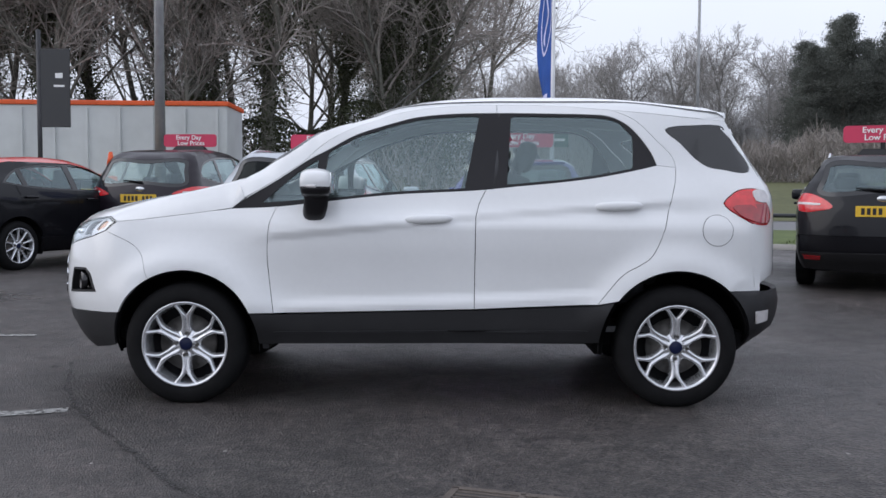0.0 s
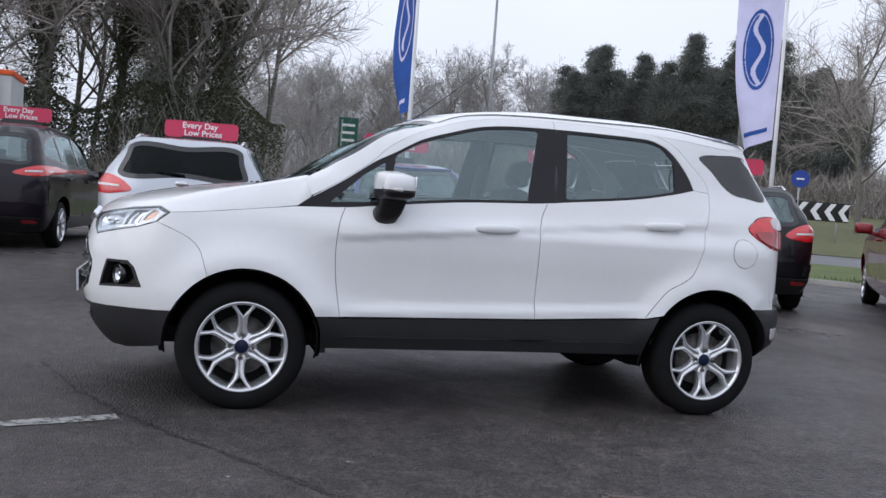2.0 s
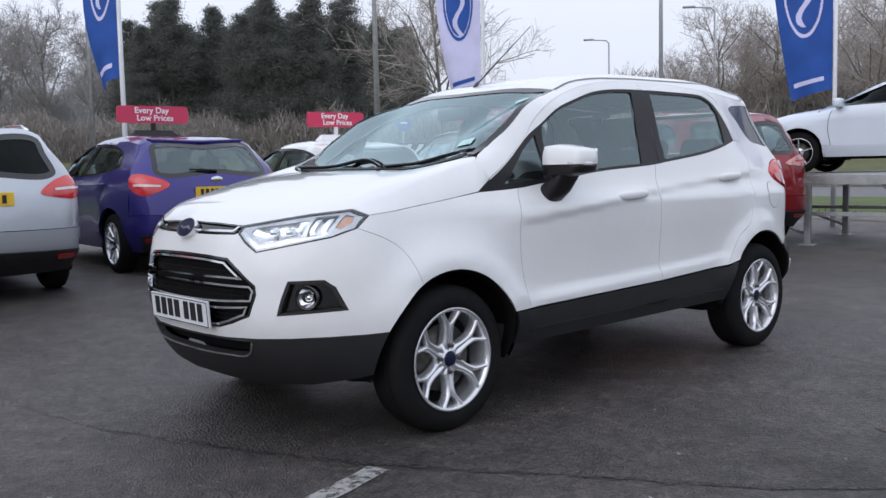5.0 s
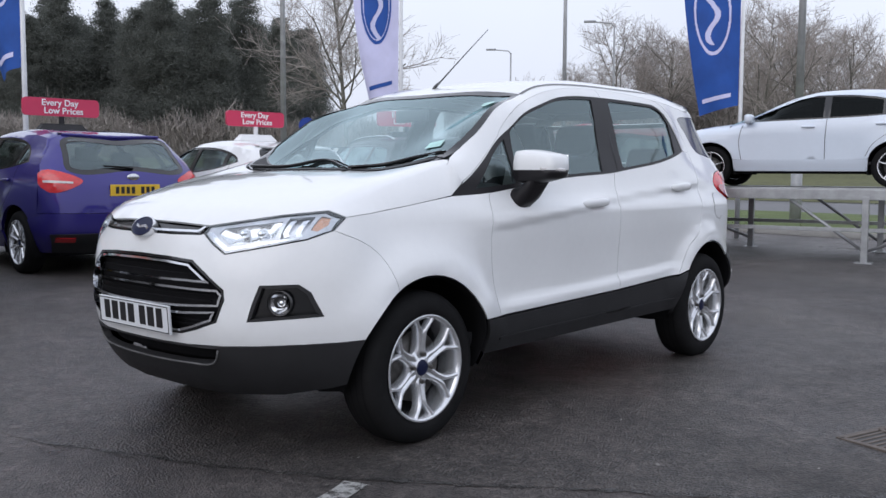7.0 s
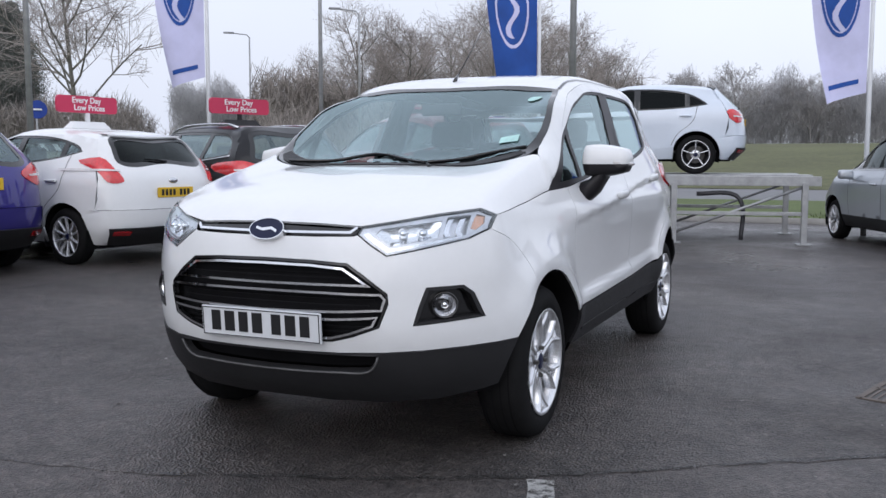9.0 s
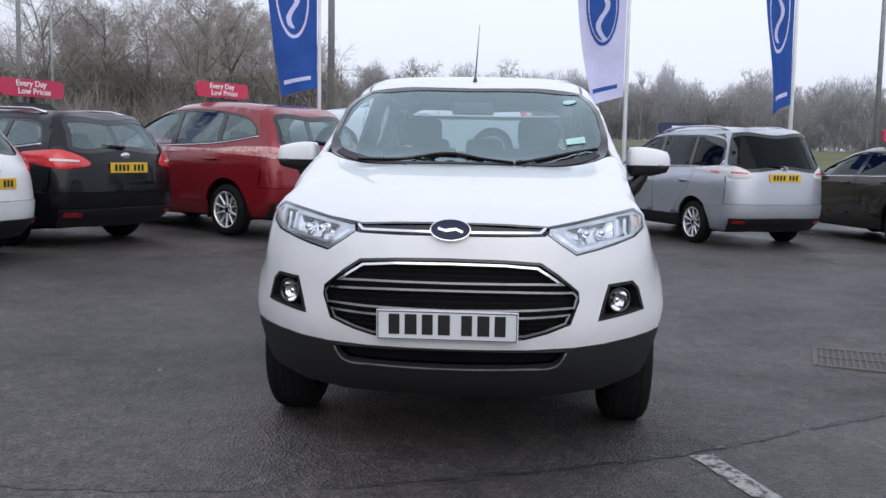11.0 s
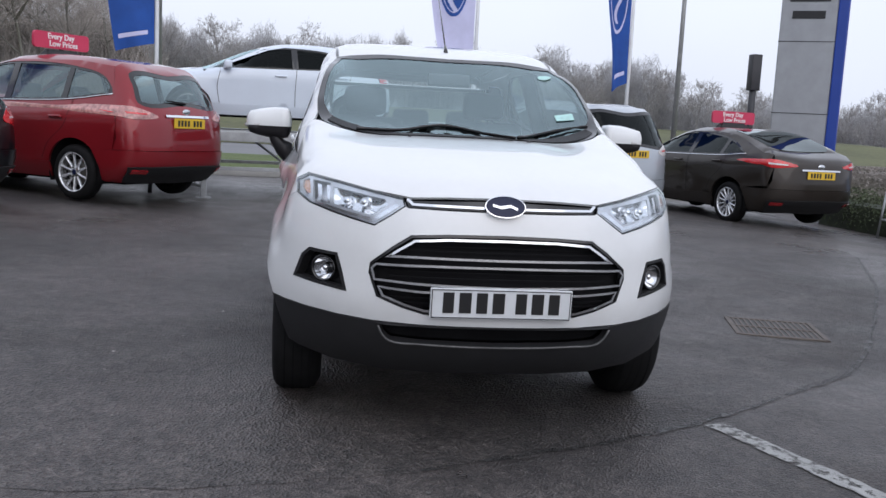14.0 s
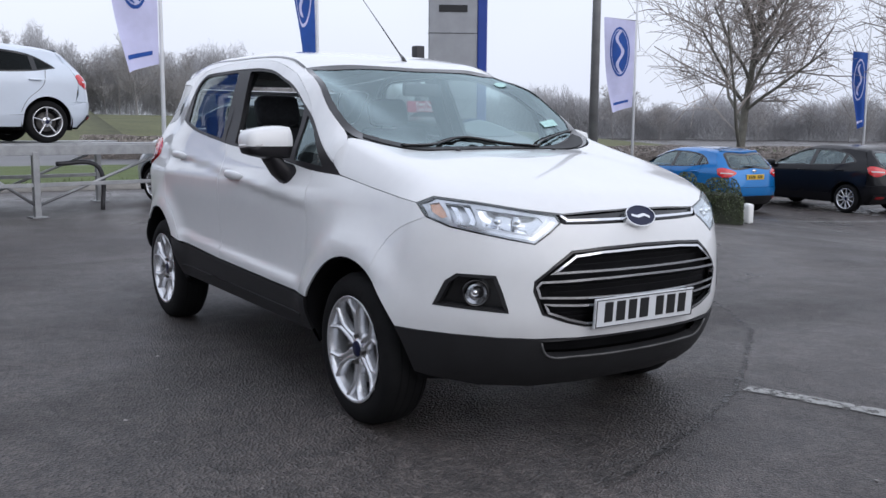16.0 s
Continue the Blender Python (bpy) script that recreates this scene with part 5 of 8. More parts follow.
def wet_tarmac(name, colour, stone_scale, relief, dry, wet, grit):
    m = mat(name, colour, 0.5, vary=0.42, scale=0.45, fine=0.0, bump=0.0)
    nt = m.node_tree
    b = nt.nodes["Principled BSDF"]
    co = nt.nodes.new("ShaderNodeTexCoord")

    def times(base, fac, low, high, lo_pos=0.0, hi_pos=1.0):
        cr = nt.nodes.new("ShaderNodeValToRGB")
        cr.color_ramp.elements[0].position, cr.color_ramp.elements[0].color = lo_pos, (low, low, low, 1)
        cr.color_ramp.elements[1].position, cr.color_ramp.elements[1].color = hi_pos, (high, high * 0.98, high * 0.96, 1)
        nt.links.new(fac, cr.inputs[0])
        mx = nt.nodes.new("ShaderNodeMix")
        mx.data_type, mx.blend_type = 'RGBA', 'MULTIPLY'
        mx.inputs["Factor"].default_value = 1.0
        nt.links.new(base, mx.inputs["A"])
        nt.links.new(cr.outputs[0], mx.inputs["B"])
        return mx.outputs["Result"]

    stone = nt.nodes.new("ShaderNodeTexVoronoi")
    stone.inputs["Scale"].default_value = stone_scale
    nt.links.new(co.outputs["Object"], stone.inputs["Vector"])
    base = times(b.inputs["Base Color"].links[0].from_socket, stone.outputs["Color"], 0.35, 1.85)
    clump = noise_node(nt, 26.0, 3, 0.6)
    base = times(base, clump.outputs["Fac"], 0.62, 1.38, 0.32, 0.68)
    blotch = noise_node(nt, 7.0, 4, 0.62)
    base = times(base, blotch.outputs["Fac"], 0.72, 1.28, 0.34, 0.66)
    # pale specks of grit
    speck = noise_node(nt, 55.0, 2, 0.5)
    sr = nt.nodes.new("ShaderNodeValToRGB")
    sr.color_ramp.elements[0].position, sr.color_ramp.elements[0].color = grit, (0, 0, 0, 1)
    sr.color_ramp.elements[1].position, sr.color_ramp.elements[1].color = grit + 0.04, (1, 1, 1, 1)
    nt.links.new(speck.outputs["Fac"], sr.inputs[0])
    m2 = nt.nodes.new("ShaderNodeMix")
    m2.data_type = 'RGBA'
    m2.inputs["B"].default_value = (0.12, 0.12, 0.115, 1)
    nt.links.new(sr.outputs[0], m2.inputs["Factor"])
    nt.links.new(base, m2.inputs["A"])
    nt.links.new(m2.outputs["Result"], b.inputs["Base Color"])
    # damp sheen in broad patches broken up by the grain
    damp = noise_node(nt, 0.5, 6, 0.66)
    mr = nt.nodes.new("ShaderNodeMapRange")
    mr.inputs["From Min"].default_value, mr.inputs["From Max"].default_value = 0.36, 0.66
    mr.inputs["To Min"].default_value, mr.inputs["To Max"].default_value = dry, wet
    nt.links.new(damp.outputs["Fac"], mr.inputs["Value"])
    nt.links.new(mr.outputs[0], b.inputs["Roughness"])
    bp = nt.nodes.new("ShaderNodeBump")
    bp.inputs["Strength"].default_value, bp.inputs["Distance"].default_value = relief, 0.010
    nt.links.new(stone.outputs["Distance"], bp.inputs["Height"])
    wave = nt.nodes.new("ShaderNodeBump")
    wave.inputs["Strength"].default_value, wave.inputs["Distance"].default_value = 0.35, 0.02
    nt.links.new(blotch.outputs["Fac"], wave.inputs["Height"])
    nt.links.new(bp.outputs[0], wave.inputs["Normal"])
    nt.links.new(wave.outputs[0], b.inputs["Normal"])
    return m


TARMAC = wet_tarmac("damp tarmac", (0.0570, 0.0522, 0.0515), 120, 0.75, 0.60, 0.22, 0.72)
COARSE = wet_tarmac("coarse dark tarmac", (0.0500, 0.0460, 0.0450), 90, 0.9, 0.66, 0.28, 0.71)
bm = bmesh.new()
xs = np.concatenate([[-3000, -300, -60, -30], np.arange(-14, 20.1, 0.25), [30, 60, 300, 3000]])
ys = np.concatenate([[-3000, -300, -60, -30], np.arange(-20, 16.1, 0.25), [30, 60, 300, 3000]])
grid = [[bm.verts.new((x, y, float(ground_z(x, y)))) for y in ys] for x in xs]
for i in range(len(xs) - 1):
    for j in range(len(ys) - 1):
        bm.faces.new((grid[i][j], grid[i + 1][j], grid[i + 1][j + 1], grid[i][j + 1]))
tagged(part("ground", bm, TARMAC), "dark damp tarmac of a car dealer's forecourt", "ground", kind="structure")


# ---- parked cars ----
PAINTS = {
    "silver": paint("silver metallic paint", (0.44, 0.47, 0.51), 0.5, 0.35),
    "purple": paint("deep violet blue metallic paint", (0.035, 0.028, 0.19), 0.35, 0.3),
    "white": WHITE,
    "icewhite": paint("cold white paint", (0.62, 0.68, 0.76)),
    "black": paint("black paint", (0.006, 0.006, 0.008), 0.0, 0.3, 0.45),
    "plum": paint("very dark plum paint", (0.011, 0.007, 0.012), 0.0, 0.3, 0.5),
    "red": paint("deep red metallic paint", (0.22, 0.012, 0.018), 0.3, 0.3),
    "bronze": paint("dark bronze metallic paint", (0.040, 0.033, 0.028), 0.4, 0.32, 0.7),
    "blue": paint("bright blue metallic paint", (0.008, 0.17, 0.48), 0.3, 0.3),
    "roofred": paint("bright red paint", (0.55, 0.03, 0.02), 0.0, 0.3),
}
SIGNRED = mat("red sign plastic", (0.56, 0.04, 0.10), 0.4, vary=0.04, scale=4)
SIGNNAVY = mat("navy sign plastic", (0.02, 0.025, 0.07), 0.4, vary=0.04, scale=4)
SIGNWHITE = mat("white sign lettering", (0.82, 0.82, 0.82), 0.5, vary=0.02)

HATCH = dict(front_x=-2.13, wb=(-1.28, 1.37), H=1.47,
             top=[(-2.25, 0.66), (-2.1, 0.76), (-1.9, 0.85), (-1.4, 0.96), (-1.0, 1.01), (-0.95, 1.03), (-0.05, 1.395), (0.3, 1.462), (0.7, 1.475), (1.2, 1.45), (1.65, 1.385), (1.95, 1.33)],
             rear=[(0.2, 1.95), (0.3, 2.05), (0.42, 2.17), (0.6, 2.19), (0.85, 2.16), (0.98, 2.12), (1.05, 2.07), (1.32, 1.80), (1.4, 1.74)],
             win=[(-0.92, 0.985), (0.35, 1.02), (1.2, 1.06), (1.55, 1.115), (1.50, 1.16), (1.25, 1.30), (0.9, 1.365), (0.4, 1.385), (0.1, 1.372), (-0.2, 1.29), (-0.55, 1.14)], pillar=0.42, rearpillar=1.22,
             screen=((0.62, 1.04), (0.56, 1.33)), lamp=[(0.50, 0.93), (0.62, 1.0), (0.80, 1.03), (0.84, 0.90), (0.78, 0.82), (0.60, 0.86)], plate=0.84, bump=0.62, wb_h=0.315)
ESTATE = dict(front_x=-2.2, wb=(-1.32, 1.33), H=1.5,
              top=[(-2.3, 0.66), (-2.15, 0.76), (-1.95, 0.86), (-1.45, 0.97), (-1.05, 1.02), (-1.0, 1.04), (-0.1, 1.40), (0.25, 1.47), (0.7, 1.49), (1.4, 1.48), (1.9, 1.44), (2.2, 1.40)],
              rear=[(0.2, 2.1), (0.3, 2.2), (0.42, 2.33), (0.6, 2.36), (0.88, 2.33), (1.0, 2.28), (1.05, 2.25), (1.36, 2.02), (1.44, 1.96)],
              win=[(-0.97, 0.99), (0.35, 1.02), (1.3, 1.05), (1.9, 1.11), (1.86, 1.17), (1.72, 1.33), (1.3, 1.385), (0.8, 1.40), (0.3, 1.40), (0.05, 1.385), (-0.25, 1.29), (-0.6, 1.14)], pillar=0.40, rearpillar=1.28,
              screen=((0.64, 1.06), (0.56, 1.36)), lamp=[(0.48, 0.90), (0.60, 1.0), (0.80, 1.04), (0.86, 0.96), (0.82, 0.86), (0.62, 0.86)], plate=0.86, bump=0.60, wb_h=0.32)
SMALL = dict(HATCH, H=1.53,
             top=[(-2.25, 0.70), (-2.1, 0.80), (-1.9, 0.89), (-1.4, 1.01), (-1.0, 1.06), (-0.95, 1.08), (-0.05, 1.455), (0.3, 1.522), (0.7, 1.535), (1.2, 1.50), (1.65, 1.43), (1.95, 1.38)],
             rear=[(0.2, 1.95), (0.3, 2.05), (0.42, 2.17), (0.6, 2.19), (0.85, 2.16), (0.98, 2.12), (1.05, 2.07), (1.36, 1.82), (1.46, 1.74)],
             win=[(-0.92, 1.04), (0.35, 1.10), (1.2, 1.18), (1.52, 1.25), (1.46, 1.30), (1.25, 1.37), (0.9, 1.425), (0.4, 1.445), (0.1, 1.432), (-0.2, 1.35), (-0.55, 1.20)],
             screen=((0.60, 1.13), (0.55, 1.39)), lamp=[(0.62, 0.93), (0.66, 1.06), (0.72, 1.19), (0.775, 1.16), (0.80, 1.04), (0.77, 0.92)], plate=0.80)
MPV = dict(front_x=-2.3, wb=(-1.42, 1.43), H=1.66,
           top=[(-2.4, 0.74), (-2.25, 0.86), (-2.05, 0.95), (-1.6, 1.06), (-1.25, 1.12), (-1.2, 1.14), (-0.15, 1.56), (0.2, 1.64), (0.7, 1.665), (1.3, 1.64), (1.8, 1.57), (2.15, 1.50)],
           rear=[(0.2, 2.1), (0.3, 2.2), (0.42, 2.35), (0.6, 2.38), (0.9, 2.36), (1.05, 2.31), (1.12, 2.27), (1.42, 2.05), (1.52, 1.97)],
           win=[(-1.15, 1.07), (0.3, 1.10), (1.3, 1.14), (1.9, 1.22), (1.86, 1.29), (1.7, 1.42), (1.3, 1.51), (0.8, 1.555), (0.3, 1.555), (0.0, 1.53), (-0.35, 1.41), (-0.75, 1.24)], pillar=0.32, rearpillar=1.22,
           screen=((0.64, 1.13), (0.57, 1.45)), lamp=[(0.46, 0.98), (0.60, 1.05), (0.80, 1.09), (0.88, 1.05), (0.82, 0.97), (0.62, 0.95)], plate=0.92, bump=0.60, wb_h=0.33)
GALAXY = dict(MPV, top=[(-2.4, 0.78), (-2.25, 0.90), (-2.05, 1.0), (-1.6, 1.10), (-1.25, 1.16), (-1.2, 1.18), (-0.2, 1.62), (0.2, 1.71), (0.7, 1.745), (1.3, 1.74), (1.8, 1.71), (2.2, 1.66)], H=1.74,
              rear=[(0.2, 2.15), (0.3, 2.25), (0.42, 2.40), (0.6, 2.43), (0.95, 2.41), (1.1, 2.38), (1.17, 2.35), (1.52, 2.17), (1.64, 2.10)],
              win=[(-1.15, 1.11), (0.3, 1.13), (1.3, 1.15), (1.92, 1.17), (1.98, 1.24), (1.92, 1.50), (1.7, 1.57), (0.8, 1.62), (0.3, 1.62), (0.0, 1.59), (-0.35, 1.46), (-0.75, 1.28)],
              screen=((0.73, 1.13), (0.655, 1.595)), lamp=[(0.50, 1.03), (0.60, 1.11), (0.76, 1.16), (0.82, 1.11), (0.78, 1.01), (0.60, 0.985)], plate=1.0, bump=0.62)
SALOON = dict(front_x=-2.3, wb=(-1.42, 1.43), H=1.47,
              top=[(-2.4, 0.66), (-2.25, 0.76), (-2.05, 0.85), (-1.5, 0.97), (-1.05, 1.02), (-1.0, 1.04), (-0.05, 1.40), (0.3, 1.455), (0.7, 1.46), (1.2, 1.40), (1.7, 1.25), (2.05, 1.12), (2.3, 1.06), (2.45, 1.03)],
              rear=[(0.2, 2.15), (0.3, 2.25), (0.42, 2.40), (0.6, 2.43), (0.85, 2.42), (1.0, 2.40), (1.06, 2.37), (1.3, 2.2)],
              win=[(-0.97, 0.985), (0.35, 1.01), (1.2, 1.03), (1.70, 1.075), (1.60, 1.13), (1.3, 1.26), (0.9, 1.345), (0.4, 1.375), (0.1, 1.365), (-0.2, 1.29), (-0.55, 1.14)], pillar=0.42, rearpillar=1.18,
              screen=None, lamp=[(0.42, 0.93), (0.60, 0.985), (0.80, 1.01), (0.86, 0.97), (0.80, 0.90), (0.60, 0.90)], plate=0.80, bump=0.58, wb_h=0.33)


def parked_car(name, spec, colour, label, rear, heading, scale=1.0, z=None, roof=None, lamp_mat=REDLENS, rails=False, glass=GLASS, tail_glass=GLASS, spokes=10, cladding=False, spoiler=False, chrome_bar=False, plate_lift=0.0, door5=True, tilt=0.0):
    top, wid = spec["top"], 0.90
    H = spec["H"]
    fx = spec["front_x"]
    b = Body(top=top, width=[(0.18, 0.76), (0.27, 0.85), (0.4, 0.885), (0.55, 0.893), (0.7, 0.90), (0.85, 0.905), (0.93, 0.898), (1.0, 0.875), (1.1, 0.835), (H - 0.2, 0.70), (H - 0.09, 0.645), (H - 0.03, 0.58), (H + 0.05, 0.45)],
             front=[(0.18, fx + 0.16), (0.3, fx + 0.06), (0.45, fx), (0.6, fx + 0.01), (0.72, fx + 0.06), (0.85, fx + 0.2)], rear=spec["rear"], fa=0.75, fp=3.2, ra=0.42, rp=3.6, bow=0.30, crown=0.05, k=0.07,
             axles=spec["wb"], hub=spec["wb_h"], flare=0.012, green=(-0.2, -1.0, 0.08), tailin=(1.0, 2.2, 0.07), belt=1.0,
             crease=lambda x, zz: 0.010 * step_up(-0.015, 0.015, zz - 0.88 - 0.03 * x) * np.exp(-np.clip(zz - 0.88 - 0.03 * x, 0, 1) / 0.07) * step_up(-1.3, -0.8, x))
    P = PAINTS[colour]
    R = PAINTS[roof] if roof else P
    h = radians(heading)
    hx, hy = math.cos(h), math.sin(h)
    rx = float(b.face([(0, spec["plate"])], True)[0][0])
    cx, cy = rear[0] + hx * rx * scale, rear[1] + hy * rx * scale
    if z is None:
        z = float(ground_z(cx, cy))
    car = empty(name, label=label, category="car")
    wx0, wx1 = spec["wb"]
    c0, c1, ar = (wx0, spec["wb_h"]), (wx1, spec["wb_h"]), 0.375
    sp = 0.09
    win = spec["win"]
    n_low = max(range(len(win)), key=lambda i: win[i][0])
    for s in (-1, 1):
        kind = "left" if s < 0 else "right"
        low = spline(win[:n_low + 1], 0.08)
        upr = spline(win[n_low:] + win[:1], 0.08)
        outline = np.concatenate([low, upr[1:-1]])
        hole = b.side(outline, s)
        # body side in one pressed piece with the window opening
        z_top = lambda x: np.interp(x, [q[0] for q in top], [q[1] for q in top])
        xr = min(spec["rear"], key=lambda q: abs(q[0] - H + 0.15))[1]
        xq = xr - 0.16
        up_x = np.array([xq, 1.3, 0.8, 0.3, 0.0, -0.3, -0.6, -1.0])
        up_x = up_x[up_x <= xq]
        edge = []
        for x in up_x:
            zt = float(z_top(x - 0.30 * 0.30))
            edge.append((x, min(zt - 0.055, H - 0.075)))
        edge[-1] = (-1.02, win[0][1] + 0.01)
        wing = [(-1.25, win[0][1] - 0.04), (-1.6, win[0][1] - 0.12), (fx + 0.42, 0.76)]
        arch0 = arc(*c0, ar, 150, 20, 14)
        arch1 = arc(*c1, ar, 160, 40, 14)
        rear_low = [(c1[0] + 0.55, 0.60), (xr + 0.02, 0.62), (xr + 0.07, 0.9), (xr + 0.0, 1.08)]
        rear_up = [(xq + 0.08, (1.1 + edge[0][1]) / 2), edge[0]]
        outer = np.concatenate([poly([(wx0 + ar * 0.94, 0.42), (0, 0.40), (wx1 - ar * 0.94, 0.42)], 0.12), arch1[1:], poly(rear_low + rear_up, 0.08), poly(edge, 0.08)[1:], poly(wing, 0.08), poly([(c0[0] - 0.46, 0.62), (c0[0] - ar * 0.87, 0.505)], 0.1), arch0[1:-1]])
        body = part("body_side", b.mesh(b.side(outer, s), kind, sp, 0.0, 0.03, [hole]), P, car)
        # panes and pillars
        pl, rp = spec["pillar"], spec["rearpillar"]
        lo = lambda x: float(np.interp(x, low[:, 0], low[:, 1]))
        ur = upr[::-1]
        hi = lambda x: float(np.interp(x, ur[:, 0], ur[:, 1]))
        holes = []
        for x0, x1 in ((-0.62, pl - 0.04), (pl + 0.05, rp - 0.03), (rp + 0.04, win[n_low][0] - 0.07)):
            if x1 - x0 < 0.12:
                continue
            xs_ = np.linspace(x0, x1, 8)
            a = [(x, lo(x) + 0.018) for x in xs_]
            c = [(x, max(hi(x) - 0.02, lo(x) + 0.03)) for x in xs_[::-1]]
            holes.append(b.side(np.array(a + c), s))
        part("window_trim", b.mesh(hole, kind, 0.1, -0.006, 0.02, holes, off=-0.006), GLOSSBLACK, car, "black window surround")
        for hl in holes:
            ob = part("side_glass", b.mesh(hl, kind, 0.15, -0.01, 0.0, off=-0.012), glass, car, "side window")
            ob.visible_shadow = False
        if rails or chrome_bar:
            bm = bmesh.new()
            tube(bm, b.side(outline[:len(low)], s) + np.array([0, 0.004 * s, -0.006]), 0.009, 6)
            part("window_chrome", bm, CHROME, car, "chrome window strip")
        # door joints and handles
        for pts in ([(-0.78, 0.98), (-0.84, 0.7), (-0.80, 0.42)], [(pl + 0.02, lo(pl)), (pl, 0.7), (pl, 0.42)], [(rp + 0.16, lo(rp + 0.16)), (rp + 0.10, 0.86), (rp - 0.16, 0.62), (rp - 0.24, 0.46)]):
            bm = bmesh.new()
            q = b.side(spline(pts, 0.06), s)
            a = [bm.verts.new(p + np.array([-0.004, 0.0035 * s, 0])) for p in q]
            c = [bm.verts.new(p + np.array([0.004, 0.0035 * s, 0])) for p in q]
            for i in range(len(a) - 1):
                bm.faces.new((a[i], a[i + 1], c[i + 1], c[i]))
            part("door_joint", bm, UNDERBODY, car)
        for x, zz in ((pl - 0.24, 0.905), (rp - 0.02, 0.935)):
            bm = bmesh.new()
            y = b.side([(x, zz)], s)[0][1]
            box(bm, x, y + 0.012 * s, zz, 0.19, 0.035, 0.03, 0.012, seg=2)
            part("door_handle", bm, P, car)
        # sill, liners
        sl = b.side(np.concatenate([poly([(wx0 + ar * 0.94, 0.415), (wx1 - ar * 0.94, 0.415)], 0.15), poly([(wx1 - ar * 0.97, 0.24), (wx0 + ar * 0.97, 0.24)], 0.15)]), s)
        part("sill", b.mesh(sl, kind, 0.12, 0.0, 0.02, off=0.002), BLACKPLASTIC if cladding else P, car)
        for c in (c0, c1):
            bm = bmesh.new()
            a = [(c[0] + (ar + 0.01) * math.cos(t), c[1] + (ar + 0.01) * math.sin(t)) for t in np.radians(np.linspace(-20, 200, 20))]
            r1 = [bm.verts.new((x, s * 0.86, zz)) for x, zz in a]
            r2 = [bm.verts.new((x, s * 0.45, zz)) for x, zz in a]
            m0 = bm.verts.new((c[0], s * 0.45, c[1]))
            for i in range(19):
                bm.faces.new((r1[i], r1[i + 1], r2[i + 1], r2[i]))
                bm.faces.new((r2[i], r2[i + 1], m0))
            part("wheel_arch_liner", bm, UNDERBODY, car)
        # mirror
        bm = bmesh.new()
        y = abs(b.side([(-0.72, 1.0)], s)[0][1])
        box(bm, -0.68, s * (y + 0.14), 1.04, 0.13, 0.22, 0.14, 0.05, seg=3)
        box(bm, -0.70, s * (y + 0.02), 0.985, 0.08, 0.12, 0.05, 0.015)
        part("door_mirror", bm, P, car)
    # upper skin
    side_edge = [(x, zz) for x, zz in edge]
    lft = b.side(poly(side_edge, 0.08), -1)
    top_part = lft
    full = np.concatenate([top_part, flipped(top_part)[::-1]])
    base = b.over(spline([(-1.0, -0.66), (-1.06, -0.4), (-1.08, 0), (-1.06, 0.4), (-1.0, 0.66)], 0.1))
    xa = -0.17 if spec in (HATCH, ESTATE, SALOON) else -0.28
    tops = b.over(spline([(xa + 0.06, -0.50), (xa - 0.02, -0.25), (xa - 0.04, 0), (xa - 0.02, 0.25), (xa + 0.06, 0.50)], 0.1))
    loop = np.concatenate([base, tops[::-1]])
    scr = loop
    roof_loop = full
    part("roof", b.mesh(roof_loop, "top", sp, 0.0, 0.0, [scr]), R, car)
    ob = part("windscreen", b.mesh(scr, "top", 0.12, 0.0, 0.0, off=-0.003), SCREENGLASS, car, "windscreen")
    ob.visible_shadow = False
    fl = b.side(poly([(-1.02, win[0][1] + 0.01), (-1.25, win[0][1] - 0.04), (-1.6, win[0][1] - 0.12), (fx + 0.42, 0.76)], 0.1), -1)
    fe = b.face(poly([(-0.6, 0.73), (0, 0.74), (0.6, 0.73)], 0.1))
    loop = np.concatenate([fl, fe, flipped(fl)[::-1]])
    part("bonnet", b.mesh(loop, "top", sp, 0.0, 0.0), P, car)
    fbl = b.side(np.concatenate([poly([(fx + 0.42, 0.76), (c0[0] - 0.46, 0.62)], 0.1), arc(*c0, ar, 150, 180, 5)]), -1)
    loop = np.concatenate([fe[::-1], fbl, b.face(poly([(-0.7, 0.25), (0, 0.22), (0.7, 0.25)], 0.1)), flipped(fbl)[::-1]])
    part("front_bumper", b.mesh(loop, "front", sp, 0.0, 0.02), P, car)
    gr = b.face(poly([(-0.42, 0.58), (0.42, 0.58), (0.34, 0.36), (-0.34, 0.36)], 0.08, True))
    part("grille", b.mesh(gr, "front", 0.1, 0.0, 0.01, off=0.004), GLOSSBLACK, car, "black grille")
    for s in (-1, 1):
        hl = b.face(poly([(0.44 * s, 0.63), (0.62 * s, 0.72), (0.80 * s, 0.74), (0.78 * s, 0.66), (0.58 * s, 0.60)], 0.06, True))
        part("head_lamp", b.mesh(hl, "front", 0.08, 0.0, 0.01, off=0.004), CLEARLAMP, car, "clear head lamp")
    # rear end
    bz = spec["bump"]
    zs = np.linspace(bz, H - 0.08, 9)
    rb = []
    for zz in np.linspace(bz, 1.08, 5):
        rb.append(b.side([(xr + (0.02 if zz < 0.7 else 0.07 if zz < 1.0 else 0.0), zz)], -1)[0])
    rb.append(b.side([rear_up[0]], -1)[0])
    rb.append(b.side([edge[0]], -1)[0])
    rb = poly(rb, 0.07)
    rx_top = [p for p in b.over(spline([(xq, -0.50), (xq + 0.09, -0.25), (xq + 0.11, 0), (xq + 0.09, 0.25), (xq, 0.50)], 0.1))]
    roof_back = poly([rb[-1], flipped(rb)[-1]], 0.1)
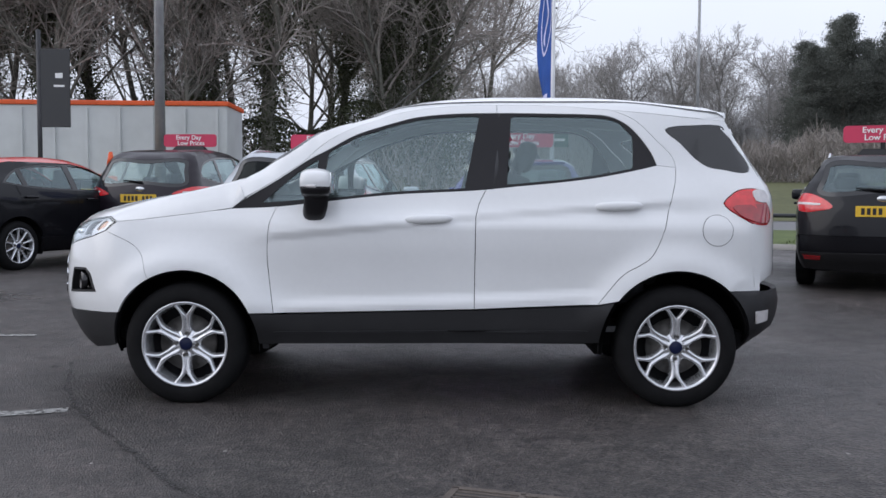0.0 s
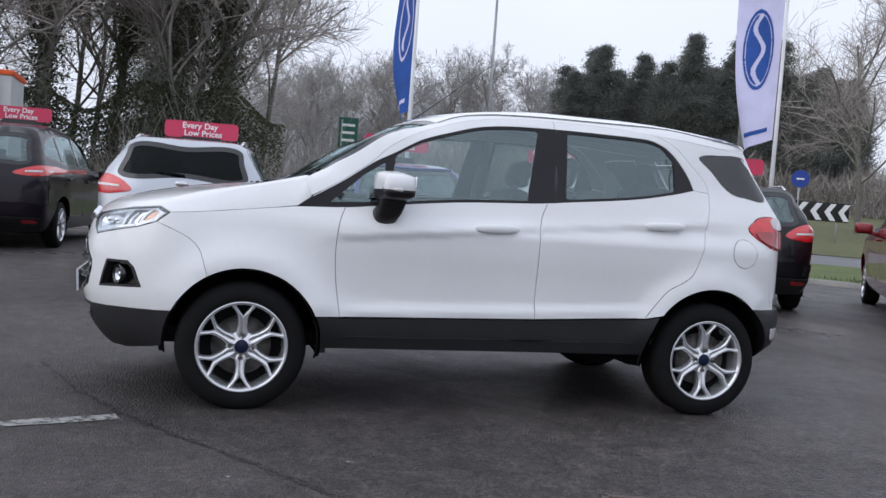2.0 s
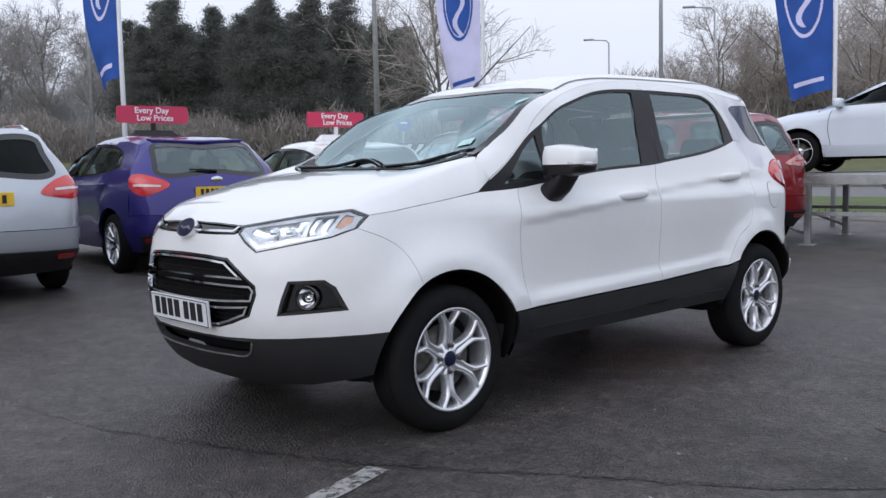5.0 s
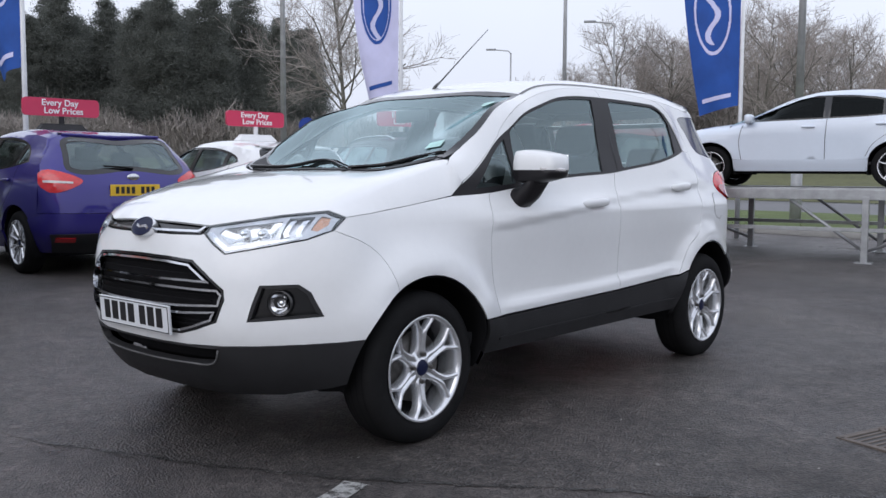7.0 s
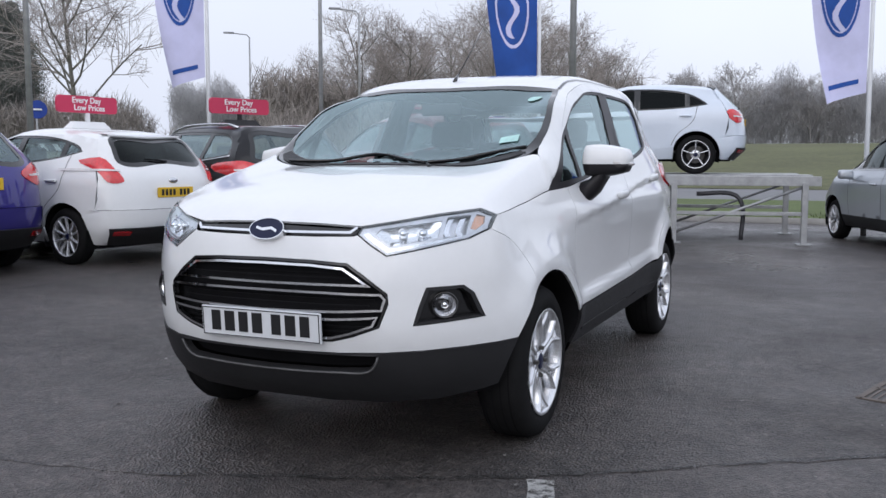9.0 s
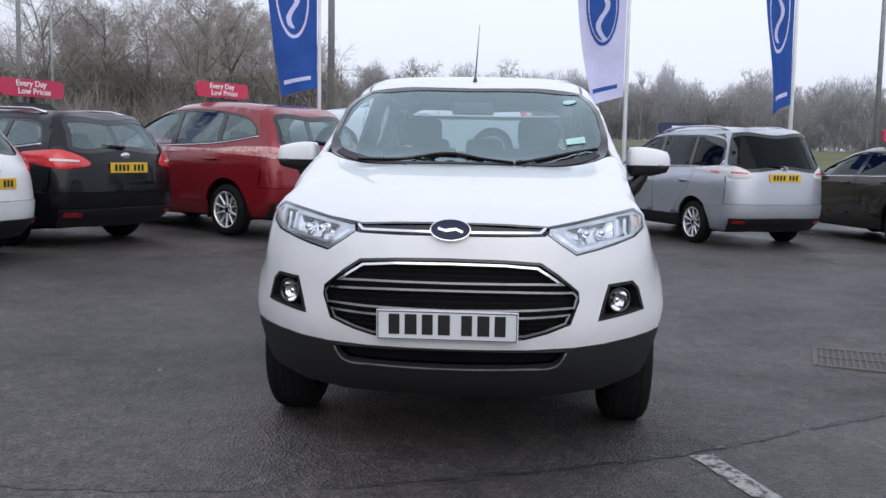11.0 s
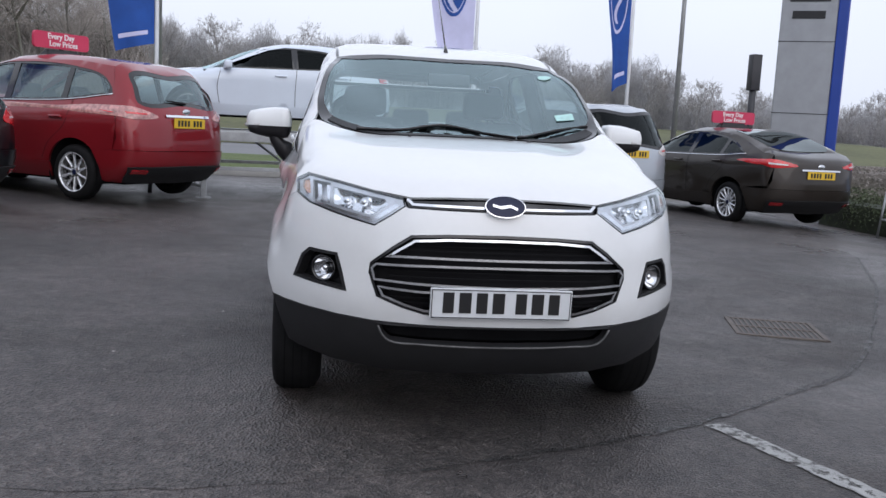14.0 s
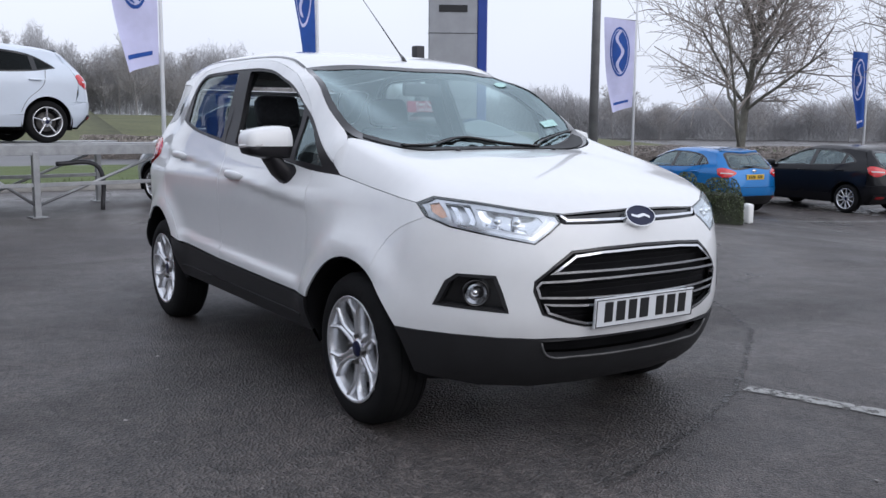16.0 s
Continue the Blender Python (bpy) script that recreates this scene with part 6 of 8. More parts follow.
    loop = np.concatenate([rb, b.settle(roof_back[1:-1]), flipped(rb)[::-1], b.cast("back", poly([(1.0, bz), (0, bz), (-1.0, bz)], 0.1))])
    holes = []
    if spec["screen"]:
        (y0, z0), (y1, z1) = spec["screen"]
        rg = b.face(spline([(-y0, z0), (0, z0 - 0.01), (y0, z0), (y1 + 0.03, (z0 + z1) / 2 + 0.03), (y1, z1), (0, z1 + 0.012), (-y1, z1), (-y1 - 0.03, (z0 + z1) / 2 + 0.03)], 0.06, True), True)
        holes = [rg]
    else:
        yy = 0.54
        rg = b.over(spline([(1.12, -yy), (1.10, 0), (1.12, yy), (1.5, yy + 0.05), (1.95, yy), (2.0, 0), (1.95, -yy), (1.5, -yy - 0.05)], 0.08, True))
        ob = part("rear_screen", b.mesh(rg, "top", 0.12, 0.0, 0.0, off=0.003), TINTGLASS, car, "sloping rear screen")
    tg = part("tailgate", b.mesh(loop, "back", 0.07, 0.001, 0.02, holes), P, car)
    if holes:
        bd = part("screen_border", b.mesh(rg, "back", 0.08, -0.004, 0.01, [b.face(inset(b.face(rg[:, 1:], True)[:, 1:], 0.045), True)], off=-0.002), GLOSSBLACK, tg, "black screen edge")
        ob = part("rear_screen", b.mesh(rg, "back", 0.1, 0.03, 0.0, off=-0.005), tail_glass, tg, "rear screen glass")
        ob.visible_shadow = False
        bm = bmesh.new()
        z0 = spec["screen"][0][1]
        q = b.face([(0.02, z0 + 0.012), (-0.12, z0 + 0.03), (-0.27, z0 + 0.04)], True) + [0.02, 0, 0]
        tube(bm, q, 0.014, 6, taper=0.008)
        part("rear_wiper", bm, UNDERBODY, tg, "black rear wiper")
    else:
        ob.parent = tg
    ul = np.concatenate([b.side(arc(*c1, ar, 40, -10, 7), -1), b.cast("back", poly([(-0.95, 0.24), (0, 0.22), (0.95, 0.24)], 0.1)), b.side(arc(*c1, ar, -10, 40, 7), 1), b.side([(c1[0] + 0.55, 0.60)], 1), b.cast("back", poly([(1.0, bz - 0.004), (0, bz - 0.004), (-1.0, bz - 0.004)], 0.1)), b.side([(c1[0] + 0.55, 0.60)], -1)])
    bp = part("rear_bumper", b.mesh(ul, "back", 0.07, 0.0, 0.02, off=0.012), P, car)
    blk = b.face(poly([(-0.78, 0.42), (0, 0.43), (0.78, 0.42), (0.72, 0.25), (0, 0.23), (-0.72, 0.25)], 0.08, True), True)
    part("bumper_insert", b.mesh(blk, "back", 0.06, 0.0, 0.02, off=0.030), BLACKPLASTIC, bp, "black lower bumper insert")
    for s in (-1, 1):
        lm = b.face(spline(np.array(spec["lamp"]) * [s, 1], 0.05, True), True)
        tl = part("tail_lamp", b.mesh(lm, "back", 0.05, 0.0, 0.02, off=0.006, bulge=0.012), lamp_mat, car, "red tail lamp" if lamp_mat is REDLENS else "clear tail lamp")
        ly = np.array(spec["lamp"])
        cy_, cz_ = ly.mean(0)
        band = b.face(poly([(s * (cy_ - 0.10), cz_ - 0.004), (s * (cy_ + 0.12), cz_ + 0.012), (s * (cy_ + 0.12), cz_ - 0.012), (s * (cy_ - 0.10), cz_ - 0.022)], 0.05, True), True)
        part("lamp_band", b.mesh(band, "back", 0.06, 0.0, 0.004, off=0.020), CLEARLAMP if lamp_mat is REDLENS else REDLENS, tl, "pale band")
        rf = b.face(poly([(s * 0.58, 0.40), (s * 0.74, 0.40), (s * 0.74, 0.365), (s * 0.58, 0.365)], 0.06, True), True)
        part("bumper_reflector", b.mesh(rf, "back", 0.08, 0.0, 0.01, off=0.038), DARKRED, bp, "red bumper reflector")
    pz = spec["plate"] + plate_lift
    px = float(b.face([(0, pz)], True)[0][0])
    bm = bmesh.new()
    box(bm, px + 0.012, 0, pz, 0.012, 0.52, 0.112, 0.004)
    pl_ = part("number_plate", bm, PLATEYELLOW, car, "yellow number plate with dark bars", False)
    for yy in (-0.19, -0.135, -0.08, -0.025, 0.075, 0.13, 0.185):
        bm = bmesh.new()
        box(bm, px + 0.019, yy, pz, 0.003, 0.034, 0.068)
        part("character_bar", bm, PLATEINK, pl_, smooth=False)
    bm = bmesh.new()
    q = b.face([(0, pz + 0.13)], True)[0]
    lathe(bm, [(0.0005, 0.012), (0.028, 0.010), (0.034, 0.004), (0.034, -0.004)], 20)
    bmesh.ops.transform(bm, matrix=Matrix.Translation((q[0] + 0.006, 0, q[2])) @ Matrix.Rotation(radians(-90), 4, 'Z') @ Matrix.Diagonal((1.9, 1, 1, 1)), verts=bm.verts)
    part("badge", bm, SATINCHROME, car, "oval badge")
    if chrome_bar:
        cb = b.face(poly([(-0.36, pz + 0.085), (0.36, pz + 0.085), (0.36, pz + 0.06), (-0.36, pz + 0.06)], 0.08, True), True)
        part("chrome_handle", b.mesh(cb, "back", 0.1, 0.0, 0.01, off=0.02), CHROME, car, "chrome tailgate strip")
    if rails:
        for s in (-1, 1):
            bm = bmesh.new()
            q = b.over([(x, 0.545 * s) for x in np.linspace(-0.1, xq - 0.15, 9)]) + [0, 0, 0.03]
            q[0, 2] -= 0.03
            q[-1, 2] -= 0.03
            tube(bm, q, 0.015, 8)
            part("roof_rail", bm, SATINCHROME, car, "silver roof rail")
    if spoiler:
        bm = bmesh.new()
        q = b.over(poly([(xq - 0.05, -0.52), (xq + 0.03, 0), (xq - 0.05, 0.52)], 0.08)) + [0.0, 0, 0.015]
        rows = [q + np.array([-0.14, 0, -0.016]), q + np.array([-0.02, 0, -0.004]), q + np.array([0.085, 0, -0.012]), q + np.array([0.075, 0, -0.038]), q + np.array([-0.02, 0, -0.055])]
        vs = [[bm.verts.new(p) for p in r] for r in rows]
        for a, c in zip(vs, vs[1:]):
            for i in range(len(a) - 1):
                bm.faces.new((a[i], a[i + 1], c[i + 1], c[i]))
        bmesh.ops.recalc_face_normals(bm, faces=bm.faces)
        part("roof_spoiler", bm, P, car)
    # underside and cabin
    bm = bmesh.new()
    box(bm, 0, 0, 0.27, wx1 - wx0 + 1.2, 1.35, 0.14, 0.03)
    part("floor_pan", bm, UNDERBODY, car, smooth=False)
    for y in (-0.37, 0.37):
        bm = bmesh.new()
        box(bm, 0.12, y, 0.86, 0.16, 0.46, 0.66, 0.06)
        box(bm, 0.20, y, 1.22, 0.10, 0.26, 0.18, 0.04)
        part("front_seat", bm, CLOTH, car, "dark seat")
    bm = bmesh.new()
    box(bm, 1.05, 0, 0.86, 0.18, 1.2, 0.56, 0.06)
    for y in (-0.38, 0.38):
        box(bm, 1.10, y, 1.16, 0.09, 0.25, 0.15, 0.04)
    part("rear_seat", bm, CLOTH, car, "dark rear seat")
    bm = bmesh.new()
    box(bm, -0.85, 0, 0.85, 0.4, 1.4, 0.22, 0.06)
    box(bm, 0.4, 0, 0.36, 2.6, 1.5, 0.04)
    part("dashboard", bm, CABIN, car)
    for x in spec["wb"]:
        for s in (-1, 1):
            wheel(car, x, 0.875 * s, s, 0.318, 0.222, spokes, 0.2, "plain")
    car.matrix_world = pose(cx, cy, z, tilt, 0, heading - 180) @ Matrix.Scale(scale, 4)
    return car, b, (cx, cy, z, heading, scale)


def letters(name, words, size, m, material, parent, depth=0.004, space=1.0):
    cu = bpy.data.curves.new(name, 'FONT')
    cu.body, cu.size, cu.align_x, cu.align_y, cu.extrude, cu.offset = words, size, 'CENTER', 'CENTER', depth, 0.0016
    cu.space_character = space
    ob = new(name, cu)
    me = bpy.data.meshes.new_from_object(ob.evaluated_get(bpy.context.evaluated_depsgraph_get()))
    bpy.data.objects.remove(ob)
    me.materials.append(material)
    ob = new(name, me)
    ob.parent = parent
    ob.matrix_parent_inverse = Matrix.Identity(4)
    ob.matrix_basis = m
    return ob


def roof_sign(car_info, b, x, material=SIGNRED, words=True, label="red roof sign with white lettering on a black base", w=0.86, lift=0.0, base=None):
    cx, cy, z, heading, scale = car_info
    zt = float(b.over([(x, 0)])[0][2])
    sg = empty("roof_sign", label=label, category="sign", group="roof signs")
    bm = bmesh.new()
    corner = [(sy * (w / 2 - 0.045) + 0.045 * math.cos(a), sz * 0.055 + 0.045 * math.sin(a)) for sy, sz, a0 in ((1, 1, 0), (-1, 1, 90), (-1, -1, 180), (1, -1, 270)) for a in np.radians(a0 + np.linspace(0, 90, 5))]
    prism(bm, corner, 0.035, Matrix.Translation((0.0175, 0, 0.175 + lift)) @ Matrix.Rotation(radians(90), 4, 'Z') @ Matrix.Rotation(radians(90), 4, 'X'))
    board = part("board", bm, material, sg, smooth=False)
    bm = bmesh.new()
    vs = box(bm, 0, 0, 0.045, 0.16, w * 0.66, 0.09, 0.01)
    for v in bm.verts:
        if v.co.z > 0.06:
            v.co.y *= 0.8
            v.co.x *= 0.5
    if lift:
        box(bm, 0, 0, 0.06 + lift / 2, 0.03, 0.05, lift + 0.05)
    part("base", bm, base or BLACKPLASTIC, sg, "white sign base" if base else "black sign base", False)
    face = Matrix.Translation((0.0175, 0, 0.175 + lift)) @ Matrix.Rotation(radians(90), 4, 'Z') @ Matrix.Rotation(radians(90), 4, 'X')
    if words:
        letters("lettering", "Every Day", 0.098, face @ Matrix.Translation((-0.02, 0.046, 0.002)), SIGNWHITE, sg, space=1.02)
        letters("lettering", "Low Prices", 0.098, face @ Matrix.Translation((0.02, -0.042, 0.002)), SIGNWHITE, sg, space=1.02)
    else:
        for yy, ww in ((0.03, 0.4), (-0.035, 0.26)):
            bm = bmesh.new()
            box(bm, 0, yy, 0, ww, 0.03, 0.006, 0, face)
            part("lettering_bar", bm, SIGNWHITE, sg, smooth=False)
    m = pose(cx, cy, z, 0, 0, heading - 180) @ Matrix.Scale(scale, 4) @ Matrix.Translation((x, 0, zt - 0.004))
    sg.matrix_world = m
    return sg


c, b, i = parked_car("estate_car", ESTATE, "silver", "silver estate car with dark rear glass and roof rails", (-1.66, 4.28), 85, rails=True, tail_glass=TINTGLASS, cladding=True)
roof_sign(i, b, 0.35)
c, b, i = parked_car("hatchback", HATCH, "purple", "violet blue metallic hatchback seen from behind", (0.92, 5.13), 86, spoiler=True)
roof_sign(i, b, 0.42, lift=0.10)
c, b, i = parked_car("hatchback", SMALL, "white", "white sports hatchback with a roof spoiler", (2.78, 4.50), 83, 0.91, spoiler=True, tail_glass=TINTGLASS)
roof_sign(i, b, 0.70, label="red roof sign with white lettering on a white base", lift=0.12, base=WHITE)
c, b, i = parked_car("estate_car", ESTATE, "black", "black estate car with silver roof rails", (4.55, 4.02), 66, 1.0, rails=True)
roof_sign(i, b, 0.78, lift=0.09)
c, b, i = parked_car("people_carrier", MPV, "red", "deep red people carrier with alloy wheels", (6.385, 2.153), 56.3, 1.035, chrome_bar=True, lamp_mat=CLEARRED)
roof_sign(i, b, 0.30, lift=0.03)
c, b, i = parked_car("people_carrier", GALAXY, "silver", "silver people carrier with dark tinted rear windows", (6.947, -3.711), 22.5, 0.91, glass=TINTGLASS, tail_glass=TINTGLASS, lamp_mat=CLEARLAMP, rails=True, cladding=True)
roof_sign(i, b, -0.33, SIGNNAVY, False, "navy roof sign with pale lettering")
c, b, i = parked_car("saloon_car", SALOON, "bronze", "dark bronze saloon car with chrome window strips", (7.1, -6.55), 14, 0.97, glass=TINTGLASS, chrome_bar=True, spokes=14)
roof_sign(i, b, 0.35)
c, b, i = parked_car("hatchback", HATCH, "blue", "bright blue hatchback parked in the far bays", (8.1, -13.7), -6, 0.95, spoiler=True)
c, b, i = parked_car("hatchback", HATCH, "black", "black hatchback parked in the far bays", (6.7, -16.9), -4, 1.0)
c, b, i = parked_car("people_carrier", MPV, "plum", "very dark plum people carrier", (-4.22, 7.36), 84, 1.0, chrome_bar=False)
roof_sign(i, b, 0.45)
c, b, i = parked_car("hatchback", HATCH, "black", "black hatchback with a red roof", (-6.5, 5.9), 66, 1.0, roof="roofred")
DECK = 0.95
c, b, RAMP_CAR = parked_car("hatchback", HATCH, "icewhite", "white hatchback standing on a steel display ramp", (9.27, -0.40), 101, 0.86, z=DECK, spoiler=True, spokes=5, glass=TINTGLASS)


# ---- surroundings ----
GRASS = mat("winter grass", (0.085, 0.115, 0.030), 0.9, vary=0.35, scale=0.8, fine=0.5, bump=0.8, bscale=35)
BANKGRASS = mat("rough bank grass", (0.10, 0.105, 0.045), 0.95, vary=0.35, scale=0.15, fine=0.5, bump=0.8, bscale=9)
ROADMAT = mat("grey road surface", (0.13, 0.13, 0.135), 0.6, vary=0.15, scale=0.3, fine=0.4)
KERB = mat("concrete kerb", (0.30, 0.29, 0.27), 0.85, vary=0.2, scale=3, fine=0.4, bump=0.3)
def worn_alpha(m, scale, lo, hi):
    """Paint worn through to the ground in specks and patches."""
    nt = m.node_tree
    a, c = noise_node(nt, scale, 5, 0.7), nt.nodes.new("ShaderNodeMapRange")
    c.inputs["From Min"].default_value, c.inputs["From Max"].default_value = lo, hi
    nt.links.new(a.outputs["Fac"], c.inputs["Value"])
    nt.links.new(c.outputs[0], nt.nodes["Principled BSDF"].inputs["Alpha"])
    return m


LINEPAINT = mat("worn white line paint", (0.30, 0.30, 0.29), 0.6, vary=0.35, scale=9, fine=0.6, bump=0.3, bscale=120)
STEEL = mat("galvanised steel", (0.34, 0.35, 0.36), 0.45, 0.6, vary=0.2, scale=6, fine=0.3)
DARKSTEEL = mat("dark painted steel", (0.05, 0.05, 0.055), 0.5, 0.4, vary=0.15)
POLEGREY = mat("grey lamp column", (0.33, 0.335, 0.34), 0.5, 0.3, vary=0.12, scale=4)
POLEWHITE = mat("white flag pole", (0.68, 0.69, 0.70), 0.35, vary=0.06)
def thin_leaf(m, share=0.45):
    """Leaves and needles pass part of the light on through themselves."""
    nt = m.node_tree
    b = nt.nodes["Principled BSDF"]
    src = b.inputs["Base Color"].links[0].from_socket
    tl = nt.nodes.new("ShaderNodeBsdfTranslucent")
    mx = nt.nodes.new("ShaderNodeMixShader")
    mx.inputs[0].default_value = share
    nt.links.new(src, tl.inputs["Color"])
    nt.links.new(b.outputs[0], mx.inputs[1])
    nt.links.new(tl.outputs[0], mx.inputs[2])
    nt.links.new(mx.outputs[0], nt.nodes["Material Output"].inputs["Surface"])
    return m


FLAGBLUE = mat("blue flag cloth", (0.015, 0.075, 0.33), 0.75, vary=0.12, scale=3, bump=0.1, bscale=300)
FLAGWHITE = mat("white flag cloth", (0.60, 0.60, 0.82), 0.8, vary=0.06, scale=3, bump=0.1, bscale=300)
# tree colours down to the ivy are lifted paler to stand in for haze
BARK = mat("grey brown bark", (0.17, 0.165, 0.142), 0.95, vary=0.3, scale=6, fine=0.4, bump=0.5, bscale=30)
TWIG = thin_leaf(mat("brown twigs", (0.37, 0.335, 0.31), 0.95, vary=0.2, scale=2, island=True), 0.35)
# distant twigs: a greyer copy of the colour, with haze painted in
HAZETWIG = thin_leaf(mat("haze-tinted grey brown twigs", (0.36, 0.345, 0.335), 0.95, vary=0.15, scale=2, island=True), 0.4)
CONIFER = thin_leaf(mat("haze-lifted dark conifer needles", (0.165, 0.175, 0.158), 0.95, vary=0.16, scale=0.3, spec=0.1, island=True))
IVY = thin_leaf(mat("ivy leaves", (0.105, 0.115, 0.075), 0.9, vary=0.3, scale=0.6, spec=0.15, island=True))
HEDGE = mat("brown hedge twigs", (0.29, 0.262, 0.24), 0.95, vary=0.2, scale=2, island=True)
SHRUB = mat("green shrub leaves", (0.060, 0.078, 0.034), 0.7, vary=0.45, scale=3, island=True)
ORANGE = mat("orange cone plastic", (0.70, 0.10, 0.02), 0.5, vary=0.1)
YELLOW = mat("yellow plastic", (0.65, 0.45, 0.03), 0.55, vary=0.1)
GREEN = mat("green sign", (0.01, 0.10, 0.06), 0.5, vary=0.05)
PYLON = mat("pale grey sign panel", (0.34, 0.35, 0.37), 0.4, 0.2, vary=0.06)
PYLONBLUE = mat("blue sign edge", (0.015, 0.05, 0.30), 0.4, vary=0.05)
LORRYWHITE = mat("white lorry panel", (0.55, 0.56, 0.57), 0.5, vary=0.1, scale=0.6)
GRATE = mat("rusty iron grate", (0.115, 0.096, 0.083), 0.65, 0.2, vary=0.4, scale=10, fine=0.5, bump=0.3)

EDGE = spline([(-60, 15), (-25, 14.5), (-8, 14), (2, 13.4), (6.6, 12), (10.2, 8.2), (12.6, 3), (12.9, -3), (12.6, -7.5), (15.5, -12), (20, -18), (30, -40), (40, -70)], 1.0)
cen = np.array([0.0, 0.0])
tang = np.gradient(EDGE, axis=0)
out = np.stack([-tang[:, 1], tang[:, 0]], 1)
out /= np.linalg.norm(out, axis=1)[:, None]
out *= np.sign((out * (EDGE - [-4, -2])).sum(1))[:, None]


def ring_sheet(name, offs, material, label, category):
    bm = bmesh.new()
    rows = []
    for d, dz in offs:
        p = EDGE + out * d
        rows.append([bm.verts.new((q[0], q[1], float(ground_z(*e)) + dz)) for q, e in zip(p, EDGE)])
    for a, c in zip(rows, rows[1:]):
        for i in range(len(a) - 1):
            bm.faces.new((a[i], a[i + 1], c[i + 1], c[i]))
    bmesh.ops.recalc_face_normals(bm, faces=bm.faces)
    if bm.faces[0].normal.z < 0:
        bmesh.ops.reverse_faces(bm, faces=bm.faces)
    return tagged(part(name, bm, material), label, category, kind="structure")


ring_sheet("kerb", [(0, -0.02), (0, 0.10), (0.12, 0.10)], KERB, "concrete kerb along the lawn", "kerb")
ring_sheet("lawn", [(0.12, 0.095), (0.5, 0.11), (4, 0.12), (8, 0.10)], GRASS, "green lawn beside the road", "lawn")
ring_sheet("road", [(8, 0.08), (12, 0.14), (18, 0.08)], ROADMAT, "grey public road", "road")
ring_sheet("grass_bank", [(18, 0.10), (20, 0.25), (30, 0.9), (45, 1.9), (70, 2.6), (110, 3.0), (300, 3.2)], BANKGRASS, "rough grass bank beyond the road", "bank")

# tufts that break the lawn's edge
bm = bmesh.new()
rng = np.random.RandomState(5)
k = rng.randint(20, len(EDGE) - 25, 5200)
for i in k:
    d = 0.12 + abs(rng.normal(0, 0.5))
    x, y = EDGE[i] + out[i] * d + tang[i] * rng.uniform(-0.5, 0.5)
    z = float(ground_z(*EDGE[i])) + 0.095
    a = rng.uniform(0, 6.28)
    hgt, w = rng.uniform(0.03, 0.10), rng.uniform(0.006, 0.016)
    lean = rng.normal(0, 0.03, 2)
    bm.faces.new([bm.verts.new((x - w * math.cos(a), y - w * math.sin(a), z)), bm.verts.new((x + w * math.cos(a), y + w * math.sin(a), z)), bm.verts.new((x + lean[0], y + lean[1], z + hgt))])
tagged(part("grass_tufts", bm, GRASS, smooth=False), "short green grass blades along the kerb", "grass", kind="stuff")

# low rail by the lawn
rail = empty("knee_rail", label="low dark metal rail along the lawn", category="rail")
ra = np.array([(3.0, 13.6), (7.4, 12.2)])
bm = bmesh.new()
tube(bm, [(q[0], q[1], 0.72) for q in ra], 0.04, 8)
part("top_rail", bm, DARKSTEEL, rail)
for t in np.linspace(0, 1, 4):
    bm = bmesh.new()
    q = ra[0] + (ra[1] - ra[0]) * t
    tube(bm, [(q[0], q[1], 0.1), (q[0], q[1], 0.72)], 0.04, 8)
    part("post", bm, DARKSTEEL, rail)


def strip(name, pts, w, material, label, lift=0.005, ragged=0.12, seed=1, worn=0.0, kind="structure", category="marking"):
    r = np.random.RandomState(seed)
    p = poly(np.array(pts, float), 0.06)
    t = np.gradient(p, axis=0)
    n = np.stack([-t[:, 1], t[:, 0]], 1) / np.linalg.norm(t, axis=1)[:, None]
    bm = bmesh.new()
    A, C = [], []
    for q, m in zip(p, n):
        a, c = q + m * w * (0.5 + r.uniform(-ragged, ragged) * 0.5), q - m * w * (0.5 + r.uniform(-ragged, ragged) * 0.5)
        A.append(bm.verts.new((*a, float(ground_z(*a)) + lift)))
        C.append(bm.verts.new((*c, float(ground_z(*c)) + lift)))
    for i in range(len(A) - 1):
        if worn and r.uniform() < worn:
            continue
        bm.faces.new((A[i], C[i], C[i + 1], A[i + 1]))
    bmesh.ops.delete(bm, geom=[v for v in bm.verts if not v.link_faces], context='VERTS')
    bm.normal_update()
    low = [fc for fc in bm.faces if fc.normal.z < 0]
    bmesh.ops.reverse_faces(bm, faces=low)
    return tagged(part(name, bm, material), label, category, kind=kind)


strip("bay_line", [(-1.80, -0.99), (-2.6, -1.25), (-5.2, -2.05)], 0.10, LINEPAINT, "worn white parking bay line", seed=1)
strip("bay_line", [(-3.02, 1.40), (-3.6, 1.36), (-6.0, 1.2)], 0.09, LINEPAINT, "worn white parking bay line", seed=2)
strip("bay_line", [(5.3, -8.2), (3.0, -7.93), (0.6, -7.6), (-1.5, -7.3)], 0.10, LINEPAINT, "white parking bay line", seed=3)
strip("bay_line", [(6.1, -11.05), (3.5, -10.98), (-1.0, -10.8)], 0.10, LINEPAINT, "white parking bay line", seed=4)
strip("bay_line", [(6.7, -12.3), (6.0, -15.1), (5.6, -17.5)], 0.10, LINEPAINT, "white parking bay line", seed=5)
worn_alpha(LINEPAINT, 22.0, 0.36, 0.52)
SEAM = mat("old tar seam", (0.040, 0.039, 0.038), 0.45, vary=0.25, scale=8, fine=0.4, bump=0.3)
worn_alpha(SEAM, 14.0, 0.42, 0.60)
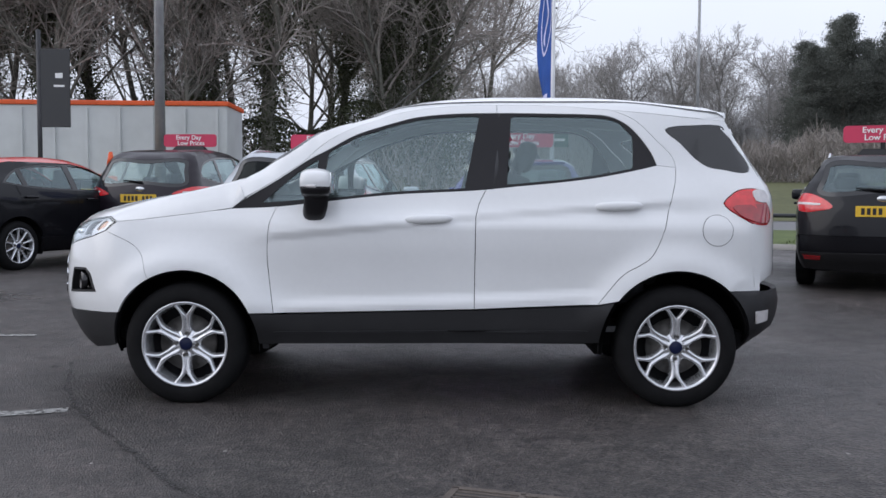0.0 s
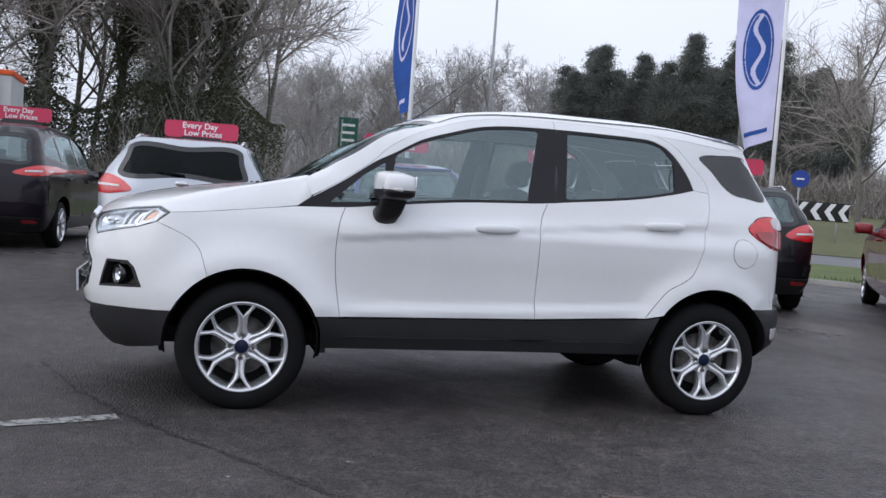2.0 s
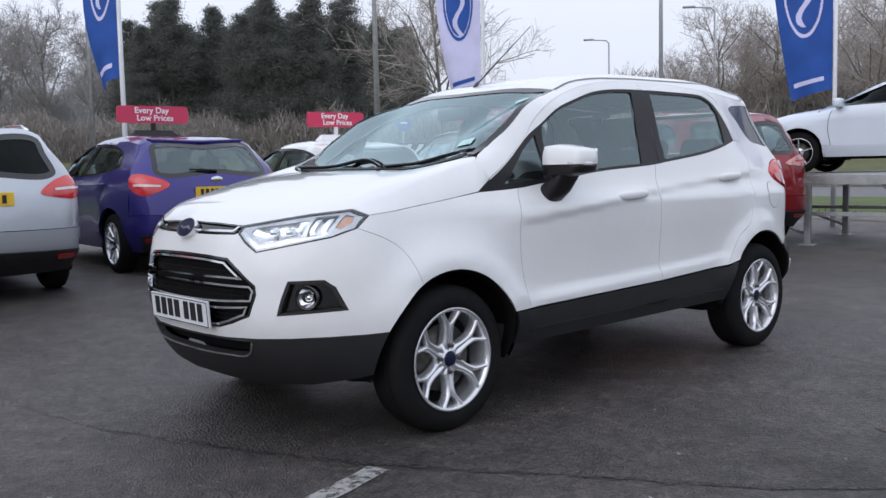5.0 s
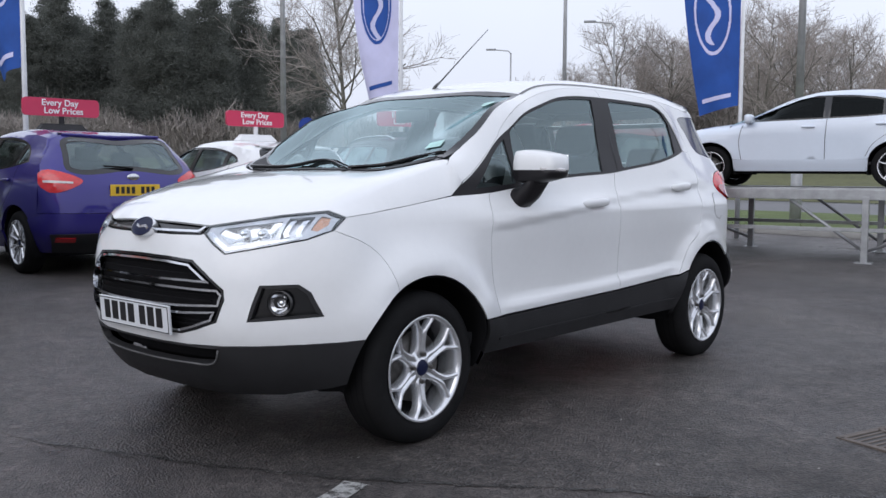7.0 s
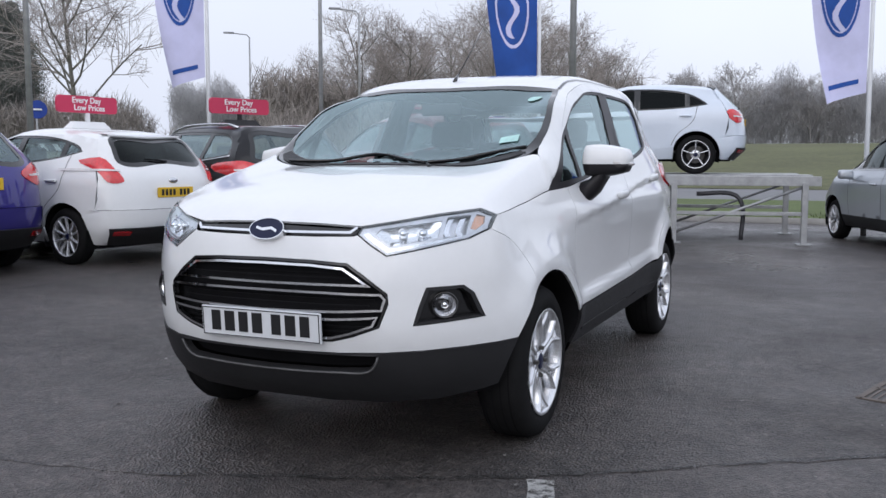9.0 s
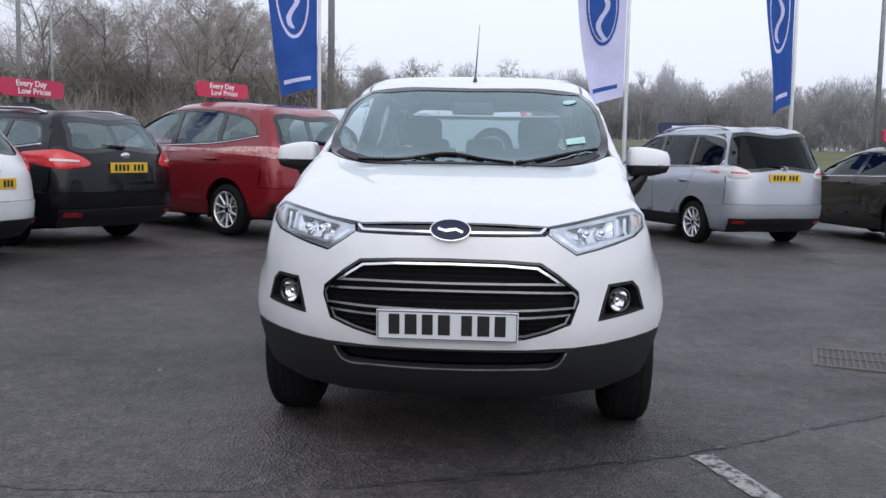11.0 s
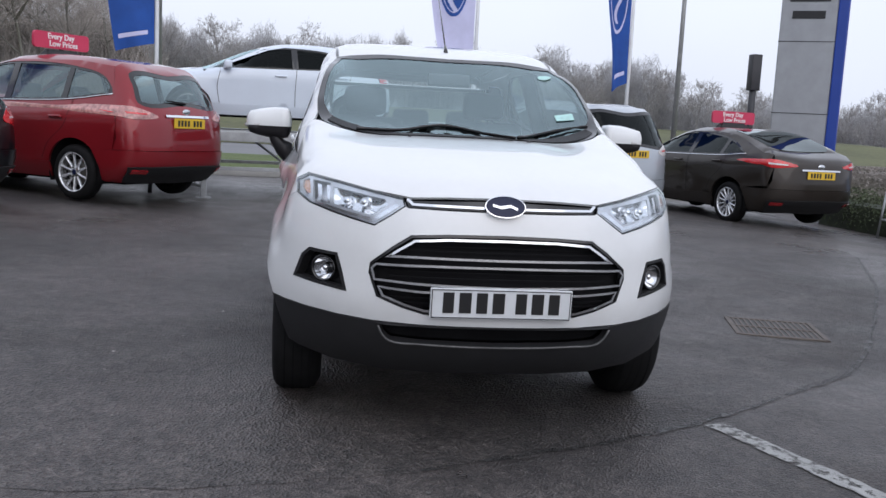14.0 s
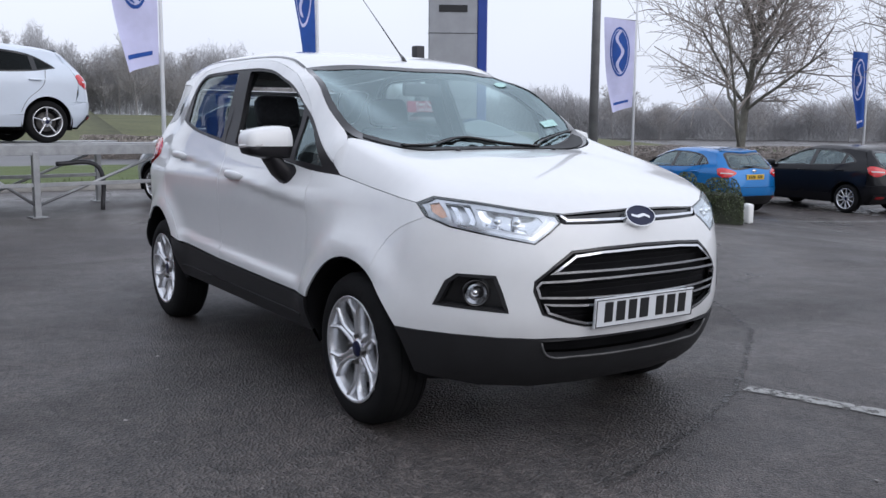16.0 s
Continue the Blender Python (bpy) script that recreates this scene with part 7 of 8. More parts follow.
SEAM_LINE = [(3.9, -5.2), (1.7, -4.0), (0.5, -3.2), (-0.35, -2.6), (-0.95, -2.1), (-1.5, -1.35), (-1.8, -0.9), (-2.05, -0.4), (-2.3, 0.3), (-2.45, 1.3), (-2.2, 2.6), (-1.5, 3.6), (0.0, 4.3), (3.0, 4.4)]
strip("tar_seam", SEAM_LINE[:9], 0.03, SEAM, "dark joint in the tarmac", 0.004, 0.7, 7, 0.0)
# coarser, darker surface on the hero's side of the joint
edge = spline(SEAM_LINE, 0.12)
rr = np.random.RandomState(12)
edge = np.asarray(edge)[:, :2] + rr.normal(0, 0.012, (len(edge), 2))
far_x, n_row = 3.9, 30
bm = bmesh.new()
rows_ = []
for x, y in edge:
    end = max(far_x, x + 0.05)
    rows_.append([bm.verts.new((x + (end - x) * k / n_row, y, float(ground_z(x + (end - x) * k / n_row, y)) + 0.0018)) for k in range(n_row + 1)])
for q, w in zip(rows_, rows_[1:]):
    for k in range(n_row):
        bm.faces.new((q[k], q[k + 1], w[k + 1], w[k]))
bm.normal_update()
bmesh.ops.reverse_faces(bm, faces=[fc for fc in bm.faces if fc.normal.z < 0])
tagged(part("tarmac_patch", bm, COARSE), "coarser dark tarmac laid round the parked car", "tarmac", kind="structure")

# drain
PITFLOOR = mat("dark floor below the grate", (0.035, 0.033, 0.032), 0.6, vary=0.3, scale=12, fine=0.4)
dr = empty("drain_grate", pose(0.30, -2.36, -0.047, 0, 0, -17) @ Matrix.Scale(0.78, 4), label="rusty iron drain grate in the tarmac", category="drain")
bm = bmesh.new()
gx0, gx1, gy0, gy1 = -0.34, 0.34, -0.345, 0.345
for cx, cy, sx, sy in ((0, gy0, 0.72, 0.04), (0, gy1, 0.72, 0.04), (gx0, 0, 0.04, 0.69), (gx1, 0, 0.04, 0.69), (0, 0, 0.03, 0.69)):
    box(bm, cx, cy, 0.004, sx, sy, 0.016, 0.003)
part("frame", bm, GRATE, dr, smooth=False)
for i in range(14):
    bm = bmesh.new()
    box(bm, 0, gy0 + 0.046 * (i + 1), 0.002, 0.66, 0.016, 0.014, 0.002)
    part("bar", bm, GRATE, dr, smooth=False)
bm = bmesh.new()
box(bm, 0, 0, -0.0005, 0.66, 0.66, 0.008)
part("pit", bm, PITFLOOR, dr, smooth=False)

# small litter on the tarmac: fallen leaves and stones
bm = bmesh.new()
for i in range(260):
    x, y = rng.uniform(-6, 6), rng.uniform(-5.5, 4)
    s = rng.uniform(0.004, 0.012)
    z = float(ground_z(x, y)) + 0.003
    a = rng.uniform(0, 6.28)
    vs = [bm.verts.new((x + s * math.cos(a + q) * rng.uniform(0.6, 1.3), y + s * math.sin(a + q), z + (0.004 if q == 0 else 0))) for q in (0, 1.57, 3.14, 4.71)]
    bm.faces.new(vs)
tagged(part("grit", bm, mat("pale grit", (0.22, 0.21, 0.20), 0.8, vary=0.4, scale=30, island=True), smooth=False), "scattered pale grit and leaf scraps", "grit", kind="stuff")


# ---- display ramp under the white hatchback ----
ramp_ = empty("display_ramp", label="grey steel display ramp on legs", category="ramp")
rc, rh = Vector((RAMP_CAR[0], RAMP_CAR[1])), radians(RAMP_CAR[3])
ru, rv = Vector((math.cos(rh), math.sin(rh))), Vector((-math.sin(rh), math.cos(rh)))


def rp(u, v, z):
    q = rc + ru * u + rv * v
    return (q.x, q.y, z)


rm = lambda u, v, z: pose(*rp(u, v, z), 0, 0, RAMP_CAR[3])
for v in (-0.70, 0.70):
    bm = bmesh.new()
    box(bm, 0, 0, 0, 5.4, 0.42, 0.05, 0.006, rm(0, v, DECK - 0.030))
    part("wheel_track", bm, STEEL, ramp_, "grey steel wheel track", False)
for v in (-0.98, 0.98):
    bm = bmesh.new()
    box(bm, 0, 0, 0, 5.6, 0.06, 0.13, 0.006, rm(0, v, DECK - 0.09))
    part("side_beam", bm, STEEL, ramp_, smooth=False)
    bm = bmesh.new()
    box(bm, 0, 0, 0, 5.2, 0.05, 0.05, 0.004, rm(0, v, 0.42))
    part("lower_beam", bm, STEEL, ramp_, smooth=False)
    us = (-2.6, -0.9, 0.9, 2.6)
    for u in us:
        bm = bmesh.new()
        box(bm, 0, 0, 0, 0.08, 0.08, DECK - 0.12, 0.006, rm(u, v, (DECK - 0.12) / 2 + 0.01))
        box(bm, 0, 0, 0, 0.2, 0.2, 0.015, 0, rm(u, v, 0.012))
        part("leg", bm, STEEL, ramp_, smooth=False)
    for u0, u1, z0, z1 in ((-2.6, -0.9, DECK - 0.16, 0.15), (0.9, 2.6, 0.15, DECK - 0.16), (-0.9, 0.0, 0.15, DECK - 0.16)):
        bm = bmesh.new()
        tube(bm, [rp(u0, v, z0), rp(u1, v, z1)], 0.022, 6)
        part("brace", bm, STEEL, ramp_)
for u in (-2.6, -0.9, 0.9, 2.6):
    bm = bmesh.new()
    tube(bm, [rp(u, -0.98, DECK - 0.12), rp(u, 0.98, DECK - 0.12)], 0.03, 6)
    part("cross_member", bm, STEEL, ramp_)
for u in (-1.8, 1.6):
    bm = bmesh.new()
    tube(bm, spline([rp(u, 0.9, 0.05), rp(u, 0.9, 0.55), rp(u + 0.08, 0.9, 0.66), rp(u + 0.6, 0.9, 0.68)], 0.08), 0.03, 8)
    part("support_tube", bm, DARKSTEEL, ramp_, "dark bent support tube")


# ---- flags, lamp columns and signs ----
def flag(x, y, low, height, width, cloth, blow, label, z0=0.0, pole_top=None, wave=0.08, seed=0):
    f_ = empty("flag", label=label, category="flag", group="flags")
    top = low + height
    bm = bmesh.new()
    tube(bm, [(x, y, z0), (x, y, top * 0.5), (x, y, (pole_top or top + 0.15))], 0.042, 10, taper=0.025)
    part("pole", bm, POLEWHITE, f_, "white flag pole")
    bl = radians(blow)
    dx, dy = math.cos(bl), math.sin(bl)
    bm = bmesh.new()
    tube(bm, [(x, y, top), (x + dx * width, y + dy * width, top + 0.05)], 0.012, 6)
    part("arm", bm, POLEWHITE, f_)
    nu, nv = 16, 36
    r = np.random.RandomState(seed)
    ph = r.uniform(0, 6, 4)

    def spot(u, v, off=0.0):
        # u from the pole outwards, v from the top down; the free lower corner swings in
        sag = 1 - 0.36 * v ** 1.5 * (0.4 + 0.6 * u)
        w = width * u * sag
        fold = wave * (0.25 + v) * u * math.sin(3.2 * u + 4.5 * v + ph[0]) + 0.35 * wave * math.sin(7 * u + 2 * v + ph[1]) * v
        px, py = x + dx * (w + 0.04), y + dy * (w + 0.04)
        return Vector((px - dy * (fold + off), py + dx * (fold + off), top + 0.05 * u - height * v - 0.22 * u * v))

    def sheet(test, off, name, material, parent, label_="", fine=2):
        bm = bmesh.new()
        vs = {}
        for i in range(nu * fine):
            for j in range(nv * fine):
                u0, v0 = (i + 0.5) / (nu * fine), (j + 0.5) / (nv * fine)
                if not test(u0, v0):
                    continue
                q = []
                for a, c in ((i, j), (i + 1, j), (i + 1, j + 1), (i, j + 1)):
                    if (a, c) not in vs:
                        vs[a, c] = bm.verts.new(spot(a / (nu * fine), c / (nv * fine), off))
                    q.append(vs[a, c])
                bm.faces.new(q)
        return part(name, bm, material, parent, label_)

    cl = sheet(lambda u, v: True, 0.0, "cloth", FLAGBLUE if cloth == "blue" else FLAGWHITE, f_, cloth + " flag cloth")
    ell = lambda a, b, u, v: ((u - 0.5) / a) ** 2 + ((v - 0.36) / b) ** 2
    ring = FLAGWHITE if cloth == "blue" else FLAGBLUE
    body = FLAGBLUE
    for o in (0.006, -0.006):
        sheet(lambda u, v: ell(0.34, 0.27, u, v) < 1 and ell(0.30, 0.245, u, v) >= 1, o, "emblem_ring", ring, cl, "plain oval emblem ring", 5)
        if cloth == "white":
            sheet(lambda u, v: ell(0.28, 0.235, u, v) < 1 and abs(u - 0.5 + 0.10 * math.sin(v * 22)) > 0.055, o, "emblem", body, cl, "plain blue oval", 5)
        else:
            sheet(lambda u, v: ell(0.26, 0.20, u, v) < 1 and abs(u - 0.5 + 0.10 * math.sin(v * 22)) < 0.055, o, "emblem", ring, cl, "plain pale emblem mark", 5)
        sheet(lambda u, v: 0.15 < u < 0.85 and 0.90 < v < 0.93, o, "lettering_bar", ring, cl, "plain bar of lettering")
    return f_


flag(1.72, 9.25, 2.50, 2.35, 0.90, "blue", 97, "blue flag with an oval emblem on a white pole", pole_top=5.0, seed=1, wave=0.12)
flag(7.3, 7.6, 2.45, 2.3, 0.85, "white", 115, "white flag with a blue oval emblem", pole_top=5.0, seed=2)
flag(10.9, 3.25, 2.25, 2.35, 0.95, "blue", 118, "blue flag with an oval emblem on a white pole", pole_top=5.1, seed=3)
flag(10.6, -2.05, 2.15, 2.35, 0.90, "white", 105, "white flag with a blue oval emblem", pole_top=5.0, seed=4)
flag(10.5, -4.75, 2.05, 2.35, 0.50, "blue", 100, "blue flag with an oval emblem on a white pole", pole_top=5.0, seed=5, wave=0.12)
flag(13.9, -15.9, 1.75, 2.3, 0.95, "white", 75, "white flag with a blue oval emblem beyond the hedge", -0.6, 4.8, seed=6)
flag(13.7, -26.4, 1.3, 2.4, 0.5, "blue", 60, "blue flag with an oval emblem in the distance", -0.6, 4.6, seed=7, wave=0.15)


def lamp_column(x, y, h, z0=0.0, r=0.08, arm=None, label="tall grey lamp column"):
    lc = empty("street_lamp", label=label, category="lamp post", group="lamp columns")
    bm = bmesh.new()
    tube(bm, [(x, y, z0), (x, y, z0 + 1.2)], r * 1.35, 12)
    tube(bm, [(x, y, z0 + 1.2), (x, y, z0 + h * 0.6), (x, y, z0 + h)], r, 12, taper=r * 0.6)
    part("column", bm, POLEGREY, lc)
    if arm is not None:
        a = radians(arm)
        e = (x + 1.2 * math.cos(a), y + 1.2 * math.sin(a), z0 + h + 0.22)
        bm = bmesh.new()
        tube(bm, [(x, y, z0 + h - 0.05), (x + 0.15 * math.cos(a), y + 0.15 * math.sin(a), z0 + h + 0.12), e], r * 0.45, 8)
        part("arm", bm, POLEGREY, lc)
        bm = bmesh.new()
        box(bm, 0, 0, 0, 0.6, 0.22, 0.1, 0.03, pose(*e, 0, 0, arm))
        part("lantern", bm, PYLON, lc)
    return lc


lamp_column(-5.1, 11.2, 9.0, 0.08, 0.10)
lamp_column(13.5, 18.4, 10.0, 0.1, 0.09)
lamp_column(26.0, 17.0, 11.0, 0.1, 0.09)
lamp_column(15.2, 3.9, 9.5, 0.1, 0.085)
lamp_column(25.0, -11.5, 10.0, -0.3, 0.09)
lamp_column(8.0, -9.0, 9.0, -0.3, 0.085)
lamp_column(36.5, 21.2, 8.0, 0.4, 0.07, 125, "distant street lamp with a short arm")
lamp_column(41.6, 31.5, 8.0, 0.4, 0.07, 125, "distant street lamp with a short arm")
lamp_column(58.0, 20.0, 8.5, 0.5, 0.07, 125, "distant street lamp with a short arm")
lamp_column(9.5, 30.0, 9.0, 0.3, 0.08, 10, "street lamp with a long arm by the wood")

# sign pylon
py = empty("sign_pylon", label="tall grey sign pylon with a blue edge", category="sign")
pm = pose(13.5, -9.65, -0.4, 0, 0, 148 - 90)
bm = bmesh.new()
box(bm, 0, 0, 3.4, 1.12, 0.30, 6.8, 0.03, pm)
part("panel", bm, PYLON, py, "pale grey sign panel", False)
bm = bmesh.new()
box(bm, -0.67, 0, 3.45, 0.22, 0.36, 6.9, 0.03, pm)
part("blue_edge", bm, PYLONBLUE, py, "blue edge panel", False)
for zz, ww in ((4.6, 0.8), (4.25, 0.65)):
    bm = bmesh.new()
    box(bm, 0.0, 0.155, zz, ww, 0.01, 0.16, 0, pm)
    box(bm, 0.0, -0.155, zz, ww, 0.01, 0.16, 0, pm)
    part("lettering_bar", bm, PLATEINK, py, "dark bar of lettering", False)
for zz in (2.2, 3.7, 5.2):
    bm = bmesh.new()
    box(bm, 0.0, 0, zz, 1.132, 0.312, 0.015, 0, pm)
    part("panel_joint", bm, DARKSTEEL, py, smooth=False)
bm = bmesh.new()
tube(bm, [(12.2, -7.9, -0.2), (12.2, -7.9, 2.8)], 0.07, 8)
bx = box(bm, 12.2, -7.9, 2.5, 0.2, 0.2, 0.7, 0.02)
tagged(part("post", bm, DARKSTEEL), "short dark post with a box on top", "post")

# traffic signs
for x, y, z, r_, mt, lb in ((22.48, 28.0, 3.12, 0.36, PYLONBLUE, "round blue traffic sign on a post"),):
    sg = empty("traffic_sign", label=lb, category="sign")
    bm = bmesh.new()
    tube(bm, [(x, y, 0.1), (x, y, z + 0.2)], 0.04, 8)
    part("post", bm, POLEGREY, sg)
    bm = bmesh.new()
    bmesh.ops.create_cone(bm, cap_ends=True, segments=28, radius1=r_, radius2=r_, depth=0.03, matrix=look((x, y - 0.06, z), (-4, -3, 1.2)))
    part("face", bm, mt, sg, smooth=False)
    bm = bmesh.new()
    box(bm, 0, 0, 0, 0.3, 0.07, 0.012, 0, look((x - 0.03, y - 0.10, z), (-4, -3, 1.2)))
    part("arrow_bar", bm, SIGNWHITE, sg, smooth=False)
cb = empty("chevron_board", label="black and white chevron board beside the roundabout", category="sign")
bm = bmesh.new()
box(bm, 23.55, 28.0, 1.85, 2.9, 0.05, 0.80, 0.01)
part("board", bm, GLOSSBLACK, cb, smooth=False)
for k in range(4):
    x0 = 22.42 + 0.68 * k
    bm = bmesh.new()
    prism(bm, [(x0, 1.85), (x0 + 0.30, 2.20), (x0 + 0.58, 2.20), (x0 + 0.28, 1.85), (x0 + 0.58, 1.50), (x0 + 0.30, 1.50)], 0.012, Matrix.Translation((0, 27.972, 0)) @ Matrix.Rotation(radians(90), 4, 'X'))
    part("chevron", bm, SIGNWHITE, cb, smooth=False)
for x0 in (22.6, 24.5):
    bm = bmesh.new()
    tube(bm, [(x0, 28.06, float(ground_z(x0, 28.06))), (x0, 28.06, 2.2)], 0.04, 8)
    part("post", bm, POLEGREY, cb)
gs = empty("road_sign", label="green road sign on two posts", category="sign")
bm = bmesh.new()
box(bm, 0, 0, 0, 0.9, 0.05, 1.4, 0.02, pose(5.2, 38, 4.0, 0, 0, -8))
part("board", bm, GREEN, gs, smooth=False)
for dx in (-0.3, 0.3):
    bm = bmesh.new()
    tube(bm, [(5.2 + dx, 38.05, 0.6), (5.2 + dx, 38.05, 4.6)], 0.05, 8)
    part("post", bm, POLEGREY, gs)
for zz in (0.35, 0.0, -0.35):
    bm = bmesh.new()
    box(bm, 0, -0.03, zz, 0.6, 0.01, 0.12, 0, pose(5.2, 38, 4.0, 0, 0, -8))
    part("lettering_bar", bm, SIGNWHITE, gs, smooth=False)

# banner, grit bin and cone behind the parked cars
bn = empty("banner_post", label="black banner on a post at the edge of the wood", category="sign")
bm = bmesh.new()
tube(bm, [(-9.9, 17.2, 0.1), (-9.9, 17.2, 5.0)], 0.06, 8)
part("post", bm, DARKSTEEL, bn)
bm = bmesh.new()
box(bm, -9.5, 17.2, 3.6, 0.72, 0.04, 1.9, 0.01)
part("banner", bm, GLOSSBLACK, bn, smooth=False)
bm = bmesh.new()
box(bm, -9.4, 17.17, 3.9, 0.18, 0.01, 0.12)
box(bm, -9.4, 17.17, 3.65, 0.26, 0.01, 0.05)
part("lettering_bar", bm, SIGNWHITE, bn, smooth=False)
gb = empty("grit_bin", label="yellow grit bin at the edge of the lot", category="bin")
bm = bmesh.new()
vs = box(bm, -5.75, 10.6, 0.56, 0.9, 0.6, 0.96, 0.06, seg=2)
part("body", bm, YELLOW, gb)
bm = bmesh.new()
box(bm, -5.75, 10.6, 1.09, 0.98, 0.68, 0.10, 0.04, seg=2)
part("lid", bm, YELLOW, gb)
cn = empty("traffic_cone", label="orange and white traffic cone on the bin", category="cone")
bm = bmesh.new()
box(bm, -5.78, 10.6, 1.155, 0.36, 0.36, 0.03, 0.01)
part("base", bm, ORANGE, cn, smooth=False)
for z0, z1, r0, r1, mt in ((1.17, 1.36, 0.13, 0.10, ORANGE), (1.36, 1.54, 0.10, 0.07, SIGNWHITE), (1.54, 1.78, 0.07, 0.03, ORANGE)):
    bm = bmesh.new()
    bmesh.ops.create_cone(bm, cap_ends=True, segments=24, radius1=r0, radius2=r1, depth=z1 - z0, matrix=Matrix.Translation((-5.78, 10.6, (z0 + z1) / 2)))
    part("cone_band", bm, mt, cn)

# lorry on the road
lo_ = empty("lorry", label="white tipper lorry with an orange top rail on the road", category="lorry")
lm = pose(-6.5, 23.2, 0.2, 0, 0, 2)
bm = bmesh.new()
vs = box(bm, -4.6, 0, 2.35, 9.2, 2.4, 2.2, 0.05, lm)
part("tipper_body", bm, LORRYWHITE, lo_, smooth=False)
for i in range(10):
    bm = bmesh.new()
    box(bm, -0.3 - i * 0.95, -1.23, 2.3, 0.09, 0.07, 2.1, 0.01, lm)
    part("rib", bm, LORRYWHITE, lo_, smooth=False)
bm = bmesh.new()
box(bm, -4.6, 0, 3.50, 9.3, 2.5, 0.14, 0.03, lm)
part("top_rail", bm, ORANGE, lo_, "orange top rail", False)
bm = bmesh.new()
box(bm, -4.6, 0, 1.05, 9.2, 1.0, 0.35, 0.03, lm)
part("chassis", bm, UNDERBODY, lo_, smooth=False)
bm = bmesh.new()
box(bm, -11.3, 0, 2.2, 2.1, 2.4, 2.9, 0.15, lm, 3)
part("cab", bm, LORRYWHITE, lo_)
for u in (-1.0, -2.3, -3.6, -8.5, -11.4):
    for v in (-1.1, 1.1):
        bm = bmesh.new()
        lathe(bm, [(0.25, -0.02), (0.40, 0.0), (0.5, -0.05), (0.5, -0.25), (0.4, -0.3)], 24)
        bmesh.ops.transform(bm, matrix=lm @ Matrix.Translation((u, v + 0.15, 0.48)), verts=bm.verts)
        part("wheel", bm, RUBBER, lo_)


# ---- trees and hedges ----
def branch_tree(seed, height, spread=0.55, counts=(10, 7, 6, 6), clear=0.25, trunk=None):
    """A bare tree: lists of bars (points, radii) for trunk and limbs, and for the twigs."""
    r = np.random.RandomState(seed)
    limbs, fine = [], []

    def grow(p, d, length, rad, level):
        pts = [p]
        n = (6, 4, 3, 2, 1)[min(level, 4)]
        for i in range(n):
            d = d + r.normal(0, 0.11 if level else 0.05, 3) + np.array([0, 0, 0.05])
            d = d / np.linalg.norm(d)
            pts.append(pts[-1] + d * length / n)
        (limbs if level < 2 else fine).append((pts, rad, rad * (0.35 if level == 0 else 0.5)))
        if level >= len(counts):
            return
        for k in range(counts[level]):
            t = r.uniform(clear if level == 0 else 0.15, 1.0)
            i = min(int(t * n), n - 1)
            q = pts[i] + (pts[i + 1] - pts[i]) * (t * n - i)
            side = r.normal(0, 1, 3)
            side -= side @ d * d
            side /= np.linalg.norm(side)
            nd = d * (1 - spread) + side * spread * r.uniform(0.7, 1.3) + np.array([0, 0, 0.18])
            nd /= np.linalg.norm(nd)
            size = (0.62 - 0.34 * t) if level == 0 else r.uniform(0.42, 0.66)
            grow(q, nd, length * size * r.uniform(0.85, 1.15), rad * (0.42 if level == 0 else 0.5), level + 1)

    grow(np.zeros(3), np.array([r.normal(0, 0.04), r.normal(0, 0.04), 1.0]), height * 0.86, trunk or height * 0.013, 0)
    return limbs, fine


def twig_mesh(bars, thin):
    """Twigs as slim two-sided blades, each with a bend where it has one."""
    V, F = [], []
    for n, (pts, r0, r1) in enumerate(bars):
        pts = np.array(pts)
        d = pts[-1] - pts[0]
        a = np.cross(d, [math.sin(n * 1.7), math.cos(n * 2.3), 0.3])
        a /= np.linalg.norm(a) + 1e-9
        base = len(V)
        k = len(pts)
        for i, p in enumerate(pts):
            w = max(r0 + (r1 - r0) * i / (k - 1), thin)
            V += [p - a * w, p + a * w]
        F += [(base + 2 * i, base + 2 * i + 1, base + 2 * i + 3, base + 2 * i + 2) for i in range(k - 1)]
    return V, F


def bars_mesh(bars, sides):
    """Many tapered bars in one mesh."""
    V, F = [], []
    for pts, r0, r1 in bars:
        pts = np.array(pts)
        n = len(pts)
        base = len(V)
        d = np.gradient(pts, axis=0)
        d /= np.linalg.norm(d, axis=1)[:, None] + 1e-9
        a = np.cross(d, [0.31, 0.17, 0.93])
        a /= np.linalg.norm(a, axis=1)[:, None] + 1e-9
        b2 = np.cross(d, a)
        for i in range(n):
            rr = r0 + (r1 - r0) * i / (n - 1)
            for k in range(sides):
                t = 2 * math.pi * k / sides
                V.append(pts[i] + rr * (math.cos(t) * a[i] + math.sin(t) * b2[i]))
        for i in range(n - 1):
            for k in range(sides):
                F.append((base + i * sides + k, base + i * sides + (k + 1) % sides, base + (i + 1) * sides + (k + 1) % sides, base + (i + 1) * sides + k))
    return V, F


def mesh_of(name, V, F, material, parent=None, label="", smooth=False):
    me = bpy.data.meshes.new(name)
    me.from_pydata([tuple(v) for v in V], [], F)
    me.materials.append(material)
    if smooth:
        me.polygons.foreach_set("use_smooth", [True] * len(me.polygons))
    ob = new(name, me)
    ob.parent = parent
    return tagged(ob, label)


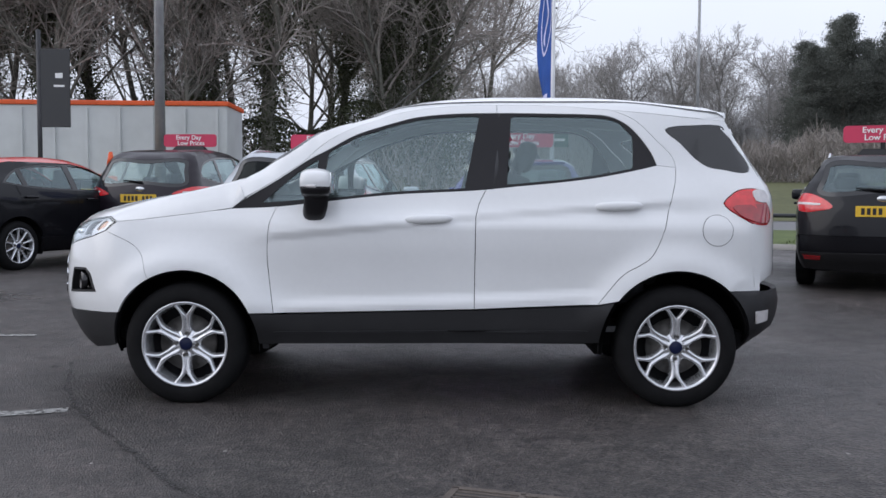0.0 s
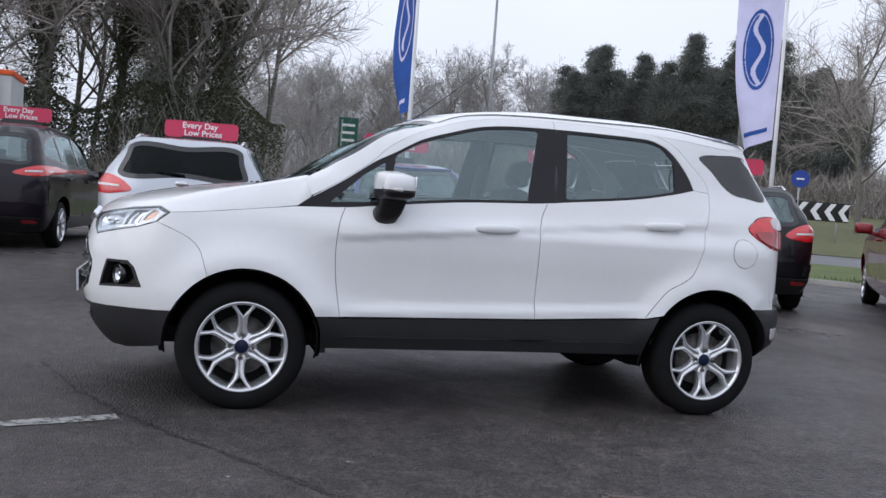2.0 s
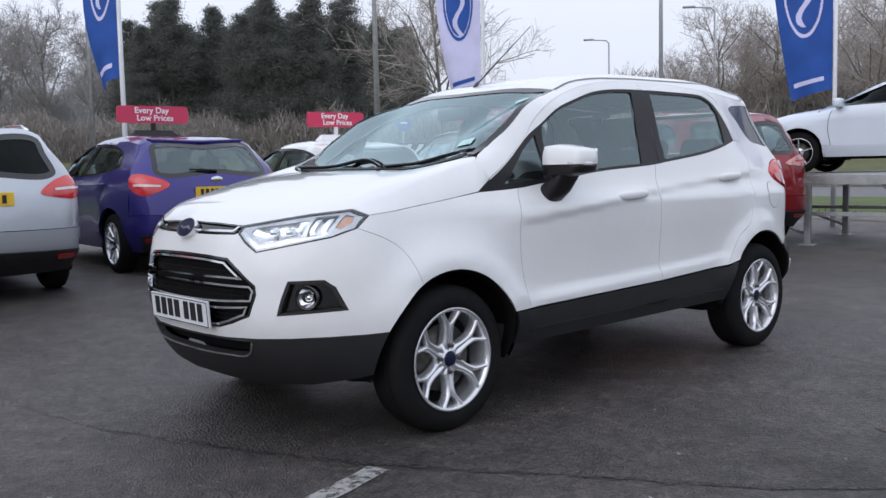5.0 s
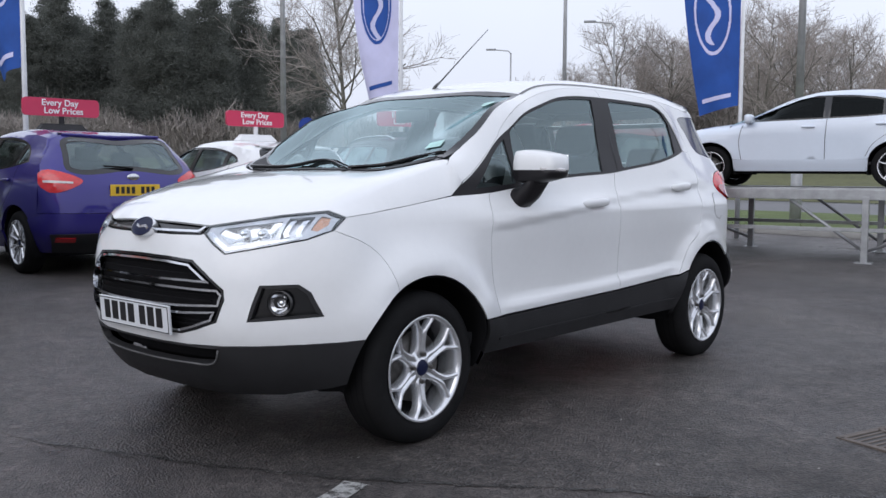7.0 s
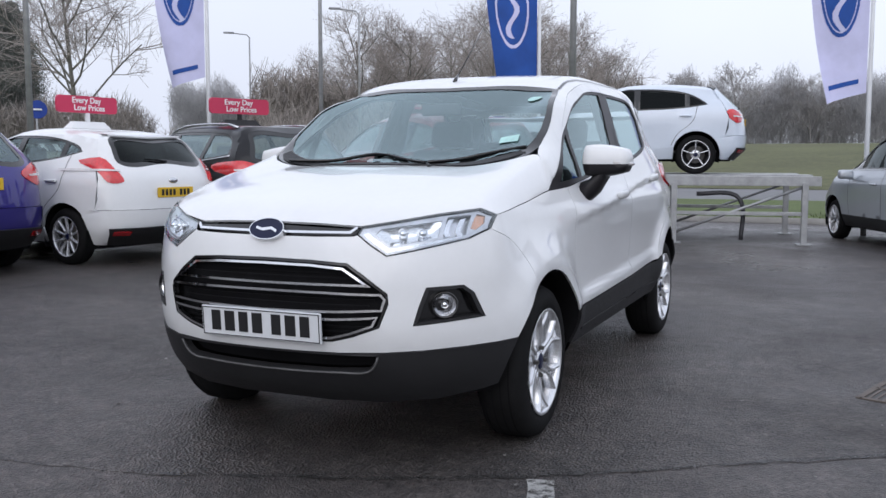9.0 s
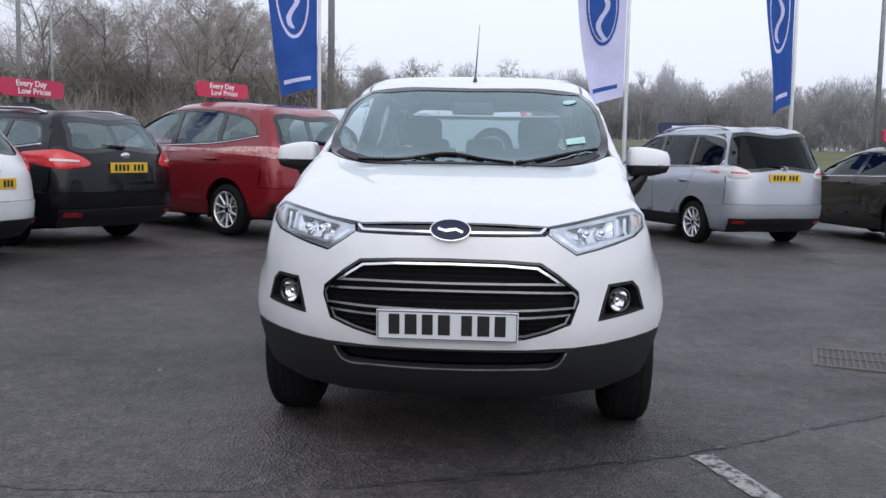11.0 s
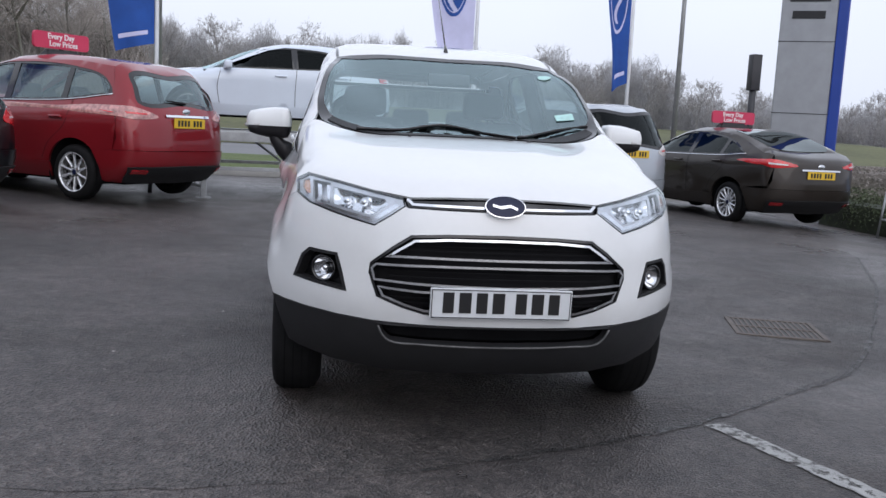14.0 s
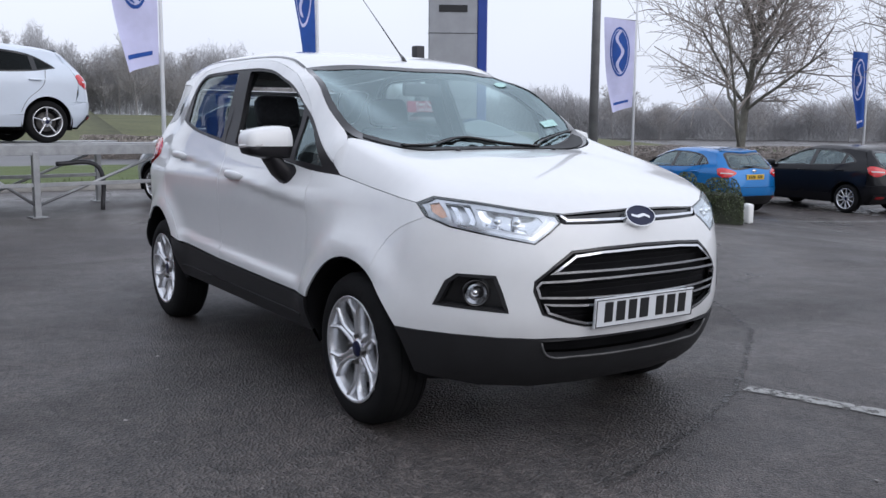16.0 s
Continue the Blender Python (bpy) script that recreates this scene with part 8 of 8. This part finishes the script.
def bare_tree(seed, height, twig=TWIG, thin=0.008, **kw):
    # distant trees carry the haze-tinted twig colour on trunk and limbs too
    bark = BARK if twig is TWIG else HAZETWIG
    t = empty("bare_tree", label="leafless deciduous tree with fine twigs", category="tree", group="bare trees")
    limbs, fine = branch_tree(seed, height, **kw)
    mesh_of("trunk", *bars_mesh(limbs, 6), bark, t, "grey brown trunk and limbs", True)
    mesh_of("crown", *twig_mesh(fine, thin), twig, t, "crown of bare twigs")
    return t


def leaf_cloud(points, size, seed, up=0.2):
    r = np.random.RandomState(seed)
    n = len(points)
    a = r.normal(0, 1, (n, 3))
    a /= np.linalg.norm(a, axis=1)[:, None]
    b2 = np.cross(a, r.normal(0, 1, (n, 3)))
    b2 /= np.linalg.norm(b2, axis=1)[:, None]
    s = size * r.uniform(0.5, 1.4, n)[:, None]
    p = np.asarray(points)
    V = np.stack([p - a * s * 0.5, p + b2 * s * 0.32, p + a * s * 0.5, p - b2 * s * 0.32], 1).reshape(-1, 3)
    F = [(4 * i, 4 * i + 1, 4 * i + 2, 4 * i + 3) for i in range(n)]
    return V, F


def twig_cloud(points, size, seed):
    """Many slim upright twigs."""
    r = np.random.RandomState(seed)
    p = np.asarray(points)
    n = len(p)
    a = r.normal(0, 0.42, (n, 3)) + [0, 0, 0.9]
    a /= np.linalg.norm(a, axis=1)[:, None]
    b2 = np.cross(a, r.normal(0, 1, (n, 3)))
    b2 /= np.linalg.norm(b2, axis=1)[:, None]
    ln, wd = size * r.uniform(0.5, 1.5, n)[:, None], size * 0.022 * r.uniform(0.6, 1.6, n)[:, None]
    V = np.stack([p - a * ln / 2 - b2 * wd, p - a * ln / 2 + b2 * wd, p + a * ln / 2 + b2 * wd * 0.4, p + a * ln / 2 - b2 * wd * 0.4], 1).reshape(-1, 3)
    return V, [(4 * i, 4 * i + 1, 4 * i + 2, 4 * i + 3) for i in range(n)]


def conifer(seed, height):
    t = empty("conifer", label="dark green pine with an uneven crown", category="tree", group="pines")
    r = np.random.RandomState(seed)
    bars = [([np.array([0, 0, 0]), np.array([r.normal(0, 0.2), r.normal(0, 0.2), height * 0.5]), np.array([0, 0, height * 0.97])], height * 0.016, 0.03)]
    pts = []
    z = height * 0.16
    while z < height:
        rel = (z / height - 0.16) / 0.84
        reach = height * 0.22 * (1 - rel) ** 0.75 * r.uniform(0.65, 1.15) + 0.25
        for k in range(r.randint(4, 7)):
            a = r.uniform(0, 6.28)
            e = np.array([reach * math.cos(a), reach * math.sin(a), z + reach * r.uniform(-0.15, 0.3)])
            bars.append(([np.array([0, 0, z]), (np.array([0, 0, z]) + e) / 2 + [0, 0, 0.1], e], 0.05, 0.015))
            m = int(300 + 330 * (1 - rel))
            u = r.uniform(0.25, 1.05, m)[:, None]
            pts.append(np.array([0, 0, z]) * (1 - u) + e * u + r.normal(0, 0.22 + 0.12 * reach, (m, 3)) * [1, 1, 0.6])
        z += height * 0.035
    mesh_of("trunk", *bars_mesh(bars, 6), BARK, t, "brown trunk and limbs", True)
    mesh_of("crown", *leaf_cloud(np.concatenate(pts), 0.115, seed), CONIFER, t, "dark needle crown")
    return t


def ivy_tree(seed, height):
    t = empty("ivy_tree", label="bare tree with an ivy-covered trunk", category="tree", group="ivy trees")
    limbs, fine = branch_tree(seed, height, clear=0.3, trunk=height * 0.02)
    mesh_of("trunk", *bars_mesh(limbs, 6), BARK, t, "brown trunk and limbs", True)
    mesh_of("crown", *twig_mesh(fine, 0.008), TWIG, t, "crown of bare twigs")
    r = np.random.RandomState(seed)
    pts = []
    for p, a, c in limbs[:5]:
        p = np.array(p)
        m = 9000 if len(pts) == 0 else 1500
        u = r.uniform(0, 0.8, m) * (len(p) - 1)
        i = np.minimum(u.astype(int), len(p) - 2)
        q = p[i] + (p[i + 1] - p[i]) * (u - i)[:, None]
        pts.append(q + r.normal(0, 0.34, (m, 3)) + r.normal(0, 0.12, (m, 3)))
    mesh_of("ivy", *leaf_cloud(np.concatenate(pts), 0.11, seed), IVY, t, "dark ivy leaves")
    return t


from mathutils.bvhtree import BVHTree
LAND = []
for nm in ("ground", "lawn", "road", "grass_bank"):
    me = bpy.data.objects[nm].data
    LAND.append(BVHTree.FromPolygons([v.co.copy() for v in me.vertices], [tuple(q.vertices) for q in me.polygons]))


def bank_z(x, y):
    hits = [t.ray_cast(Vector((x, y, 60)), Vector((0, 0, -1)))[0] for t in LAND]
    return max(h_.z for h_ in hits if h_ is not None) - 0.03


def polar(deg, d, x0=-3.0, y0=-2.5):
    return x0 + d * math.cos(radians(deg)), y0 + d * math.sin(radians(deg))


rng = np.random.RandomState(21)


def place(proto, spots):
    """The prototype goes to the first spot, copies to the rest: (degrees, metres, scale)."""
    for n, (deg, d, s) in enumerate(spots):
        x, y = polar(deg, d)
        m = pose(x, y, bank_z(x, y), 0, 0, rng.uniform(0, 360)) @ Matrix.Scale(s, 4)
        if n == 0:
            proto.matrix_basis = m
        else:
            c_ = copy_thing(proto, m)
            c_.scale = m.to_scale()


# the wood behind the parked cars: ivy trees, bare trees, a few pines
spots = [(d + rng.uniform(-1, 1), rng.uniform(34, 48), rng.uniform(0.85, 1.25)) for d in np.linspace(87, 124, 12)]
place(ivy_tree(3, 13.0), spots[::2])
place(ivy_tree(8, 14.5), spots[1::2])
spots = [(d + rng.uniform(-1, 1), rng.uniform(30, 56), rng.uniform(0.8, 1.25)) for d in np.linspace(84, 126, 18)]
place(bare_tree(11, 13.5, counts=(11, 8, 6, 6)), spots[::3])
place(bare_tree(12, 12.0, counts=(11, 8, 6, 6)), spots[1::3])
place(bare_tree(13, 14.0, counts=(11, 8, 6, 6)), spots[2::3])
place(conifer(31, 12.0), [(91, 58, 0.9), (103, 56, 0.75), (117, 56, 1.0)])
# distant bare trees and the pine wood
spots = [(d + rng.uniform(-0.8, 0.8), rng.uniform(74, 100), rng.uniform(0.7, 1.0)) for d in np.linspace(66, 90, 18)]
place(bare_tree(14, 13.0, HAZETWIG, 0.014), spots[::2])
place(bare_tree(15, 12.0, HAZETWIG, 0.014), spots[1::2])
spots = [(d + rng.uniform(-0.5, 0.5), rng.uniform(66, 88), rng.uniform(0.78, 1.08)) for d in np.linspace(49.5, 66, 42)]
place(conifer(32, 12.0), spots[::3])
place(conifer(33, 11.0), spots[1::3])
place(conifer(34, 12.5), spots[2::3])
# single bare trees across the road
place(bare_tree(16, 10.5, spread=0.6, counts=(12, 8, 6, 6)), [(47.5, 48, 1.0), (30.5, 54, 0.74), (22.5, 52, 0.80), (17.0, 56, 0.68), (25.0, 60, 0.72), (33, 66, 0.58), (23.5, 64, 0.78), (27, 68, 0.70), (19, 66, 0.72)])
place(bare_tree(25, 10.0, spread=0.6, counts=(12, 8, 6, 6)), [(27.5, 55, 0.74), (20.0, 53, 0.78), (14.8, 62, 0.62), (29, 60, 0.68), (18.5, 60, 0.74), (21.5, 68, 0.78), (16, 68, 0.6)])
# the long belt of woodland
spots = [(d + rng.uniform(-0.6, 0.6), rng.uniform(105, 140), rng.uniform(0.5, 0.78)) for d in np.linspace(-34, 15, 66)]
place(bare_tree(17, 11.5, HAZETWIG, 0.018, counts=(10, 6, 5, 5), clear=0.06), spots[::3])
place(bare_tree(18, 11.0, HAZETWIG, 0.018, counts=(10, 6, 5, 5), clear=0.06), spots[1::3])
place(bare_tree(19, 10.0, HAZETWIG, 0.018, counts=(10, 6, 5, 5), clear=0.06), spots[2::3])
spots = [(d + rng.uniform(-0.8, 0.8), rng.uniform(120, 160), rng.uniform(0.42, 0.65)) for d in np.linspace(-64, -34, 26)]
place(bare_tree(20, 10.0, HAZETWIG, 0.018, counts=(10, 6, 5, 5), clear=0.06), spots)
# the broad bare trees behind the blue car
big = bare_tree(23, 9.0, spread=0.62, counts=(16, 9, 6, 6), clear=0.12, trunk=0.17)
big.matrix_basis = pose(17.6, -25.0, bank_z(17.6, -25.0), 0, 0, 40)
c_ = copy_thing(big, pose(13.4, -31.5, bank_z(13.4, -31.5), 0, 0, 160))


def hedge(name, a, b, depth, height, n, size, material, label, seed, z0=None, category="hedge", uneven=1.0):
    r = np.random.RandomState(seed)
    a, b = np.array(a, float), np.array(b, float)
    t = r.uniform(0, 1, n)
    lump = 1 + uneven * (0.14 * np.sin(t * 23) + 0.10 * np.sin(t * 61 + 1))
    d = (b - a) / np.linalg.norm(b - a)
    w = np.array([-d[1], d[0]])
    v = np.clip(r.uniform(-1, 1, n) * 1.3, -1, 1)
    z = height * lump * np.sqrt(np.clip(r.uniform(0, 1, n) * 1.5, 0, 1)) * np.sqrt(1 - 0.5 * v ** 4)
    xy = a + (b - a) * t[:, None] + w * (v * depth / 2 * lump)[:, None]
    base = np.array([float(ground_z(*q)) if z0 is None else bank_z_fast(*q) if z0 == "bank" else z0 for q in xy])
    pts = np.column_stack([xy, base + z])
    if category in ("woodland", "scrub"):
        far = r.uniform(0, 1, n) ** 0.7
        pts[:, 2] = base + far * height * lump * r.uniform(0.75, 1.12, n)
        V, F = twig_cloud(pts, size, seed)
    else:
        V, F = leaf_cloud(pts, size, seed)
    if category == "hedge":
        # the dense middle of the hedge
        m_, k0 = 40, len(V)
        core = []
        for i in range(m_ + 1):
            q = a + (b - a) * i / m_
            for side_, zz in ((-0.36, 0.0), (-0.34, 0.82), (0.0, 0.88), (0.34, 0.82), (0.36, 0.0)):
                core.append((*(q + w * side_ * depth), (float(ground_z(*q)) if z0 is None else z0) + height * zz * (0.9 if z0 is None else 1.0)))
        V = np.concatenate([V, np.array(core)])
        F = list(F) + [(k0 + i * 5 + j, k0 + i * 5 + j + 1, k0 + i * 5 + j + 6, k0 + i * 5 + j + 5) for i in range(m_) for j in range(4)]
    return tagged(mesh_of(name, V, F, material), label, category, kind="stuff")


def thicket(name, a, b, depth, height, n, material, label, seed, category="scrub", thin=0.012):
    """Tangled bare scrub: slim stems that lean every way, shorter towards the edges."""
    r = np.random.RandomState(seed)
    a, b = np.array(a, float), np.array(b, float)
    d = (b - a) / np.linalg.norm(b - a)
    w = np.array([-d[1], d[0]])
    bars = []
    for i in range(n):
        t, v = r.uniform(0, 1), r.uniform(-1, 1)
        x, y = a + (b - a) * t + w * v * depth / 2
        lump = 0.75 + 0.25 * math.sin(t * 31 + seed) + 0.2 * math.sin(t * 83)
        h_ = height * max(0.25, lump) * r.uniform(0.25, 1.0) * (1 - 0.4 * v * v)
        z = bank_z_fast(x, y) + r.uniform(0, 0.65) * h_
        q = np.array([x, y, z])
        dirn = np.array([r.normal(0, 0.5), r.normal(0, 0.5), 1.0]) * h_ * r.uniform(0.3, 0.6)
        bars.append(([q, q + dirn * 0.5 + r.normal(0, 0.06, 3), q + dirn], thin * r.uniform(0.6, 1.6), thin * 0.5))
    return tagged(mesh_of(name, *twig_mesh(bars, 0.006), material), label, category, kind="stuff")


CACHE = {}


def bank_z_fast(x, y):
    k_ = (round(x / 3), round(y / 3))
    if k_ not in CACHE:
        CACHE[k_] = bank_z(k_[0] * 3, k_[1] * 3)
    return CACHE[k_]


hedge("undergrowth", (-34, 37), (2, 36), 5, 3.6, 60000, 0.13, IVY, "dark undergrowth below the wood", 41, 1.0, "undergrowth")
thicket("scrub", (-34, 34), (4, 34), 7, 5.5, 6500, TWIG, "bare brown scrub in the wood", 51)
thicket("scrub", (2, 40), (14, 62), 8, 4.0, 3000, HAZETWIG, "pale bare scrub beyond the road, haze in its colour", 52, thin=0.02)
thicket("scrub", (12, 62), (52, 42), 8, 2.2, 4000, TWIG, "bare brown scrub below the pines", 53, thin=0.02)
hedge("scrub", (14, 62), (48, 46), 8, 2.8, 26000, 0.9, HEDGE, "low brown scrub below the pines", 43, "bank", "scrub")
thicket("scrub", (38, 29), (60, 10), 6, 4.2, 7000, TWIG, "bare brown scrub under the roadside trees", 56, thin=0.016)
hedge("scrub", (46, 34), (66, 14), 6, 4.4, 26000, 1.1, HEDGE, "brown scrub under the roadside trees", 57, "bank", "scrub")
# the far woodland: a mass of twigs behind the single trees, paled for haze
FARHAZETWIG = thin_leaf(mat("haze-paled far grey woodland twigs", (0.46, 0.455, 0.46), 0.95, vary=0.12, scale=0.15, island=True), 0.5)
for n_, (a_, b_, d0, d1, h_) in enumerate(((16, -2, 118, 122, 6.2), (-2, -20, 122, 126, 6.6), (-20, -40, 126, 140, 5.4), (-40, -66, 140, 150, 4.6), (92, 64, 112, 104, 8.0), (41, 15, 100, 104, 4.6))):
    hedge("far_woodland", polar(a_, d0), polar(b_, d1), 10, h_ * 1.1, 90000, 0.9, FARHAZETWIG, "pale woodland of bare trees beyond the road, haze in its colour", 70 + n_, "bank", "woodland", uneven=1.2)
hedge("clipped_hedge", (25, -4), (21, -13), 1.6, 1.05, 20000, 0.08, HEDGE, "long clipped brown hedge by the road", 46, -0.25, uneven=0.12)
hedge("clipped_hedge", (21, -13), (13.5, -24.5), 1.6, 1.05, 28000, 0.08, HEDGE, "long clipped brown hedge by the road", 47, -0.45, uneven=0.12)
hedge("low_shrubs", (6.4, -7.7), (5.2, -9.55), 1.0, 0.62, 16000, 0.032, SHRUB, "low green shrubs at the end of the bays", 48)
hedge("low_shrubs", (6.4, -8.6), (9.6, -8.4), 1.0, 0.6, 12000, 0.032, SHRUB, "low green shrubs beside the pylon", 49)
# white bags beside the shrubs
for n_, (x, y) in enumerate(((5.45, -10.15), (5.60, -9.98))):
    bm = bmesh.new()
    box(bm, x, y, float(ground_z(x, y)) + 0.17, 0.16, 0.14, 0.34, 0.045, seg=3)
    for v in bm.verts:
        v.co += Vector(noise.noise_vector(v.co * 9)) * 0.02
    tagged(part("plastic_bag", bm, PAPER), "small white plastic bag beside the shrubs", "bag")


# a steel trestle behind the shrubs
tr_ = empty("steel_trestle", label="grey steel trestle standing behind the shrubs", category="trestle")
gz = float(ground_z(6.9, -7.9))
for dx in (-0.32, 0.32):
    for dy in (-0.22, 0.22):
        bm = bmesh.new()
        tube(bm, [(6.9 + dx * 1.15, -7.9 + dy * 1.2, gz), (6.9 + dx, -7.9 + dy, gz + 0.72)], 0.018, 6)
        part("leg", bm, STEEL, tr_)
for zz, kx in ((0.72, 1.0), (0.30, 1.08)):
    bm = bmesh.new()
    c4 = [(6.9 + sx * 0.32 * kx, -7.9 + sy * 0.22 * kx, gz + zz) for sx, sy in ((-1, -1), (1, -1), (1, 1), (-1, 1), (-1, -1))]
    tube(bm, c4, 0.016, 6, False)
    part("rail", bm, STEEL, tr_)
